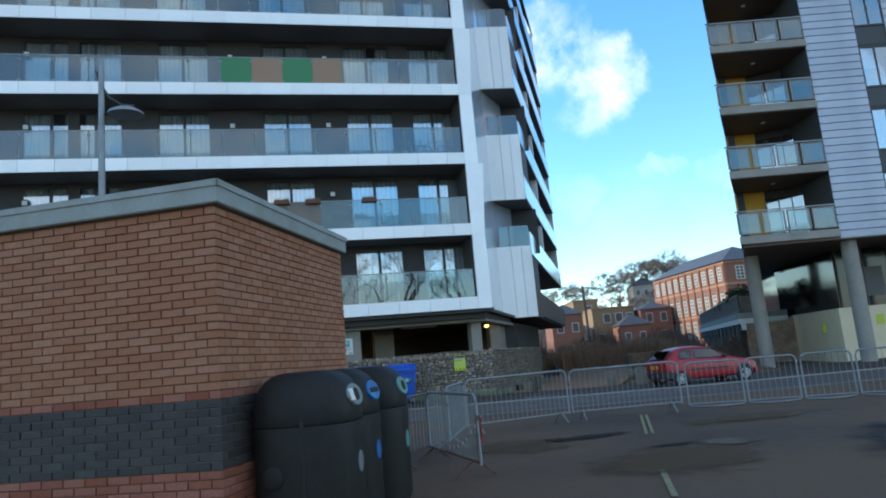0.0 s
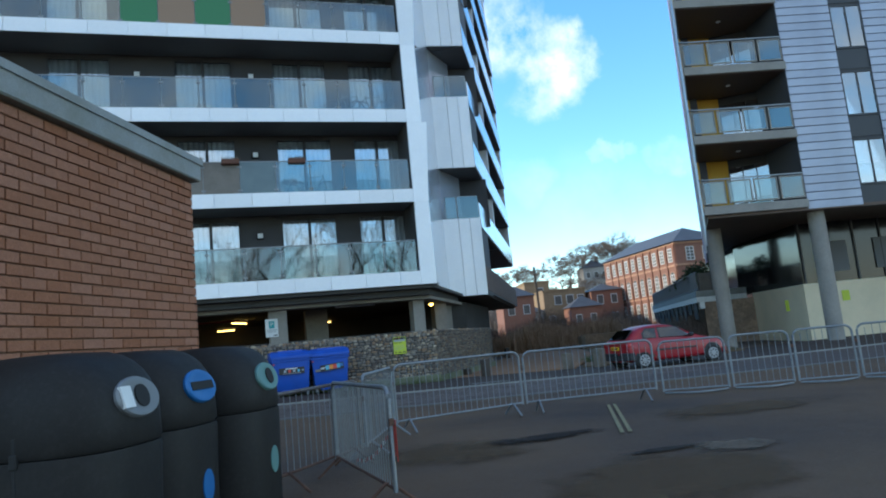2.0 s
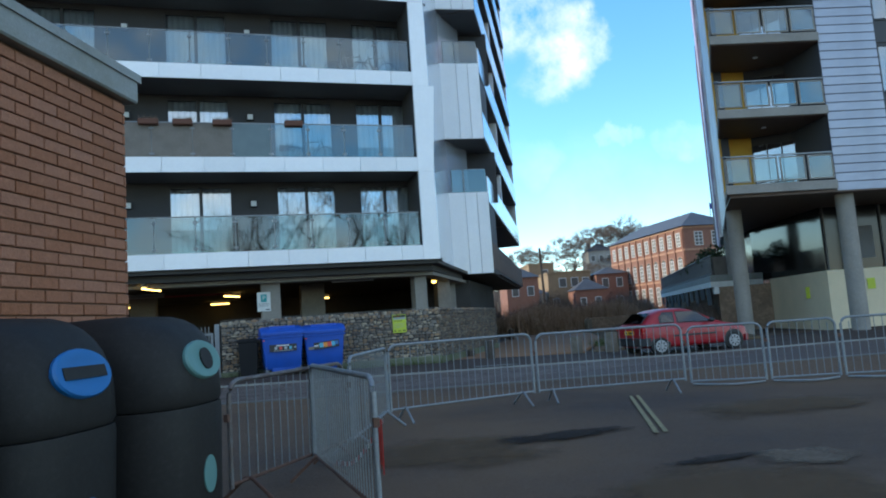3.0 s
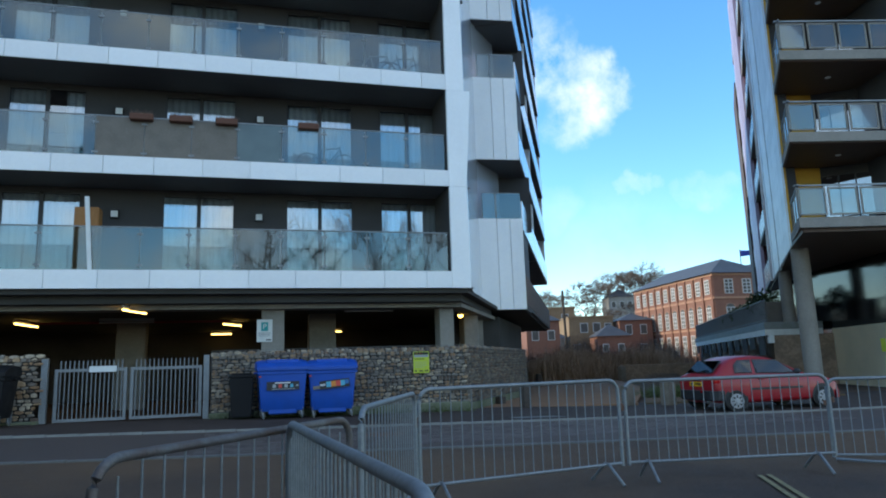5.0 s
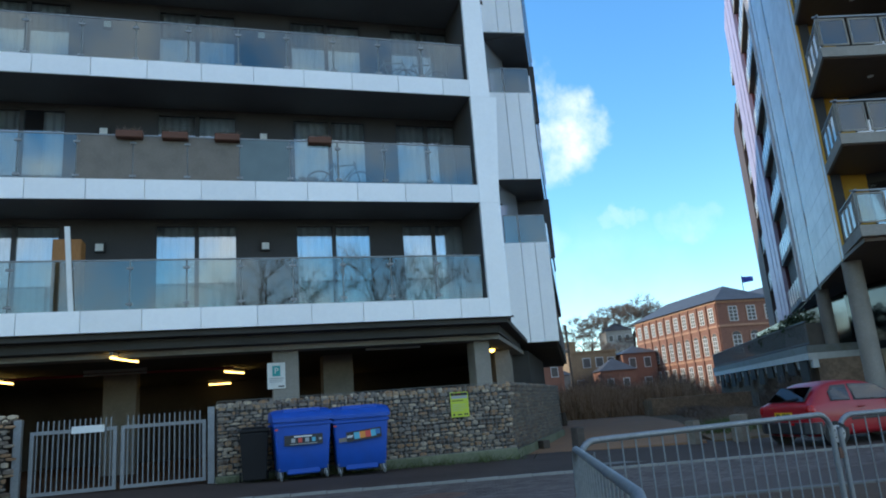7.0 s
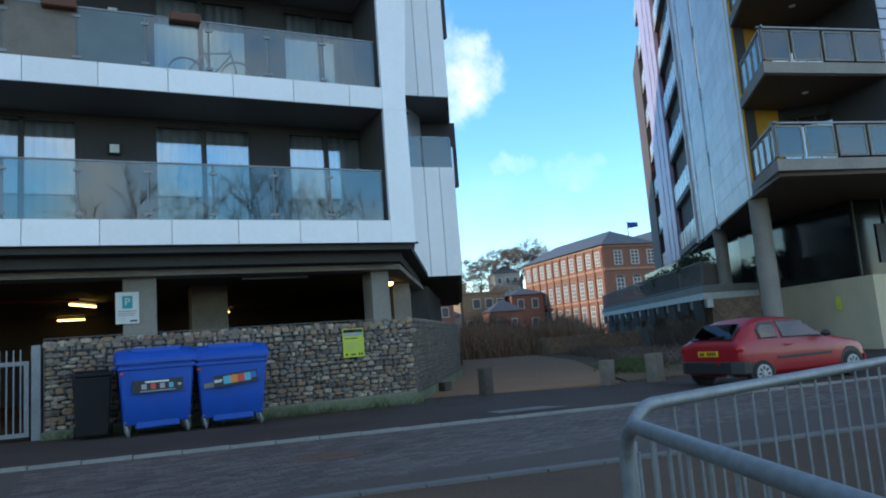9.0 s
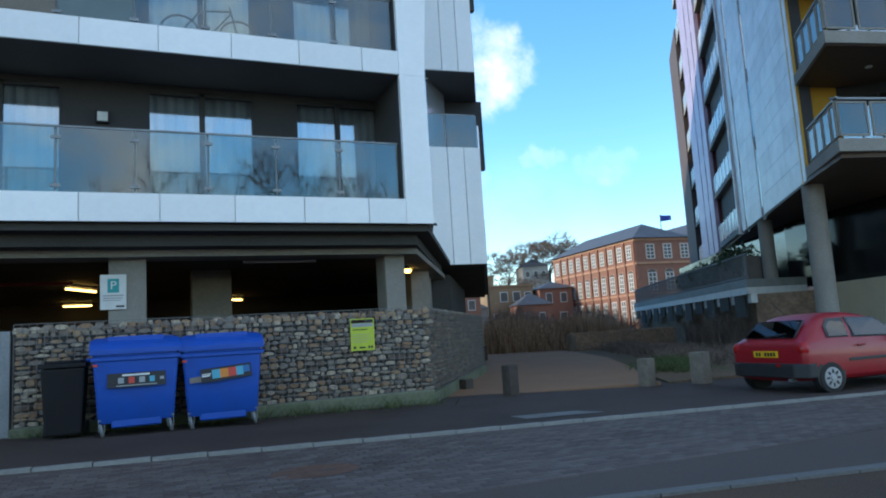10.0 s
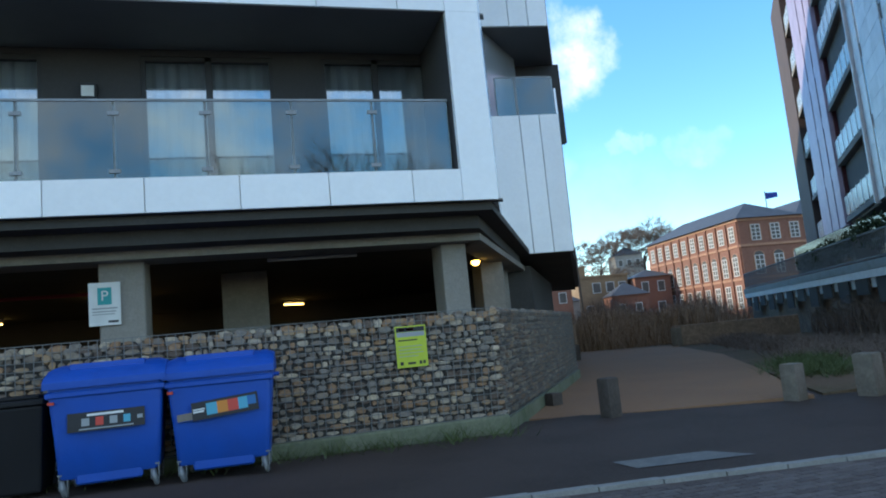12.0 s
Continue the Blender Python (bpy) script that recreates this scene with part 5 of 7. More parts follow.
# ---- bottle banks ----
def bottle_bank(c, port_mat, label, kind, disc):
    ux, uy = Vector((0.911, -0.413, 0)).normalized(), Vector((0.413, 0.911, 0)).normalized()
    m = Matrix(((ux.x, uy.x, 0, c[0]), (ux.y, uy.y, 0, c[1]), (0, 0, 1, 0), (0, 0, 0, 1)))
    b = thing("bottle_bank", label, "recycling bank", m, group="bottle banks")
    W, D, H = 0.98, 0.80, 1.52

    def ring(bmx, z, kx, ky, p=3.2, n=28):
        out = []
        for i in range(n):
            a = 6.28318 * i / n
            cx, sy = math.cos(a), math.sin(a)
            k = (abs(cx) ** p + abs(sy) ** p) ** (-1 / p)
            out.append(bmx.verts.new((W / 2 * kx * k * cx, D / 2 * ky * k * sy, z)))
        return out

    def skin(name, secs, mat):
        bmx = bmesh.new()
        rs = [ring(bmx, *s) for s in secs]
        for a, c2 in zip(rs, rs[1:]):
            for i in range(len(a)):
                j = (i + 1) % len(a)
                bmx.faces.new((a[i], a[j], c2[j], c2[i]))
        bmx.faces.new(rs[0][::-1])
        bmx.faces.new(rs[-1])
        return part(name, bmx, mat, b, smooth=True)

    skin("body", [(0.0, 0.93, 0.93), (0.06, 0.97, 0.97), (0.7, 0.985, 0.985), (1.0, 1.0, 1.0), (1.03, 0.99, 0.99)], M["bank"])
    dome = [(1.035, 0.975, 0.975), (1.06, 1.0, 1.0), (1.15, 0.99, 0.995)]
    for i in range(1, 9):
        a = radians(90 * i / 8)
        dome.append((1.15 + (H - 1.15) * math.sin(a), 0.99 * (0.30 + 0.70 * math.cos(a) ** 0.8) if i < 8 else 0.28, 0.995 * (0.42 + 0.58 * max(math.cos(a), 0) ** 0.8) if i < 8 else 0.38))
    skin("hood", dome, M["bank"])
    # raised seams on the sides
    for s in (-1, 1):
        bm = bmesh.new()
        box(bm, (0.085, s * D / 2 * 0.985 - 0.008, 0.06), (0.105, s * D / 2 * 0.985 + 0.008, 1.14))
        part("seam", bm, M["rubber"], b, bevel=0.004)
        bm = bmesh.new()
        box(bm, (0.075, s * D / 2 * 0.985 - 0.016, 1.0), (0.115, s * D / 2 * 0.985 + 0.016, 1.07))
        part("clasp", bm, M["rubber"], b, bevel=0.006)
        bm = bmesh.new()
        lathe(bm, [(0.1, -0.02), (0.1, 0.006), (0.085, 0.014), (0.03, 0.018)], n=20, m=Matrix.Translation((-0.2, s * D / 2 * 0.985, 0.6)) @ Matrix.Rotation(radians(90 * s), 4, "X") @ Matrix.Rotation(radians(180), 4, "X"))
        part("boss", bm, M["bank"], b, "round moulded boss", smooth=True)
    # deposit opening, on the side that faces the yard
    pm = Matrix.Translation((W / 2 * 0.965, 0, 1.27)) @ Matrix.Rotation(radians(-16), 4, "Y")
    bm = bmesh.new()
    lathe(bm, [(0.02, -0.2), (0.175, -0.2), (0.185, 0.0), (0.175, 0.018), (0.15, 0.022), (0.12, 0.012), (0.02, 0.008)], n=24, m=pm @ Matrix.Rotation(radians(90), 4, "Y") @ Matrix.Diagonal((0.58, 1.0, 0.5, 1)))
    port = part("deposit_port", bm, port_mat, b, "moulded oval deposit opening", smooth=True)
    bm = bmesh.new()
    if kind == "slot":
        box(bm, (-0.02, -0.135, -0.026), (0.014, 0.135, 0.026), pm)
    else:
        lathe(bm, [(0.06, -0.02), (0.06, 0.014)], n=20, m=pm @ Matrix.Rotation(radians(90), 4, "Y") @ Matrix.Translation((0, 0.02, 0)))
    part("opening", bm, M["rubber"], port)
    if kind == "label":
        bm = bmesh.new()
        box(bm, (0.0, -0.16, -0.055), (0.02, -0.075, 0.055), pm)
        part("notice", bm, M["white"], port)
    bm = bmesh.new()
    lathe(bm, [(0.085, 0.0), (0.085, 0.012)], n=20, m=Matrix.Translation((W / 2 * 0.972, 0.02, 0.66)) @ Matrix.Rotation(radians(90), 4, "Y") @ Matrix.Diagonal((1.15, 0.8, 1, 1)))
    part("disc", bm, disc, b, "coloured oval sticker")
    return b


bottle_bank((-0.482, 7.668), M["grey_port"], "dark grey domed bottle bank with a silver opening", "label", M["grey_port"])
bottle_bank((-0.217, 8.441), M["blue_port"], "dark grey domed bottle bank with a blue slot", "slot", M["blue_port"])
bottle_bank((0.219, 9.21), M["green_port"], "dark grey domed bottle bank with an aqua opening", "hole", M["green_port"])

# ---- second apartment building: zinc cladding, corner balconies on columns ----
F0, R0 = Vector((18.24, 26.09, 0)), Vector((22.45, 25.13, 0))
BD = Vector((0.6115, 0.791, 0)).normalized()
C0 = F0 + BD * 3.4
BN = Vector((-BD.y, BD.x, 0))
BP, BZ, BF = 2.88, 5.22, 8
FD = (R0 - F0).normalized()
FN = Vector((-FD.y, FD.x, 0))
# front wall frame: x along the front from the balcony edge, y inwards
FM = Matrix(((FD.x, FN.x, 0, R0.x), (FD.y, FN.y, 0, R0.y), (0, 0, 1, 0), (0, 0, 0, 1)))
Q1, Q2 = C0 + Vector((1.45, -0.19, 0)), R0 + FN * 2.5
G1, G2, G3 = R0 + FN * 0.16, R0 + FD * 23 + FN * 0.16, R0 + FD * 23 + FN * 32
tower = thing("apartment_tower", "tall apartment building clad in grey zinc with corner balconies", "apartment building")
BT = BZ + BP * BF
E1 = C0 + BD * 31
# core behind the corner recess
bm = bmesh.new()
inner = [tuple(v.xy) for v in (Q1, Q2, G1, G2, G3, E1 + Vector((0.4, 0, 0)), C0 + Vector((0.4, 0.25, 0)))]
prism(bm, inner, BZ + 0.36, BT)
part("wall", bm, M["darkwall"], tower)
bm = bmesh.new()
prism(bm, [(Q1.x, Q1.y - 0.05), (Q1.x + 0.05, Q1.y + 0.05), (C0.x + 0.42, C0.y + 0.3), (C0.x + 0.02, C0.y)], BZ, BT)
prism(bm, [(C0.x, C0.y - 0.05), (C0.x + 0.16, C0.y - 0.05), (C0.x + 0.5, C0.y + 0.35), (C0.x + 0.3, C0.y + 0.4)], BZ, BT)
part("recess_wall", bm, M["mustard"], tower, "mustard yellow rendered recess wall")
bm = bmesh.new()
prism(bm, [tuple(v.xy) for v in (C0, F0 + FN * 0.2 + FD * 0.2, R0 + FN * 0.1, G2, G3, E1 + Vector((0.3, 0, 0)))], BZ - 0.02, BZ + 0.1)
part("underside", bm, M["wood_soffit"], tower, "brown boarded underside")


def local(p, d):
    n = Vector((-d.y, d.x, 0))
    return Matrix(((d.x, n.x, 0, p.x), (d.y, n.y, 0, p.y), (0, 0, 1, 0), (0, 0, 0, 1)))


# ribbed front cladding, plank by plank, with two dark window strips
row = 0.34
WX = [(2.3, 3.7), (7.0, 8.4), (11.4, 12.8)]
meshes = {}
nrow = int((BT - BZ) / row)
for i in range(nrow):
    z = BZ + 0.02 + i * row
    segs, a = [], 0.0
    for w0, w1 in WX:
        segs.append((a, w0))
        a = w1
    segs.append((a, 16.8))
    for s0, s1 in segs:
        if s0 > 10:
            continue
        key = round(s1 - s0, 3)
        if key not in meshes:
            bm = bmesh.new()
            q = [(0.0, 0.0), (-0.035, 0.02), (-0.035, row - 0.03), (0.0, row - 0.008)]
            lo = [bm.verts.new((0, y, zz)) for y, zz in q]
            hi = [bm.verts.new((key, y, zz)) for y, zz in q]
            for j in range(3):
                bm.faces.new((lo[j], hi[j], hi[j + 1], lo[j + 1]))
            meshes[key] = mesh_of("cladding_plank", bm, M["panel_rib"])
        shared("cladding_plank", meshes[key], tower, FM @ Matrix.Translation((s0, 0.13, z)))
for k in range(BF):
    z = BZ + 0.36 + k * BP
    for w0, w1 in WX[:2]:
        win = new("window")
        win.parent = tower
        win.matrix_local = FM
        bm = bmesh.new()
        mid = w0 + (w1 - w0) * 0.5
        for a, b in ((w0, w0 + 0.07), (mid - 0.03, mid + 0.03), (w1 - 0.07, w1)):
            box(bm, (a, 0.10, z + 0.55), (b, 0.20, z + 2.3))
        box(bm, (w0, 0.10, z + 2.301), (w1, 0.20, z + 2.38))
        box(bm, (w0, 0.10, z + 0.47), (w1, 0.20, z + 0.549))
        part("window_frame", bm, M["frame_dark"], win)
        for a, b in ((w0 + 0.07, mid - 0.03), (mid + 0.03, w1 - 0.07)):
            bm = bmesh.new()
            box(bm, (a, 0.128, z + 0.55), (b, 0.14, z + 2.3))
            part("pane", bm, M["g_win"], win)
            bm = bmesh.new()
            box(bm, (a, 0.145, z + 1.35 if (k + int(w0)) % 3 else z + 0.55), (b, 0.155, z + 2.3))
            part("blind", bm, M["curtain"], win)
        bm = bmesh.new()
        box(bm, (w0, 0.14, z - 0.4), (w1, 0.19, z + 0.469))
        part("spandrel", bm, M["frame_dark"], win)
# corner balconies
for k in range(BF):
    z = BZ + 0.1 + k * BP
    bal = thing("corner_balcony", "corner balcony with framed glass panels on a pale slab", "balcony")
    del bal["category"]
    bal.parent = tower
    bm = bmesh.new()
    prism(bm, [tuple(v.xy) for v in (C0, F0, R0, Q2, Q1)], z, z + 0.34)
    part("slab", bm, M["concrete"], bal, "pale concrete slab edge", bevel=0.012)
    if k:
        bm = bmesh.new()
        prism(bm, [tuple(v.xy) for v in (C0 + FD * 0.08, F0 + FD * 0.1 + FN * 0.1, R0 - FD * 0.03 + FN * 0.1, Q2 - FD * 0.03, Q1 - FN * 0.08)], z - 0.03, z - 0.002)
        part("soffit", bm, M["wood_soffit"], bal, "brown boarded balcony soffit")
    for p, q, n in ((C0 + (F0 - C0) * 0.1, F0, 4), (F0, R0, 4)):
        d = (q - p).normalized()
        m = local(p, d)
        w = (q - p).length / n
        zt = z + 0.34
        bm = bmesh.new()
        box(bm, (0, 0.06, zt + 1.05), (w * n, 0.12, zt + 1.10))
        part("handrail", bm, M["steel"], bal).matrix_local = m
        for i in range(n):
            bm = bmesh.new()
            x0, x1 = w * i + 0.05, w * (i + 1) - 0.05
            for a, b, z0, z1 in ((x0, x0 + 0.05, 0.08, 1.0), (x1 - 0.05, x1, 0.08, 1.0), (x0 + 0.05, x1 - 0.05, 0.95, 1.0), (x0 + 0.05, x1 - 0.05, 0.08, 0.13)):
                box(bm, (a, 0.07, zt + z0), (b, 0.11, zt + z1))
            fr = part("panel_frame", bm, M["concrete"], bal)
            fr.matrix_local = m
            bm = bmesh.new()
            box(bm, (x0 + 0.051, 0.085, zt + 0.131), (x1 - 0.051, 0.095, zt + 0.949))
            gp = part("glass_panel", bm, M["g_bal"], bal)
            gp.matrix_local = m
            gp.visible_shadow = False
    # recessed window wall of the flat
    dirw = (Q2 - Q1).normalized()
    m = local(Q1 - FN * 0.05, dirw)
    for i in range(3):
        bm = bmesh.new()
        box(bm, (0.05 + 0.55 * i, -0.02, z + 0.3), (0.57 + 0.55 * i, 0.0, z + 2.5))
        part("recess_pane", bm, M["g_win"], bal).matrix_local = m
        bm = bmesh.new()
        box(bm, (0.0 + 0.55 * i, -0.05, z + 0.3), (0.05 + 0.55 * i, 0.03, z + 2.5))
        part("recess_mullion", bm, M["frame_dark"], bal).matrix_local = m
    bm = bmesh.new()
    lathe(bm, [(0.09, z + BP - 0.08), (0.1, z + BP - 0.05), (0.06, z + BP - 0.035)], centre=(21.0, 26.9), n=12)
    part("ceiling_light", bm, M["white"], bal)
# long side: zinc panels with slit windows, then a darker stepped bay with balconies
sm = Matrix(((BD.x, BD.y, 0, C0.x), (BD.y, -BD.x, 0, C0.y), (0, 0, 1, 0), (0, 0, 0, 1)))
for i in range(int((BT - BZ) / 0.72)):
    z = BZ + 0.05 + i * 0.72
    for a, b in ((0.05, 2.4), (2.4, 4.6), (4.6, 6.85), (7.35, 9.1), (9.1, 10.8), (11.2, 12.4)):
        bm = bmesh.new()
        box(bm, (a, 0.0, z), (b - 0.01, 0.06, z + 0.708))
        part("zinc_panel", bm, M["panel"], tower).matrix_local = sm
for k in range(BF):
    z = BZ + 0.1 + k * BP
    for a, b in ((6.85, 7.35), (10.8, 11.2)):
        bm = bmesh.new()
        box(bm, (a, 0.02, z + 0.3), (b, 0.05, z + 2.6), sm)
        part("slit_window", bm, M["g_car"], tower)
        bm = bmesh.new()
        box(bm, (a, 0.06, z - 0.2), (b, 0.09, z + 2.7), sm)
        part("slit_backing", bm, M["frame_dark"], tower)
bm = bmesh.new()
box(bm, (0, 0.091, BZ), (12.45, 0.4, BT), sm)
box(bm, (12.4, 1.6, BZ), (32.2, 2.0, BT), sm)
box(bm, (32.2, 1.6, BZ), (38.8, 2.0, 23.8), sm)
part("side_wall", bm, M["darkwall"], tower)
for k in range(BF):
    z = BZ + 0.1 + k * BP
    for s0, s1, mt in ((12.6, 20.2, "alu"), (28.6, 32.2, "alu")):
        bm = bmesh.new()
        box(bm, (s0, -0.05, z), (s1, 1.6, z + 0.26), sm)
        part("side_slab", bm, M["concrete"], tower)
        for i in range(6):
            w = (s1 - s0) / 6
            bm = bmesh.new()
            box(bm, (s0 + w * i + 0.12, -0.03, z + 0.32), (s0 + w * (i + 1) - 0.12, -0.01, z + 1.25), sm)
            part("side_balustrade", bm, M["g_frost"], tower)
            bm = bmesh.new()
            box(bm, (s0 + w * i - 0.03, -0.04, z + 0.26), (s0 + w * i + 0.05, 0.0, z + 1.3), sm)
            part("side_post", bm, M["alu"], tower)
bm = bmesh.new()
box(bm, (12.62, 1.5, BZ), (28.5, 1.59, BT), sm)
box(bm, (20.1, 0.1, BZ), (20.3, 1.49, BT), sm)
part("bay_wall", bm, M["oxblood"], tower, "dark red rendered wall behind the side balconies")
for s0, s1, mt, zt in ((12.4, 12.6, "panel", BT + 0.6), (20.3, 22.1, "panel_mauve", BT + 0.6), (22.5, 24.7, "panel_mauve", BT + 0.6), (25.1, 28.6, "panel_mauve", BT + 0.6), (32.2, 38.8, "brown_clad", 23.9)):
    bm = bmesh.new()
    box(bm, (s0, -0.12, BZ - 0.02), (s1, 1.49, zt), sm)
    part("side_pier", bm, M[mt], tower)
for s0, s1 in ((22.1, 22.5), (24.7, 25.1)):
    for k in range(BF):
        z = BZ + 0.1 + k * BP
        bm = bmesh.new()
        box(bm, (s0, 0.02, z + 0.3), (s1, 0.05, z + 2.6), sm)
        part("slit_window", bm, M["g_car"], tower)
        bm = bmesh.new()
        box(bm, (s0, -0.1, z + 2.601), (s1, 0.05, z + BP + 0.299), sm)
        part("slit_spandrel", bm, M["panel_mauve"], tower)
bm = bmesh.new()
prism(bm, [tuple(v.xy) for v in (C0, F0 + FD * 0.3 + FN * 0.3, R0 + FN * 0.1, G2, G3, C0 + BD * 30)], BT, BT + 0.35)
part("roof", bm, M["concrete_dark"], tower)
# columns and the ground floor
for (xb, yb), (xt, yt), r in (((20.98, 29.16), (20.98, 29.16), 0.31), ((23.3, 25.75), (23.3, 25.75), 0.32), ((25.6, 35.2), (25.6, 35.2), 0.28), ((28.0, 25.0), (28.0, 25.0), 0.34)):
    bm = bmesh.new()
    sweep(bm, [(xb, yb, -0.05), (xt, yt, BZ)], r, 20)
    part("column", bm, M["concrete"], tower, "round raw concrete column", smooth=True)
bm = bmesh.new()
prism(bm, [(23.81, 27.5), (45, 23.2), (45, 27.2), (26.6, 33.4), (26.3, 33.5)], -0.25, 2.39)
part("cream_wall", bm, M["cream"], tower, "cream rendered plinth wall")
bm = bmesh.new()
prism(bm, [(25.2, 28.9), (45, 25.0), (50, 58), (39.5, 56), (27.6, 36)], 2.39, BZ)
part("podium_glazing", bm, M["dark_glazing"], tower, "dark ground floor glazing")
for i in range(10):
    bm = bmesh.new()
    x = 25.3 + i * 1.3
    yf = 28.9 - (x - 25.2) * 0.197
    box(bm, (x - 0.045, yf - 0.06, 2.391), (x + 0.045, yf + 0.03, BZ - 0.02))
    part("podium_mullion", bm, M["frame_dark"], tower)
for i in range(3):
    bm = bmesh.new()
    x = 26.2 + i * 2.6
    box(bm, (x, 0, 2.9), (x + 1.3, 0.03, 4.3), Matrix.Translation((0, 28.9 - (x - 25.2) * 0.197 - 0.06, 0)) @ Matrix.Translation((x, 0, 0)) @ Matrix.Rotation(radians(-11.1), 4, "Z") @ Matrix.Translation((-x, 0, 0)))
    part("podium_pane", bm, M["soffit"], tower)
bm = bmesh.new()
box(bm, (-0.17, -0.015, -0.22), (0.17, 0.0, 0.22))
nb = single("lime_notice", bm, M["sign_green"], "lime green notice on the cream wall", "sign")
nb.matrix_world = Matrix.Translation((25.6, 27.12, 1.75)) @ Matrix.Rotation(radians(-11.5), 4, "Z")
bm = bmesh.new()
box(bm, (-0.12, -0.015, -0.25), (0.12, 0.0, 0.25))
nb = single("lime_notice", bm, M["sign_green"], "small yellow green notice on the shaded cream wall", "sign")
nb.matrix_world = Matrix.Translation((24.53, 29.3, 1.55)) @ Matrix.Rotation(radians(-67), 4, "Z")

# ---- raised terrace beside the path ----
terrace = thing("raised_terrace", "raised terrace with a dark railing over a flint wall", "terrace")
TA, TB, TC = Vector((35.98, 57.33, 0)), Vector((29.9, 46.05, 0)), Vector((23.9, 34.9, 0))
bm = bmesh.new()
prism(bm, [tuple(v.xy) for v in (TB + Vector((0.5, 0, 0)), TA + Vector((0.5, 0, 0)), TA + Vector((6, 0, 0)), TB + Vector((4, -2, 0)), TC + Vector((2.0, -0.3, 0)), TC + Vector((0.6, 0.2, 0)))][::-1], -0.1, 2.0)
part("flint_wall", bm, M["brown_wall"], terrace, "weathered brown flint wall")
bm = bmesh.new()
prism(bm, [tuple(v.xy) for v in (TB, TA, TA + Vector((7, 0, 0)), TB + Vector((5, -2, 0)), TC + Vector((3.0, -0.3, 0)), TC)][::-1], 2.48, 2.8)
part("slab", bm, M["coping"], terrace, "grey terrace edge", bevel=0.02)
bm = bmesh.new()
prism(bm, [tuple(v.xy) for v in (TB + Vector((0.03, 0, 0)), TA + Vector((0.03, 0, 0)), TA + Vector((7, 0, 0)), TB + Vector((5, -2, 0)), TC + Vector((3.0, -0.27, 0)), TC + Vector((0.03, 0.03, 0)))][::-1], 2.2, 2.479)
part("edge_band", bm, M["white"], terrace, "cream painted band below the terrace edge")
bm = bmesh.new()
prism(bm, [(24.4, 35.0), (26.25, 33.4), (26.6, 33.75), (24.8, 35.35)], -0.1, 2.19)
part("end_wall", bm, M["brown_wall"], terrace, "brown flint return wall")
bm = bmesh.new()
for a, b in ((TA, TB), (TB, TC)):
    d = (b - a).normalized()
    m = local(a, d)
    L = (b - a).length
    n = int(L / 2.1)
    for i in range(n):
        bmx = bmesh.new()
        box(bmx, (L * i / n + 0.25, 0.06, 1.6 - 0.3 * (i % 2)), (L * i / n + 1.5, 0.12, 2.198))
        part("hanging_panel", bmx, M["concrete_dark"], terrace).matrix_local = m
        bmx = bmesh.new()
        box(bmx, (L * i / n + 1.55, 0.16, 1.85), (L * i / n + 2.0, 0.4, 2.199))
        part("corbel", bmx, M["white"], terrace).matrix_local = m
    bmx = bmesh.new()
    box(bmx, (0, 0.1, 3.78), (L, 0.18, 3.84))
    box(bmx, (0, 0.11, 2.88), (L, 0.17, 2.93))
    part("handrail", bmx, M["rail_grey"], terrace).matrix_local = m
    for i in range(int(L / 0.16)):
        bmx = bmesh.new()
        box(bmx, (0.16 * i, 0.13, 2.8), (0.16 * i + 0.035, 0.15, 3.78))
        part("baluster", bmx, M["rail_grey"], terrace).matrix_local = m
bm.free()
for i, (x, y) in enumerate(((24.6, 35.6), (26.2, 38.6))):
    bm = bmesh.new()
    box(bm, (x + 0.15, y, 2.8), (x + 1.5, y + 0.15, 3.8))
    single("terrace_screen", bm, M["beige"], "beige timber screen panel on the terrace", "screen", bevel=0.01)


def leaf_mass(bm, rnd, c, r, n, size):
    for i in range(n):
        d = Vector((rnd.gauss(0, 1), rnd.gauss(0, 1), rnd.gauss(0, 1))).normalized() * rnd.uniform(0.35, 1.0)
        p = Vector((c[0] + d.x * r[0], c[1] + d.y * r[1], c[2] + d.z * r[2]))
        a, b = (Vector((rnd.gauss(0, 1), rnd.gauss(0, 1), rnd.gauss(0, 1))).normalized() * size * rnd.uniform(0.5, 1.3) for _ in range(2))
        bm.faces.new([bm.verts.new(v) for v in (p - a, p + b * 0.5, p + a, p - b * 0.5)])


rnd = random.Random(8)
for i, (x, y, z, r) in enumerate(((25.4, 37.2, 3.9, 0.9), (26.6, 39.2, 3.7, 0.8), (28.0, 42.0, 3.6, 0.8), (29.6, 45.0, 3.5, 0.7))):
    bush = thing("terrace_shrub", "dark evergreen shrub growing over the terrace rail", "shrub")
    bm = bmesh.new()
    leaf_mass(bm, rnd, (x + 0.6, y, z), (r, r, r * 0.8), 700, 0.13)
    part("foliage", bm, M["shrub"], bush)
    bm = bmesh.new()
    sweep(bm, [(x + 0.6, y, 2.8), (x + 0.6, y, z)], 0.04, 6)
    part("stem", bm, M["bark"], bush)


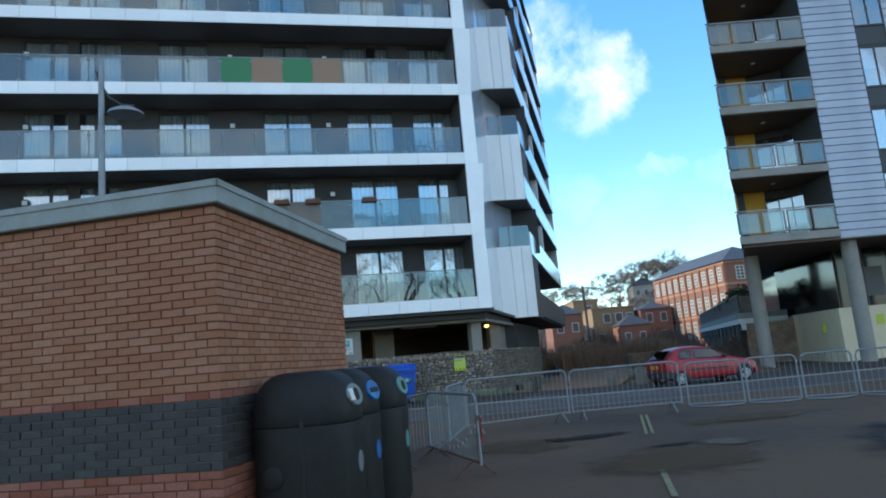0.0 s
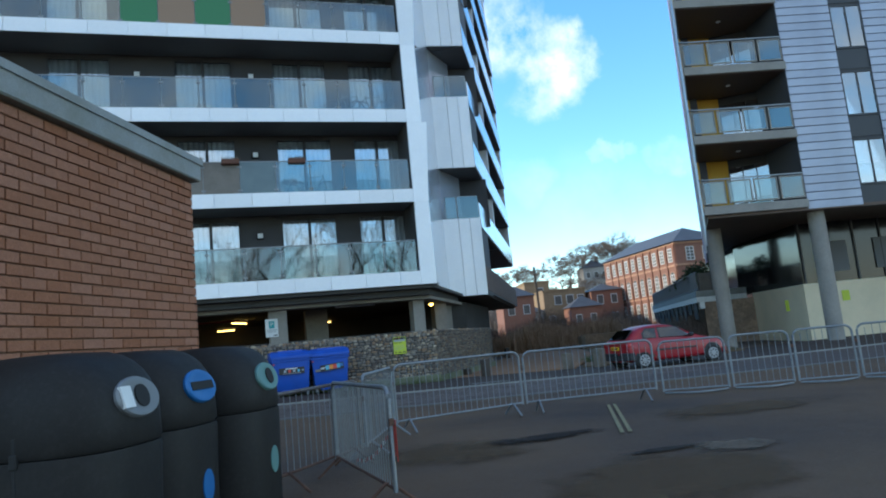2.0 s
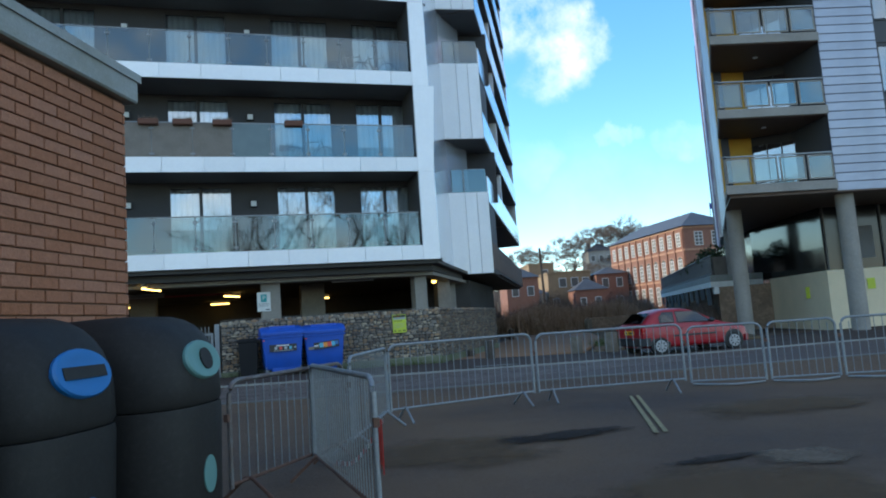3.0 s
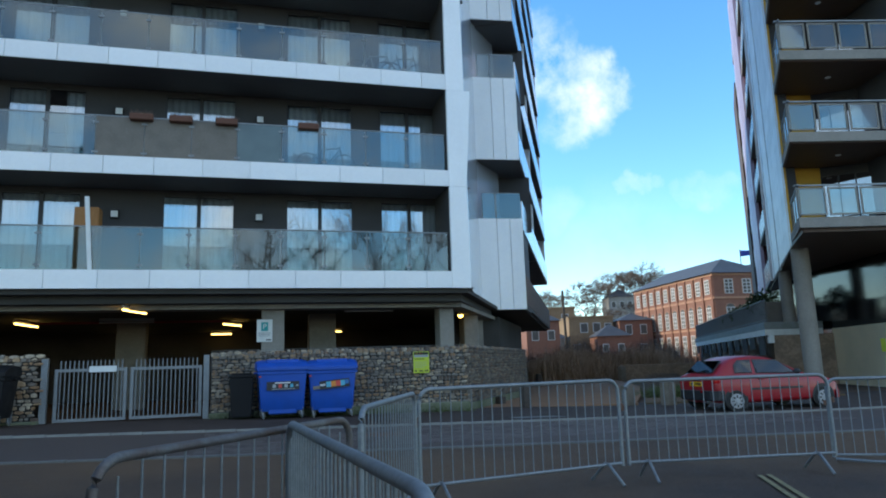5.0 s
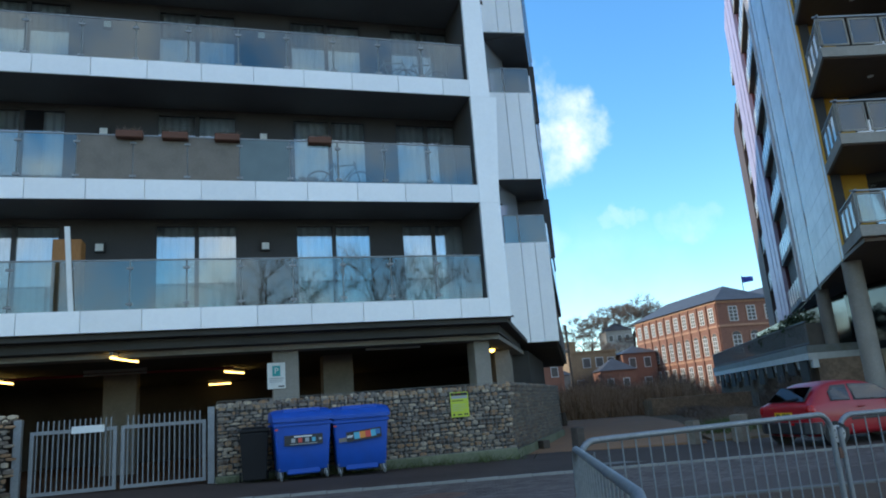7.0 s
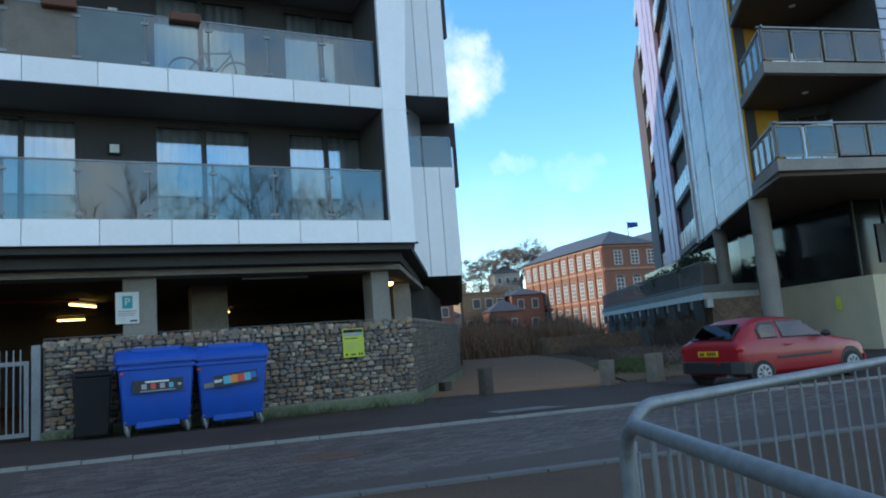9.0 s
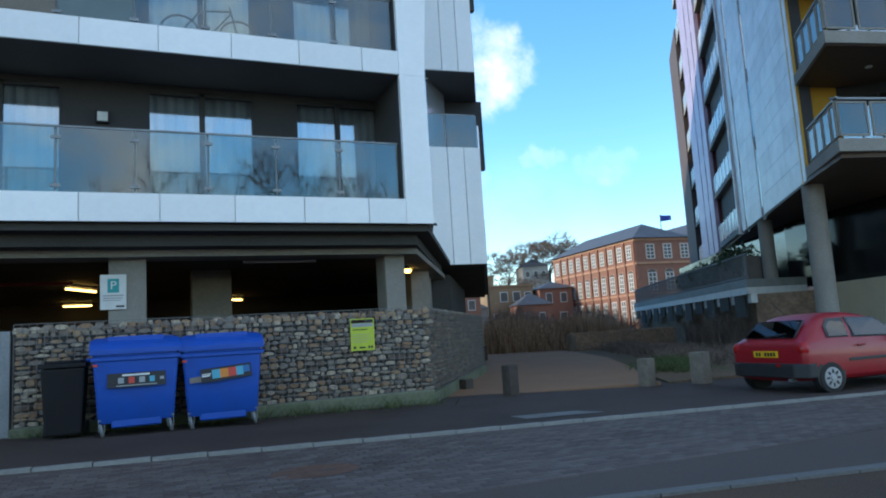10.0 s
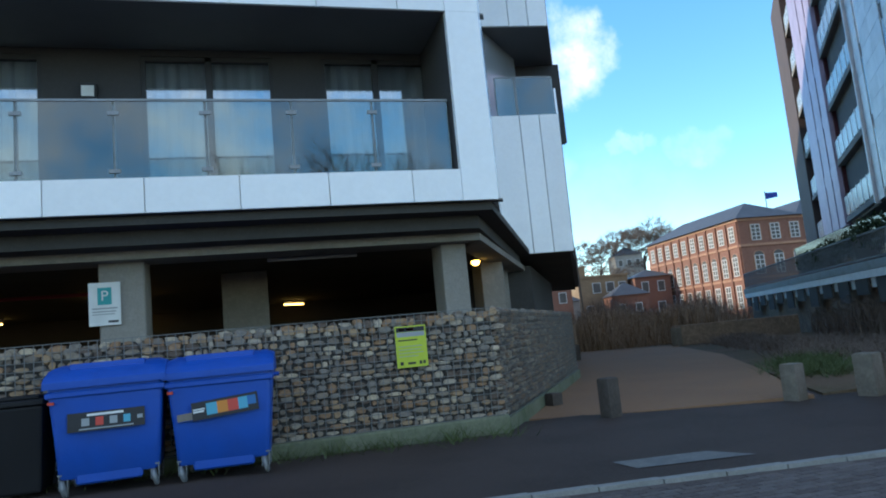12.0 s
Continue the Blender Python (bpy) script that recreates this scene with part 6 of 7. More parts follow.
# ---- old brick mill ----
def sash_window(owner, m, w, h, arch, me_cache={}):
    key = (w, h, arch)
    if key not in me_cache:
        pts = [(-w / 2, 0), (w / 2, 0), (w / 2, h)]
        if arch:
            pts += [(w / 2 * math.cos(a * 0.3927), h + w / 2 * 0.75 * math.sin(a * 0.3927)) for a in range(1, 8)]
        pts.append((-w / 2, h))
        bm = bmesh.new()
        lo = [bm.verts.new((x * 1.22, -0.05, z + (0.0 if z < 0.01 else 0.09))) for x, z in pts]
        hi = [bm.verts.new((x * 1.22, 0.1, z + (0.0 if z < 0.01 else 0.09))) for x, z in pts]
        bm.faces.new(lo)
        for i in range(len(pts)):
            j = (i + 1) % len(pts)
            bm.faces.new((lo[i], hi[i], hi[j], lo[j]))
        surround = mesh_of("surround", bm, M["mill_pale"])
        # flat dark pane stands in for the unlit inside
        bm = bmesh.new()
        lo = [bm.verts.new((x, -0.06, z + 0.04)) for x, z in pts]
        bm.faces.new(lo)
        pane = mesh_of("pane", bm, M["room"])
        bm = bmesh.new()
        for x in (-w / 2 + 0.05, 0, w / 2 - 0.05):
            box(bm, (x - 0.05, -0.09, 0.05), (x + 0.05, -0.065, h))
        for i in range(5):
            z = 0.06 + (h - 0.06) * i / 4
            box(bm, (-w / 2, -0.09, z - 0.045), (w / 2, -0.066, z + 0.045))
        bars = mesh_of("sash", bm, M["sash"])
        me_cache[key] = (surround, pane, bars)
    s, p, b = me_cache[key]
    win = shared("window", s, owner, m)
    shared("pane", p, win, Matrix())
    shared("sash", b, win, Matrix())


mill = thing("brick_mill", "long old red brick mill with arched windows and slate roof", "mill")
MC = Vector((62.7, 90.0, 0))
MD = Vector((0.097, 0.995, 0)).normalized()
MR = Vector((0.995, -0.097, 0)).normalized()
ML, MW, MH = 24.9, 8.4, 12.8


def mill_block(base, length, width, h, name):
    bm = bmesh.new()
    prism(bm, [tuple(v.xy) for v in (base, base + MR * width, base + MR * width + MD * length, base + MD * length)], -0.5, h)
    part("wall", bm, M["mill"], mill)
    bm = bmesh.new()
    o = 0.5
    a, b, c, d = base - MD * o - MR * o, base + MR * (width + o) - MD * o, base + MR * (width + o) + MD * (length + o), base + MD * (length + o) - MR * o
    hz = 2.6
    r0, r1 = base + MR * width / 2 + MD * width / 2, base + MR * width / 2 + MD * (length - width / 2)
    va = [bm.verts.new((v.x, v.y, h)) for v in (a, b, c, d)]
    vr = [bm.verts.new((v.x, v.y, h + hz)) for v in (r0, r1)]
    for f in ((va[0], va[1], vr[0]), (va[1], va[2], vr[1], vr[0]), (va[2], va[3], vr[1]), (va[3], va[0], vr[0], vr[1]), (va[3], va[2], va[1], va[0])):
        bm.faces.new(f)
    part("roof", bm, M["slate"], mill, "grey slate hipped roof")
    bm = bmesh.new()
    for z in (5.05, 9.2, h - 0.35):
        prism(bm, [tuple(v.xy) for v in (base - MD * 0.12 - MR * 0.12, base + MR * width - MD * 0.12, base + MR * width + MD * 0.1, base + MD * 0.1 + MR * 0.1, base + MD * length + MR * 0.1, base + MD * length - MR * 0.12)], z, z + 0.3)
    part("string_course", bm, M["mill_pale"], mill)
    nb = int(length / 2.42)
    for i in range(nb):
        s = 1.5 + i * 2.42
        o = base + MD * s - MR * 0.02
        m0 = Matrix(((-MD.x, MR.x, 0, o.x), (-MD.y, MR.y, 0, o.y), (0, 0, 1, 0), (0, 0, 0, 1)))
        for z, hh, arch in ((1.5, 2.9, False), (5.6, 2.4, True), (9.9, 2.0, False)):
            sash_window(mill, m0 @ Matrix.Translation((0, 0, z)), 1.15, hh, arch)
        bm = bmesh.new()
        box(bm, (1.06, -0.16, 0), (1.36, 0.0, h - 0.36), m0)
        part("pilaster", bm, M["mill"], mill)
    for i in range(3 if name == "main" else 2):
        o = base + MR * ((2.3 if name == "main" else 1.6) + i * 2.75) - MD * 0.02
        m0 = Matrix(((MR.x, MD.x, 0, o.x), (MR.y, MD.y, 0, o.y), (0, 0, 1, 0), (0, 0, 0, 1)))
        for z, hh, arch in ((1.5, 2.9, False), (5.6, 2.4, True), (9.9, 2.0, False)):
            sash_window(mill, m0 @ Matrix.Translation((0, 0, z)), 1.3, hh, arch)


mill_block(MC, ML, MW, MH, "main")
mill_block(MC + MR * 8.42 + MD * 0.02, 24.0, 8.4, MH, "rear")


flag = thing("roof_flag", "blue flag flying from a short pole on the mill roof", "flag")
fb = MC + MR * 6.6 + MD * 3.0
bm = bmesh.new()
sweep(bm, [(fb.x, fb.y, 13.6), (fb.x, fb.y, 16.6)], 0.06, 6)
part("flagpole", bm, M["frame_dark"], flag)
bm = bmesh.new()
rows_ = []
for i in range(9):
    u = i / 8
    off_ = MR * (1.8 * u) + MD * (0.18 * math.sin(6 * u))
    rows_.append([bm.verts.new((fb.x + off_.x, fb.y + off_.y, 16.5 - 0.1 * u - v)) for v in (0.0, 0.45, 0.95 - 0.3 * u)])
for a, b in zip(rows_, rows_[1:]):
    for i in range(2):
        bm.faces.new((a[i], b[i], b[i + 1], a[i + 1]))
part("cloth", bm, M["flag_blue"], flag, "rippled blue cloth", smooth=True)


def house(name, label, base, w, d, h, roof_h, mat, wins, turn=0.0, flat=False):
    hs = thing(name, label, "house", Matrix.Translation(base) @ Matrix.Rotation(radians(turn), 4, "Z"))
    bm = bmesh.new()
    box(bm, (-w / 2, 0, -1.0), (w / 2, d, h))
    part("wall", bm, M[mat], hs)
    bm = bmesh.new()
    if flat:
        box(bm, (-w / 2 - 0.15, -0.15, h), (w / 2 + 0.15, d + 0.15, h + 0.3))
        part("parapet", bm, M[mat], hs)
    else:
        va = [bm.verts.new(v) for v in ((-w / 2 - 0.3, -0.3, h), (w / 2 + 0.3, -0.3, h), (w / 2 + 0.3, d + 0.3, h), (-w / 2 - 0.3, d + 0.3, h))]
        k = min(w, d) / 2
        r0, r1 = ((-w / 2 + k, d / 2), (w / 2 - k, d / 2)) if w > d else ((0, k), (0, d - k))
        vr = [bm.verts.new((*r, h + roof_h)) for r in (r0, r1)] if r0 != r1 else [bm.verts.new((*r0, h + roof_h))] * 2
        if w > d:
            fs = ((va[0], va[1], vr[1], vr[0]), (va[1], va[2], vr[1]), (va[2], va[3], vr[0], vr[1]), (va[3], va[0], vr[0]))
        else:
            fs = ((va[0], va[1], vr[0]), (va[1], va[2], vr[1], vr[0]), (va[2], va[3], vr[1]), (va[3], va[0], vr[0], vr[1]))
        for f in fs:
            bm.faces.new(list(dict.fromkeys(f)))
        bm.faces.new(va[::-1])
        part("roof", bm, M["slate"], hs)
    for x, z, ww, hh in wins:
        bm = bmesh.new()
        box(bm, (x - ww / 2 - 0.1, -0.06, z - 0.1), (x + ww / 2 + 0.1, 0.0, z + hh + 0.1))
        wn = part("window", bm, M["sash"], hs)
        # dark sheet gives the look of an unlit room
        bm = bmesh.new()
        box(bm, (x - ww / 2, -0.09, z), (x + ww / 2, -0.061, z + hh))
        part("pane", bm, M["room"], wn)
    return hs


house("tan_house", "flat-roofed tan brick house beyond the path", (55.1, 112, 0), 7.4, 8, 8.3, 0, "tan", [(-1.2, 6.0, 1.1, 1.4), (0.9, 6.0, 1.1, 1.4), (2.8, 6.0, 1.0, 1.3), (-2.5, 2.6, 1.0, 1.4), (0.4, 2.6, 1.0, 1.4)], flat=True, turn=-12)
house("tan_house", "taller flat-roofed tan brick house beyond the path", (54.2, 121, 0), 4.6, 8, 10.6, 0, "tan", [(0.5, 8.6, 1.1, 1.0)], flat=True, turn=-12)
house("slate_house", "small brick house with a slate roof", (55.2, 105, 0), 5.2, 5, 5.0, 1.9, "mill", [(-1.3, 2.6, 0.8, 1.1), (1.1, 2.6, 0.8, 1.1)], turn=-14)
house("hipped_house", "square red brick house with a hipped slate roof", (61.3, 108.5, 0), 5.4, 5.4, 7.6, 1.3, "mill", [(-1.2, 5.4, 0.9, 1.4), (1.2, 5.4, 0.9, 1.4), (1.0, 1.8, 1.0, 1.9)], turn=-14)
house("terrace_house", "pale rendered terrace house with a slate roof", (47.5, 112, 0), 6, 7, 5.0, 2.2, "house_pale", [(-1.5, 2.8, 0.9, 1.2), (1.2, 2.8, 0.9, 1.2)], turn=-10)
house("brick_house", "red brick house with a slate roof behind the path", (43.0, 104, 0), 5, 7, 7.4, 1.8, "mill", [(-1.2, 4.6, 0.9, 1.3), (1.2, 4.6, 0.9, 1.3)], turn=-12)
house("terrace_house", "pale rendered house on the wooded hill", (102.5, 184, 11), 7.5, 8, 8.0, 2.6, "house_pale", [(-2.4, 5.0, 1.1, 1.6), (0.0, 5.0, 1.1, 1.6), (2.3, 5.0, 1.1, 1.6)], turn=-15)
for bx in (100.2, 104.6):
    bm = bmesh.new()
    box(bm, (bx, 187.0, 19.4), (bx + 0.9, 188.0, 22.6))
    single("chimney", bm, M["house_pale"], "pale chimney stack on the hillside house", "chimney")

# ---- hill, trees and hedge ----
bm = bmesh.new()
xs = [-150 + 12 * i for i in range(34)]
ys = [118 + 10 * i for i in range(18)]
grid = []
for y in ys:
    grid.append([bm.verts.new((x, y, -0.5 + 15.0 * (1 - math.exp(-max(0, y - 122) / 34.0)) * (0.72 + 0.28 * math.sin(x * 0.035 + 1.0)) + 1.2 * math.sin(x * 0.11) * (y > 135))) for x in xs])
for a, b in zip(grid, grid[1:]):
    for i in range(len(xs) - 1):
        bm.faces.new((a[i], a[i + 1], b[i + 1], b[i]))
single("hill", bm, M["earth"], "brown wooded hillside in the distance", "hill", "structure", smooth=True)


def tree_mesh(seed, height, spread, levels=5):
    """Bare winter tree: tapered trunk and limbs, and a crown of fine twigs."""
    rnd = random.Random(seed)
    wood, twigs = bmesh.new(), bmesh.new()

    def grow(p, d, length, r, level):
        pts, radii = [p], [r]
        for i in range(3):
            d = (d + Vector((rnd.uniform(-1, 1), rnd.uniform(-1, 1), rnd.uniform(-0.3, 0.6))) * 0.16).normalized()
            p = p + d * length / 3
            pts.append(p)
            radii.append(r * (1 - 0.14 * (i + 1)))
        sweep(wood, pts, r, 7 if level < 2 else 4, radii, caps=False)
        if level >= levels:
            for q in pts[1:]:
                for _ in range(5):
                    e = (d + Vector((rnd.uniform(-1, 1), rnd.uniform(-1, 1), rnd.uniform(-0.4, 0.8))) * 0.9).normalized()
                    tip = q + e * length * rnd.uniform(0.5, 1.1)
                    w = Vector((rnd.uniform(-1, 1), rnd.uniform(-1, 1), rnd.uniform(-1, 1))).normalized() * (0.0016 if levels > 3 else 0.0012) * height
                    twigs.faces.new([twigs.verts.new(v) for v in (q - w, q + w, tip)])
            return
        for i in range(3 if level else 5):
            e = Vector((rnd.uniform(-1, 1), rnd.uniform(-1, 1), 0)).normalized()
            nd = (d * rnd.uniform(0.45, 0.8) + e * spread * rnd.uniform(0.5, 0.95) + Vector((0, 0, 0.12))).normalized()
            start = pts[-1] if i == 0 or level else pts[rnd.choice((2, 3))]
            grow(start, nd, length * rnd.uniform(0.62, 0.8), radii[-1] * rnd.uniform(0.5, 0.7), level + 1)

    grow(Vector((0, 0, -0.3)), Vector((0, 0, 1)), height * 0.3, height * 0.021, 0)
    return mesh_of("trunk", wood, M["bark"], True), mesh_of("crown", twigs, M["twig"])


TREES = [tree_mesh(s, h, sp) for s, h, sp in ((1, 10.0, 0.95), (2, 10.0, 0.75), (3, 10.0, 1.05))] + [tree_mesh(s, 10.0, 0.9, 3) for s in (4, 6)]


def tree(x, y, z, h, i, turn, label):
    t = thing("bare_tree", label, "tree", Matrix.Translation((x, y, z)) @ Matrix.Rotation(turn, 4, "Z"), group="bare trees")
    sc = Matrix.Scale(h / 10.0, 4)
    shared("trunk", TREES[i][0], t, sc)
    shared("crown", TREES[i][1], t, sc)
    return t


rnd = random.Random(11)
for x, y, z, h, i in ((107.5, 186, 14.0, 13.6, 0), (109.5, 188, 14.0, 13.6, 2), (105.5, 187, 14.0, 13.0, 1), (112, 187, 14.0, 12.0, 0), (103, 187, 13.5, 11.5, 2), (114, 191, 13.5, 10, 2), (108, 191, 14, 13.4, 1), (117, 186, 13.5, 10, 1), (95, 188, 12, 11.5, 1), (96.5, 189, 12, 11.5, 2), (93.5, 188, 11.5, 10.5, 0), (99, 196, 12, 9, 0), (84, 186, 10, 10, 0), (77, 184, 10, 10, 1), (69, 182, 9, 9, 2), (103, 182, 10, 7, 1), (124, 198, 14, 9, 0), (95, 172, 8, 7, 2), (86, 170, 7.5, 7.5, 1), (130, 200, 14, 9, 1), (61, 178, 8, 9, 0), (52, 176, 8, 10, 2), (77, 168, 7, 7, 0), (67, 166, 6, 7, 1), (88, 196, 12, 9, 1), (80, 200, 12, 9, 2)):
    tree(x, y, z, h * 1.3, i, rnd.uniform(0, 6.28), "bare winter tree on the wooded hillside")
for x, y, h, i in ((9.0, -6.0, 19, 3), (4.5, -8.0, 20, 4), (14.5, -8.0, 19, 3), (1.0, -12.0, 16, 4)):
    tree(x, y, 0, h, i, rnd.uniform(0, 6.28), "bare tree behind the yard, mirrored in the windows")
bm = bmesh.new()
rnd = random.Random(21)
for i in range(5200):
    x = rnd.uniform(30, 140)
    y = rnd.uniform(126, 195)
    z = -0.5 + 15.0 * (1 - math.exp(-max(0, y - 122) / 34.0)) * (0.72 + 0.28 * math.sin(x * 0.035 + 1.0))
    p = Vector((x, y, z - 0.3))
    tip = p + Vector((rnd.uniform(-1.2, 1.2), rnd.uniform(-0.6, 0.6), rnd.uniform(1.0, 4.2)))
    w = Vector((rnd.uniform(0.05, 0.14), 0, 0))
    bm.faces.new([bm.verts.new(v) for v in (p - w, p + w, tip)])
    if i % 3 == 0:
        leaf_mass(bm, rnd, tip, (0.9, 0.9, 0.7), 3, 0.28)
single("hillside_scrub", bm, M["twig"], "tangled brown winter scrub on the hillside", "scrub", "stuff")


def hedge(name, pts, height, n, mat, label, spread=1.1):
    bmx = bmesh.new()
    r2 = random.Random(len(pts) * 7 + int(height * 10))
    for i in range(n):
        k = r2.uniform(0, len(pts) - 1.001)
        a, b = Vector(pts[int(k)]), Vector(pts[int(k) + 1])
        c = a.lerp(b, k - int(k)) + Vector((r2.gauss(0, spread), r2.gauss(0, spread), 0))
        h = height * r2.uniform(0.45, 1.0) * (0.8 + 0.3 * math.sin(c.x * 0.9) * math.sin(c.y * 0.6 + 1))
        tip = c + Vector((r2.gauss(0, 0.25), r2.gauss(0, 0.25), h))
        mid = c.lerp(tip, 0.5) + Vector((r2.gauss(0, 0.08), r2.gauss(0, 0.08), 0))
        w = Vector((r2.uniform(-1, 1), r2.uniform(-1, 1), 0)).normalized() * 0.012 * (1 + height * 0.25)
        vs = [bmx.verts.new(v) for v in (c - w, c + w, mid + w, mid - w, tip)]
        bmx.faces.new((vs[0], vs[1], vs[2], vs[3]))
        bmx.faces.new((vs[3], vs[2], vs[4]))
        for _ in range(3):
            q = c.lerp(tip, r2.uniform(0.3, 1.0))
            e = q + Vector((r2.gauss(0, 0.22), r2.gauss(0, 0.22), r2.uniform(0.05, 0.3)))
            bmx.faces.new([bmx.verts.new(v) for v in (q - w * 0.7, q + w * 0.7, e)])
    return single(name, bmx, mat, label, "shrubs", "stuff")


hedge("winter_hedge", [(18.8, 53.5, 0), (21.5, 51.5, 0), (25, 50.5, 0), (29, 51.5, 0)], 2.5, 10000, M["reed"], "dense brown winter shrubs at the end of the path", 0.9)
hedge("winter_hedge", [(20, 58, 0), (26, 58, 0), (32, 60, 0), (38, 63, 0)], 3.3, 6000, M["twig"], "dark brown winter shrubs behind the path", 1.6)
hedge("planting", [(17.4, 31.4, 0), (19.9, 35.0, 0), (22.4, 40.4, 0), (24.2, 44.0, 0)], 0.45, 3600, M["twig"], "low dark winter planting beside the path", 0.4)
hedge("planting", [(17.5, 28.6, 0), (20.5, 33, 0), (24, 40, 0)], 0.42, 2600, M["twig"], "dry brown stems below the flint wall", 0.7)
hedge("planting", [(14.4, 28.6, 0), (16.0, 30.5, 0), (17.0, 31.6, 0)], 0.16, 1500, M["grass"], "green grass and low plants beside the path", 0.35)
hedge("grass_edge", [(0.4, 26.2, 0.12), (3.5, 26.2, 0.1), (6.9, 26.18, 0.05)], 0.035, 700, M["grass"], "thin grass along the foot of the stone wall", 0.04)
hedge("climber", [(24.6, 35.6, 0), (26.5, 39.0, 0), (29.0, 43.6, 0)], 1.7, 1500, M["twig"], "dry brown climbing stems against the flint wall", 0.35)
bm = bmesh.new()
prism(bm, [(22.95, 46.3), (29.0, 45.0), (29.1, 45.35), (23.0, 46.65)], 0.0, 1.0)
single("wall_low", bm, M["brown_wall"], "low weathered wall at the end of the path", "wall", "structure", bevel=0.03)

# bollards and small stones on the path
for x, y, h, r, lab in ((8.7, 26.62, 0.62, 0.15, "dark weathered timber bollard at the path"), (11.6, 26.1, 0.6, 0.17, "pale weathered stone bollard at the path"), (12.66, 25.7, 0.68, 0.2, "pale weathered stone bollard at the path"), (8.8, 28.95, 0.26, 0.15, "short dark stump beside the gabion wall"), (22.4, 45.4, 0.95, 0.22, "grey bollard beside the path"), (15.9, 42.6, 0.75, 0.15, "dark timber bollard beside the path")):
    bm = bmesh.new()
    b0 = bmesh.ops.create_cube(bm, size=1.0, matrix=Matrix.Translation((0, 0, h / 2 - 0.05)) @ Matrix.Diagonal((r * 1.7, r * 1.5, h + 0.1, 1)))
    bevelled(bm, 0.03, 2)
    ob = single("bollard", bm, M["bark"] if "dark" in lab else M["stone_post"], lab, "bollard", group="bollards", smooth=True)
    ob.matrix_world = Matrix.Translation((x, y, gz(x, y))) @ Matrix.Rotation(0.35, 4, "Z")

# tall pole beyond the hedge, and the lamp post behind the kiosk
bm = bmesh.new()
sweep(bm, [(40.1, 90, 0), (39.9, 90, 10.4)], 0.17, 8)
single("pole", bm, M["bark"], "dark timber pole beyond the shrubs", "pole")
LP = Vector((-4.78, 18.2, 0))
post = thing("street_lamp", "grey street lamp with a curved arm and a hooded lantern", "street lamp", Matrix.Translation(LP))
bm = bmesh.new()
sweep(bm, [(0, 0, 0), (0, 0, 4.5), (0.0, 0, 9.6)], 0.075, 10, [0.1, 0.085, 0.065])
part("post", bm, M["steel"], post, smooth=True)
bm = bmesh.new()
sweep(bm, [(-0.12, 0, 9.3), (-0.02, 0, 8.95), (0.18, 0, 8.6), (0.45, 0, 8.42), (0.75, 0, 8.39)], 0.03, 8)
part("arm", bm, M["frame_dark"], post, smooth=True)
bm = bmesh.new()
lathe(bm, [(0.42, -0.05), (0.40, 0.02), (0.22, 0.12), (0.07, 0.17)], n=18, m=Matrix.Translation((0.55, 0, 8.2)))
part("lantern", bm, M["steel"], post, smooth=True)

# ---- the parked car ----
CM = Matrix.Translation((12.44, 22.5, gz(12.5, 22.5) - 0.0)) @ Matrix.Rotation(radians(-2.2), 4, "Z") @ Matrix.Diagonal((1, 1, 0.94, 1))
car = thing("hatchback_car", "small red three-door hatchback parked beside the road", "car", CM)
CW = 1.62
# sections along the length: x, half width low, half width belt, sill z, belt z, roof half width, roof z
SEC = [(-0.53, 0.66, 0.70, 0.40, 0.78, None, 0.80), (-0.50, 0.74, 0.78, 0.26, 0.90, None, 0.93), (-0.42, 0.79, 0.80, 0.22, 0.94, 0.60, 0.99), (-0.03, 0.81, 0.81, 0.20, 0.95, 0.56, 1.36), (0.45, 0.81, 0.81, 0.19, 0.94, 0.55, 1.43), (1.05, 0.81, 0.81, 0.19, 0.92, 0.54, 1.42), (1.50, 0.81, 0.81, 0.19, 0.90, 0.54, 1.30), (2.10, 0.81, 0.80, 0.20, 0.87, 0.62, 0.93), (2.60, 0.80, 0.76, 0.21, 0.80, None, 0.84), (2.95, 0.74, 0.70, 0.24, 0.70, None, 0.73), (3.12, 0.60, 0.58, 0.32, 0.56, None, 0.58)]
bm = bmesh.new()
rings = []
for x, wl, wb, z0, zb, wr, zr in SEC:
    top = wr if wr else wb * 0.86
    half = [(wl * 0.9, z0), (wl, z0 + 0.09), (wb * 1.015, (z0 + zb) / 2 + 0.04), (wb, zb), (top + (0.02 if wr else 0), zr - (0.06 if wr else 0.01)), (top * 0.82, zr)]
    ring = [(x, -0.0 - y, z) for y, z in half] + [(x, y, z) for y, z in half[::-1]]
    rings.append([bm.verts.new((px, py + CW / 2, pz)) for px, py, pz in ring])
for a, b in zip(rings, rings[1:]):
    for i in range(len(a)):
        j = (i + 1) % len(a)
        bm.faces.new((a[i], a[j], b[j], b[i]))
bm.faces.new(rings[0])
bm.faces.new(rings[-1][::-1])
bmesh.ops.recalc_face_normals(bm, faces=bm.faces)
body = part("body", bm, M["car_red"], car, "glossy red body shell", smooth=True)
sub = body.modifiers.new("round", "SUBSURF")
sub.levels = sub.render_levels = 2


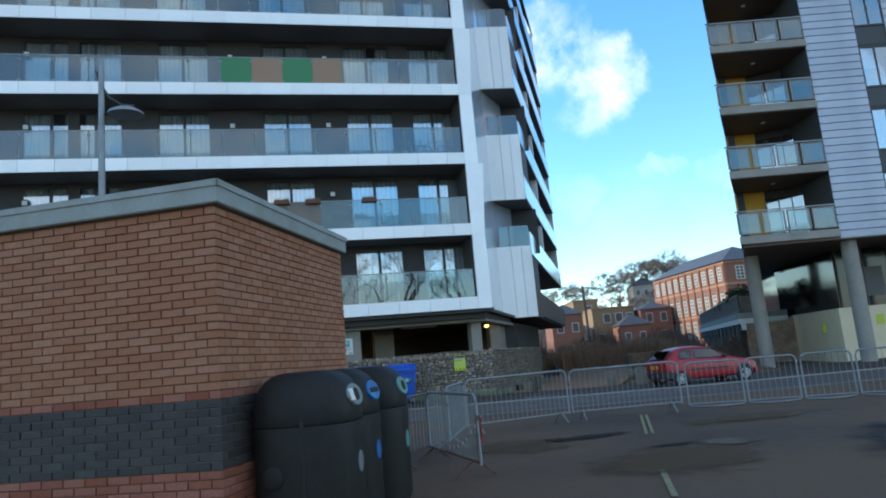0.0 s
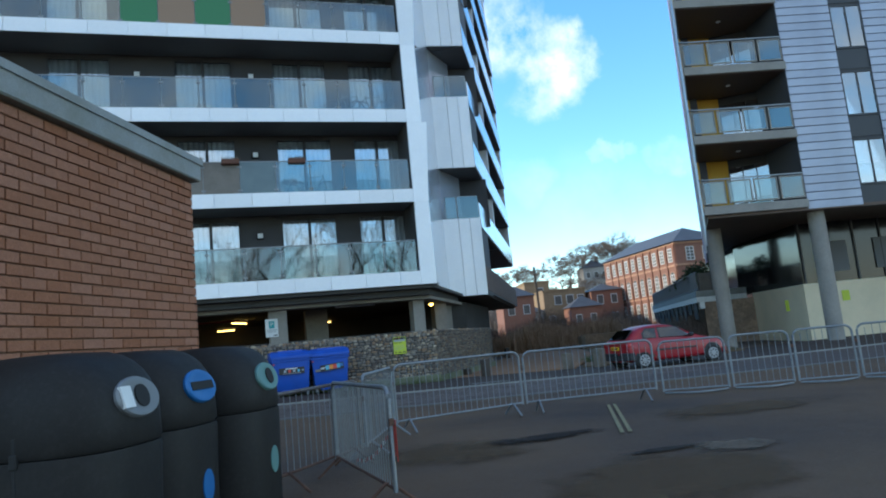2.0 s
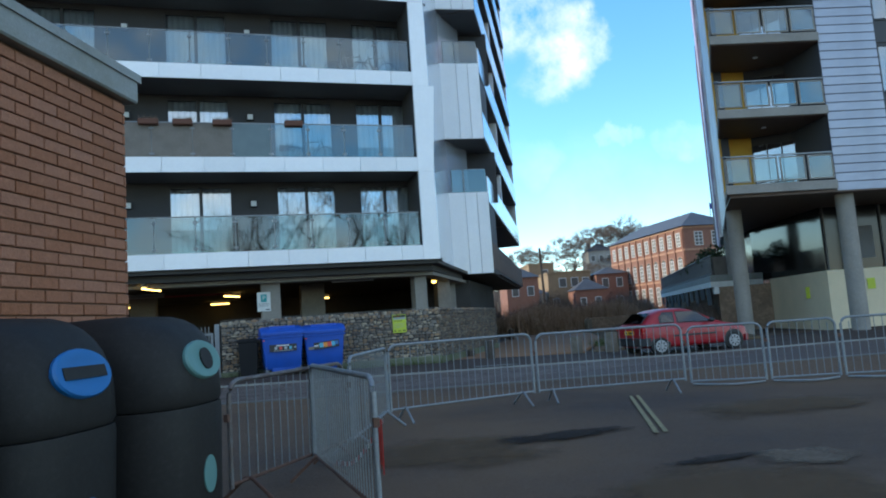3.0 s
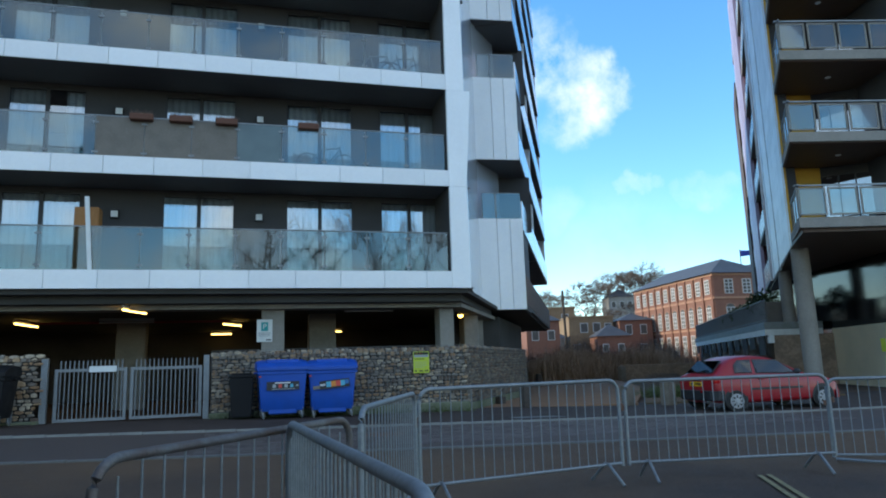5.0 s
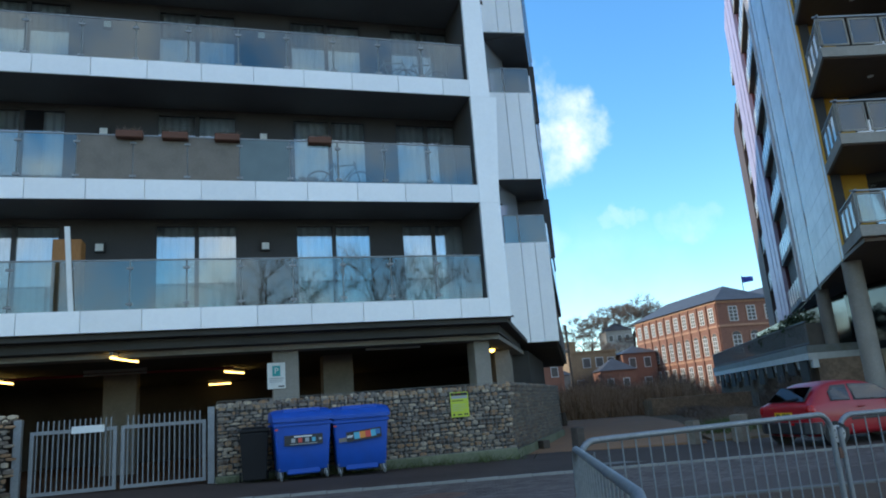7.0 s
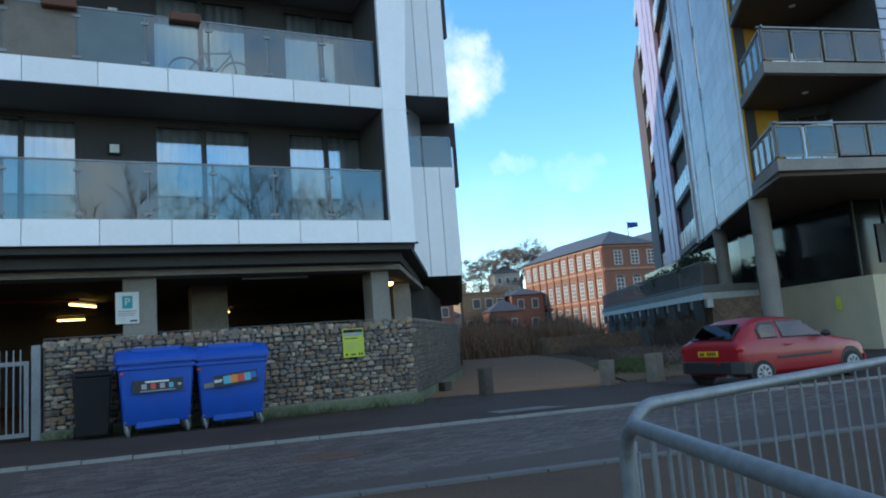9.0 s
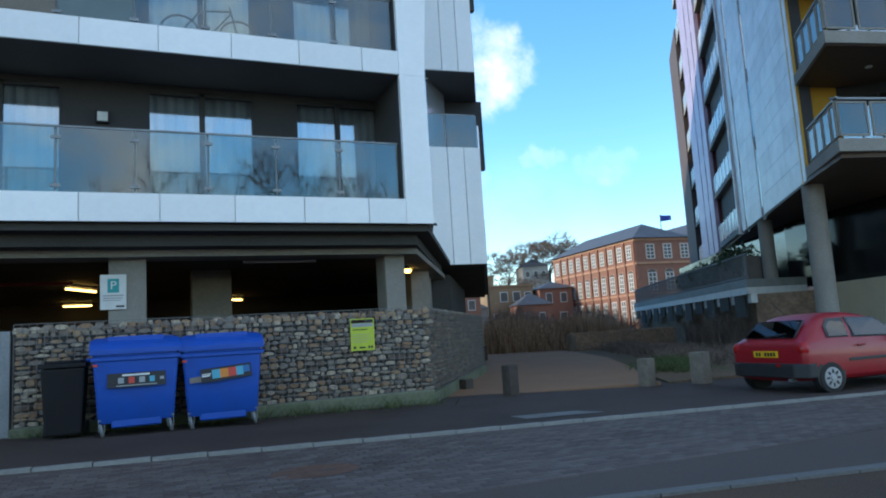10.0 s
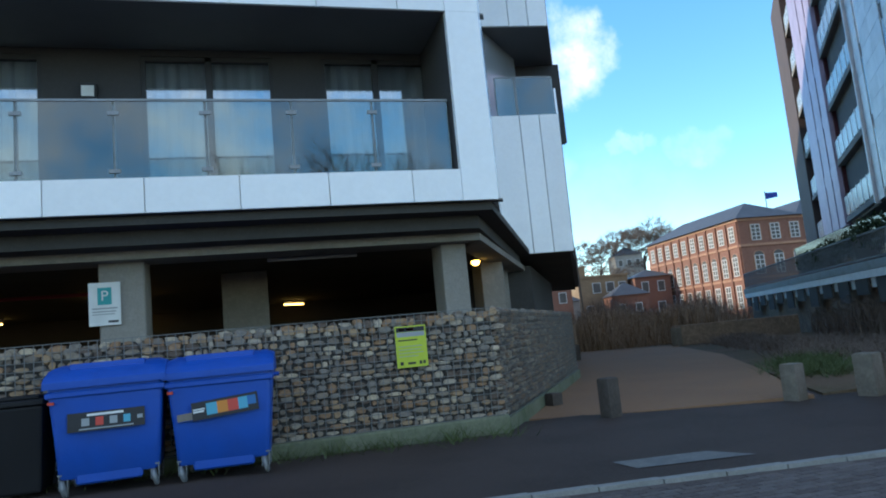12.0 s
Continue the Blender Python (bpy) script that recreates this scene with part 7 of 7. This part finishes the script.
def sheet(name, pts, mat, th=0.008, off=(0, 0, 0), label=""):
    bmx = bmesh.new()
    P = [Vector(p) for p in pts]
    n = (P[1] - P[0]).cross(P[2] - P[0]).normalized()
    f0 = [bmx.verts.new(p) for p in P]
    f1 = [bmx.verts.new(p - n * th) for p in P]
    bmx.faces.new(f0)
    bmx.faces.new(f1[::-1])
    for i in range(len(P)):
        j = (i + 1) % len(P)
        bmx.faces.new((f0[i], f1[i], f1[j], f0[j]))
    return part(name, bmx, mat, car, label)


for s, yo in ((1, 0.0), (-1, CW)):
    f = lambda x, y, z: (x, yo + s * y, z)
    sheet("rear_side_window", [f(0.03, 0.035, 0.98), f(0.52, 0.03, 0.97), f(0.60, 0.2, 1.31), f(0.25, 0.215, 1.31), f(0.08, 0.13, 1.18)], M["frame_dark"], 0.01)
    sheet("door_window", [f(0.60, 0.03, 0.96), f(1.78, 0.035, 0.93), f(1.72, 0.06, 0.98), f(1.34, 0.205, 1.29), f(0.66, 0.21, 1.32)], M["frame_dark"], 0.01)
    sheet("door_glass", [f(0.64, 0.022, 0.985), f(1.70, 0.03, 0.955), f(1.32, 0.19, 1.265), f(0.69, 0.195, 1.29)], M["g_car"], 0.004)
    sheet("side_glass", [f(0.07, 0.028, 1.0), f(0.50, 0.022, 0.99), f(0.57, 0.19, 1.28), f(0.27, 0.2, 1.28), f(0.12, 0.12, 1.16)], M["g_car"], 0.004)
    bm = bmesh.new()
    box(bm, (0.42, yo - 0.012 * s - 0.01, 0.545), (1.86, yo - 0.012 * s + 0.01, 0.60))
    part("rubbing_strip", bm, M["car_trim"], car, bevel=0.006)
    bm = bmesh.new()
    box(bm, (0.62, yo - 0.03 * s - 0.015, 0.80), (0.80, yo - 0.03 * s + 0.015, 0.835))
    part("door_handle", bm, M["car_red"], car, bevel=0.01)
    bm = bmesh.new()
    ell(bm, (1.66, yo - 0.11 * s, 0.98), (0.09, 0.10, 0.07))
    part("wing_mirror", bm, M["car_trim"], car, smooth=True)
    for wx in (0.0, 2.44):
        bm = bmesh.new()
        lathe(bm, [(0.312, -0.1), (0.318, 0.0), (0.312, 0.02)], n=24, m=Matrix.Translation((wx, yo + 0.02 * s, 0.33)) @ Matrix.Rotation(radians(90 * s), 4, "X"))
        part("wheel_arch", bm, M["black"], car, smooth=True)
        bm = bmesh.new()
        wm = Matrix.Translation((wx, yo + 0.07 * s, 0.285)) @ Matrix.Rotation(radians(90 * s), 4, "X")
        lathe(bm, [(0.17, -0.09), (0.262, -0.085), (0.285, -0.05), (0.285, 0.05), (0.265, 0.083), (0.19, 0.09), (0.175, 0.06)], n=28, m=wm)
        whl = part("wheel", bm, M["rubber"], car, smooth=True)
        bm = bmesh.new()
        lathe(bm, [(0.18, 0.062), (0.183, 0.092), (0.16, 0.097), (0.06, 0.088), (0.055, 0.11), (0.01, 0.113)], n=28, m=wm)
        part("rim", bm, M["wheel_trim"], whl, smooth=True)
        for i in range(8):
            a = 6.28318 * i / 8
            bm = bmesh.new()
            box(bm, (-0.018, 0.085, 0.093), (0.018, 0.15, 0.1005), wm @ Matrix.Rotation(a, 4, "Z"))
            part("rim_slot", bm, M["black"], whl)
# rear: window, bumper, plate, lamps
cy = CW / 2
sheet("rear_window", [(-0.43, cy - 0.55, 1.0), (-0.115, cy - 0.49, 1.305), (-0.115, cy + 0.49, 1.305), (-0.43, cy + 0.55, 1.0)], M["frame_dark"], 0.012)
sheet("rear_glass", [(-0.438, cy - 0.52, 1.012), (-0.125, cy - 0.45, 1.308), (-0.125, cy + 0.45, 1.308), (-0.438, cy + 0.52, 1.012)], M["g_car"], 0.004)
bm = bmesh.new()
sweep(bm, [(-0.45, cy - 0.02, 1.02), (-0.40, cy - 0.35, 1.08)], 0.014, 6)
part("wiper", bm, M["car_trim"], car)
bm = bmesh.new()
prism(bm, [(-0.59, cy - 0.6), (-0.48, cy - 0.82), (-0.3, cy - 0.835), (-0.3, cy + 0.835), (-0.48, cy + 0.82), (-0.59, cy + 0.6)][::-1], 0.30, 0.56)
part("rear_bumper", bm, M["car_trim"], car, "dark plastic bumper", bevel=0.035, seg=3)
bm = bmesh.new()
prism(bm, [(3.0, cy - 0.7), (3.17, cy - 0.5), (3.17, cy + 0.5), (3.0, cy + 0.7), (2.85, cy + 0.8), (2.85, cy - 0.8)], 0.24, 0.46)
part("front_bumper", bm, M["car_red"], car, bevel=0.04, seg=3)
bm = bmesh.new()
box(bm, (-0.548, cy - 0.26, 0.66), (-0.51, cy + 0.26, 0.775))
plate = part("number_plate", bm, M["plate_y"], car, "yellow rear plate", bevel=0.004)
for i in range(7):
    if i == 4:
        continue
    bm = bmesh.new()
    box(bm, (-0.5525, cy - 0.22 + i * 0.063, 0.685), (-0.5485, cy - 0.22 + i * 0.063 + 0.042, 0.75))
    part("plate_bar", bm, M["black"], plate)
for s in (-1, 1):
    bm = bmesh.new()
    ell(bm, (-0.44, cy + s * 0.70, 0.80), (0.09, 0.11, 0.13))
    part("tail_lamp", bm, M["lens_red"], car, smooth=True)
    bm = bmesh.new()
    ell(bm, (2.86, cy + s * 0.56, 0.64), (0.14, 0.14, 0.08))
    part("headlamp", bm, M["alloy"], car, smooth=True)
bm = bmesh.new()
box(bm, (-0.6, cy - 0.35, 0.50), (-0.57, cy - 0.26, 0.55))
part("fog_lamp", bm, M["lens_red"], car)
bm = bmesh.new()
sweep(bm, [(-0.6, cy - 0.5, 0.27), (-0.3, cy - 0.5, 0.27)], 0.03, 8)
part("exhaust", bm, M["steel"], car)
bm = bmesh.new()
sweep(bm, [(0.0, cy, 1.42), (-0.28, cy, 1.66)], 0.006, 6)
part("aerial", bm, M["car_trim"], car)

# ---- bricks, stones and paving blocks, piece by piece ----
BL, BH, MJ = 0.215, 0.065, 0.010


def brick_mesh(name, w, h, mat, d=0.03):
    bm = bmesh.new()
    box(bm, (0, -0.004, 0), (w, d, h))
    bmesh.ops.bevel(bm, geom=[e for e in bm.edges if all(abs(v.co.y + 0.004) < 1e-6 for v in e.verts)], offset=0.004, segments=1, affect="EDGES")
    return mesh_of(name, bm, mat)


BRICK, HALF = brick_mesh("brick", BL, BH, M["brick"]), brick_mesh("brick_half", BL / 2 - MJ / 2, BH, M["brick"])
groups = {"brick_i": ([], []), "brick_red": ([], []), "brick_blue": ([], [])}


def add_box(store, m, w, h):
    vs, fs = store
    o = len(vs)
    c = 0.004
    pts = [(0, 0, 0), (w, 0, 0), (w, 0, h), (0, 0, h), (c, -0.004, c), (w - c, -0.004, c), (w - c, -0.004, h - c), (c, -0.004, h - c), (0, 0.02, 0), (w, 0.02, 0), (w, 0.02, h), (0, 0.02, h)]
    vs += [tuple(m @ Vector(p)) for p in pts]
    fs += [tuple(i + o for i in f) for f in ((4, 5, 6, 7), (0, 1, 5, 4), (1, 2, 6, 5), (2, 3, 7, 6), (3, 0, 4, 7), (8, 9, 1, 0), (9, 10, 2, 1), (10, 11, 3, 2), (11, 8, 0, 3))]


jit = random.Random(2)
singles_left = 300
courses = int((K_TOP + 0.01) / (BH + MJ))
for face in (0, 1):
    d = KD if face == 0 else -KL
    org = K0 if face == 0 else K0 + KL * K_LEFT
    length = K_RIGHT if face == 0 else K_LEFT
    fm = Matrix(((d.x, -d.y, 0, org.x), (d.y, d.x, 0, org.y), (0, 0, 1, 0), (0, 0, 0, 1)))
    for c in range(courses):
        z = c * (BH + MJ)
        x = 0.0
        first = c % 2
        while x < length - 0.01:
            w = BL / 2 - MJ / 2 if (x == 0.0 and first) else BL
            w = min(w, length - x)
            m = fm @ Matrix.Translation((x, jit.uniform(-0.0015, 0.0015), z))
            zc = z + BH / 2
            near = face == 1 and x > length - 1.55 and 1.5 < zc < 3.1
            if 0.75 < zc < 1.35:
                add_box(groups["brick_blue"], m, w, BH)
            elif zc < 1.425:
                add_box(groups["brick_red"], m, w, BH)
            elif near and singles_left > 0 and abs(w - BL) < 1e-4:
                shared("brick", BRICK, kiosk, m)
                singles_left -= 1
            else:
                add_box(groups["brick_i"], m, w, BH)
            x += w + MJ
for key, (vs, fs) in groups.items():
    me = bpy.data.meshes.new("bricks")
    me.from_pydata(vs, [], fs)
    me.materials.append(M[key])
    ob = new("bricks", me)
    ob.parent = kiosk
    tagged(ob, {"brick_i": "buff facing bricks", "brick_red": "red brick courses", "brick_blue": "blue black brick band"}[key], kind="stuff")

srnd = random.Random(4)
gabion_fill(gab_things[0][0], Matrix.Translation((0, GY, 0)), 0.32, 6.9, 0.36, GT - 0.02, srnd, (4.3, 6.9))
gabion_fill(gab_things[1][0], Matrix.Translation((0, GY, 0)), -8.5, -3.55, 0.36, GT - 0.02, srnd, None)
gabion_fill(sg, sgm, 0.0, 9.4, 0.3, GT - 0.03, srnd, None)
for g, xa, xb in gab_things:
    top = []
    gabion_fill(g, Matrix.Translation((0, GY, GT - 0.04)) @ Matrix.Rotation(radians(-90), 4, "X") @ Matrix.Translation((0, 0, 0)), max(xa, -8.5), xb, 0.0, 0.55, srnd, None)
mesh_wire(gab_things[0][0], Matrix.Translation((0, GY, 0)), 0.32, 6.9, 0.37, GT)
mesh_wire(sg, sgm, 0.0, 9.4, 0.31, GT)
# paving blocks let into the road
vs, fs = [], []
prnd = random.Random(9)
road_ob = bpy.data.objects["road"]
bm = bmesh.new()
box(bm, (0, 0, -0.04), (0.196, 0.096, 0.0))
bmesh.ops.bevel(bm, geom=[e for e in bm.edges if all(v.co.z > -0.001 for v in e.verts)], offset=0.006, segments=1, affect="EDGES")
SETT = mesh_of("paving_block", bm, M["sett"])
n_single = 0
y = 19.75
r = 0
while y < 23.0:
    x = 0.5 - (0.1 if r % 2 else 0.0)
    while x < 13.0:
        if road_near(x) + 0.16 < y < kerb_y(x) - 0.13:
            z = gz(x, y) + 0.007 + prnd.uniform(-0.002, 0.002)
            if 3.4 < x < 8.2 and y < 21.2 and n_single < 300:
                shared("paving_block", SETT, road_ob, Matrix.Translation((x, y, z)))
                n_single += 1
            else:
                o = len(vs)
                vs += [(x, y, z - 0.03), (x + 0.196, y, z - 0.03), (x + 0.196, y + 0.096, z - 0.03), (x, y + 0.096, z - 0.03), (x + 0.006, y + 0.006, z), (x + 0.19, y + 0.006, z), (x + 0.19, y + 0.09, z), (x + 0.006, y + 0.09, z)]
                fs += [tuple(i + o for i in f) for f in ((4, 5, 6, 7), (0, 1, 5, 4), (1, 2, 6, 5), (2, 3, 7, 6), (3, 0, 4, 7))]
        x += 0.2
    y += 0.1
    r += 1
me = bpy.data.meshes.new("paving_blocks")
me.from_pydata(vs, [], fs)
me.materials.append(M["sett_i"])
ob = new("paving_blocks", me)
ob.parent = road_ob
tagged(ob, "grey paving blocks", kind="stuff")
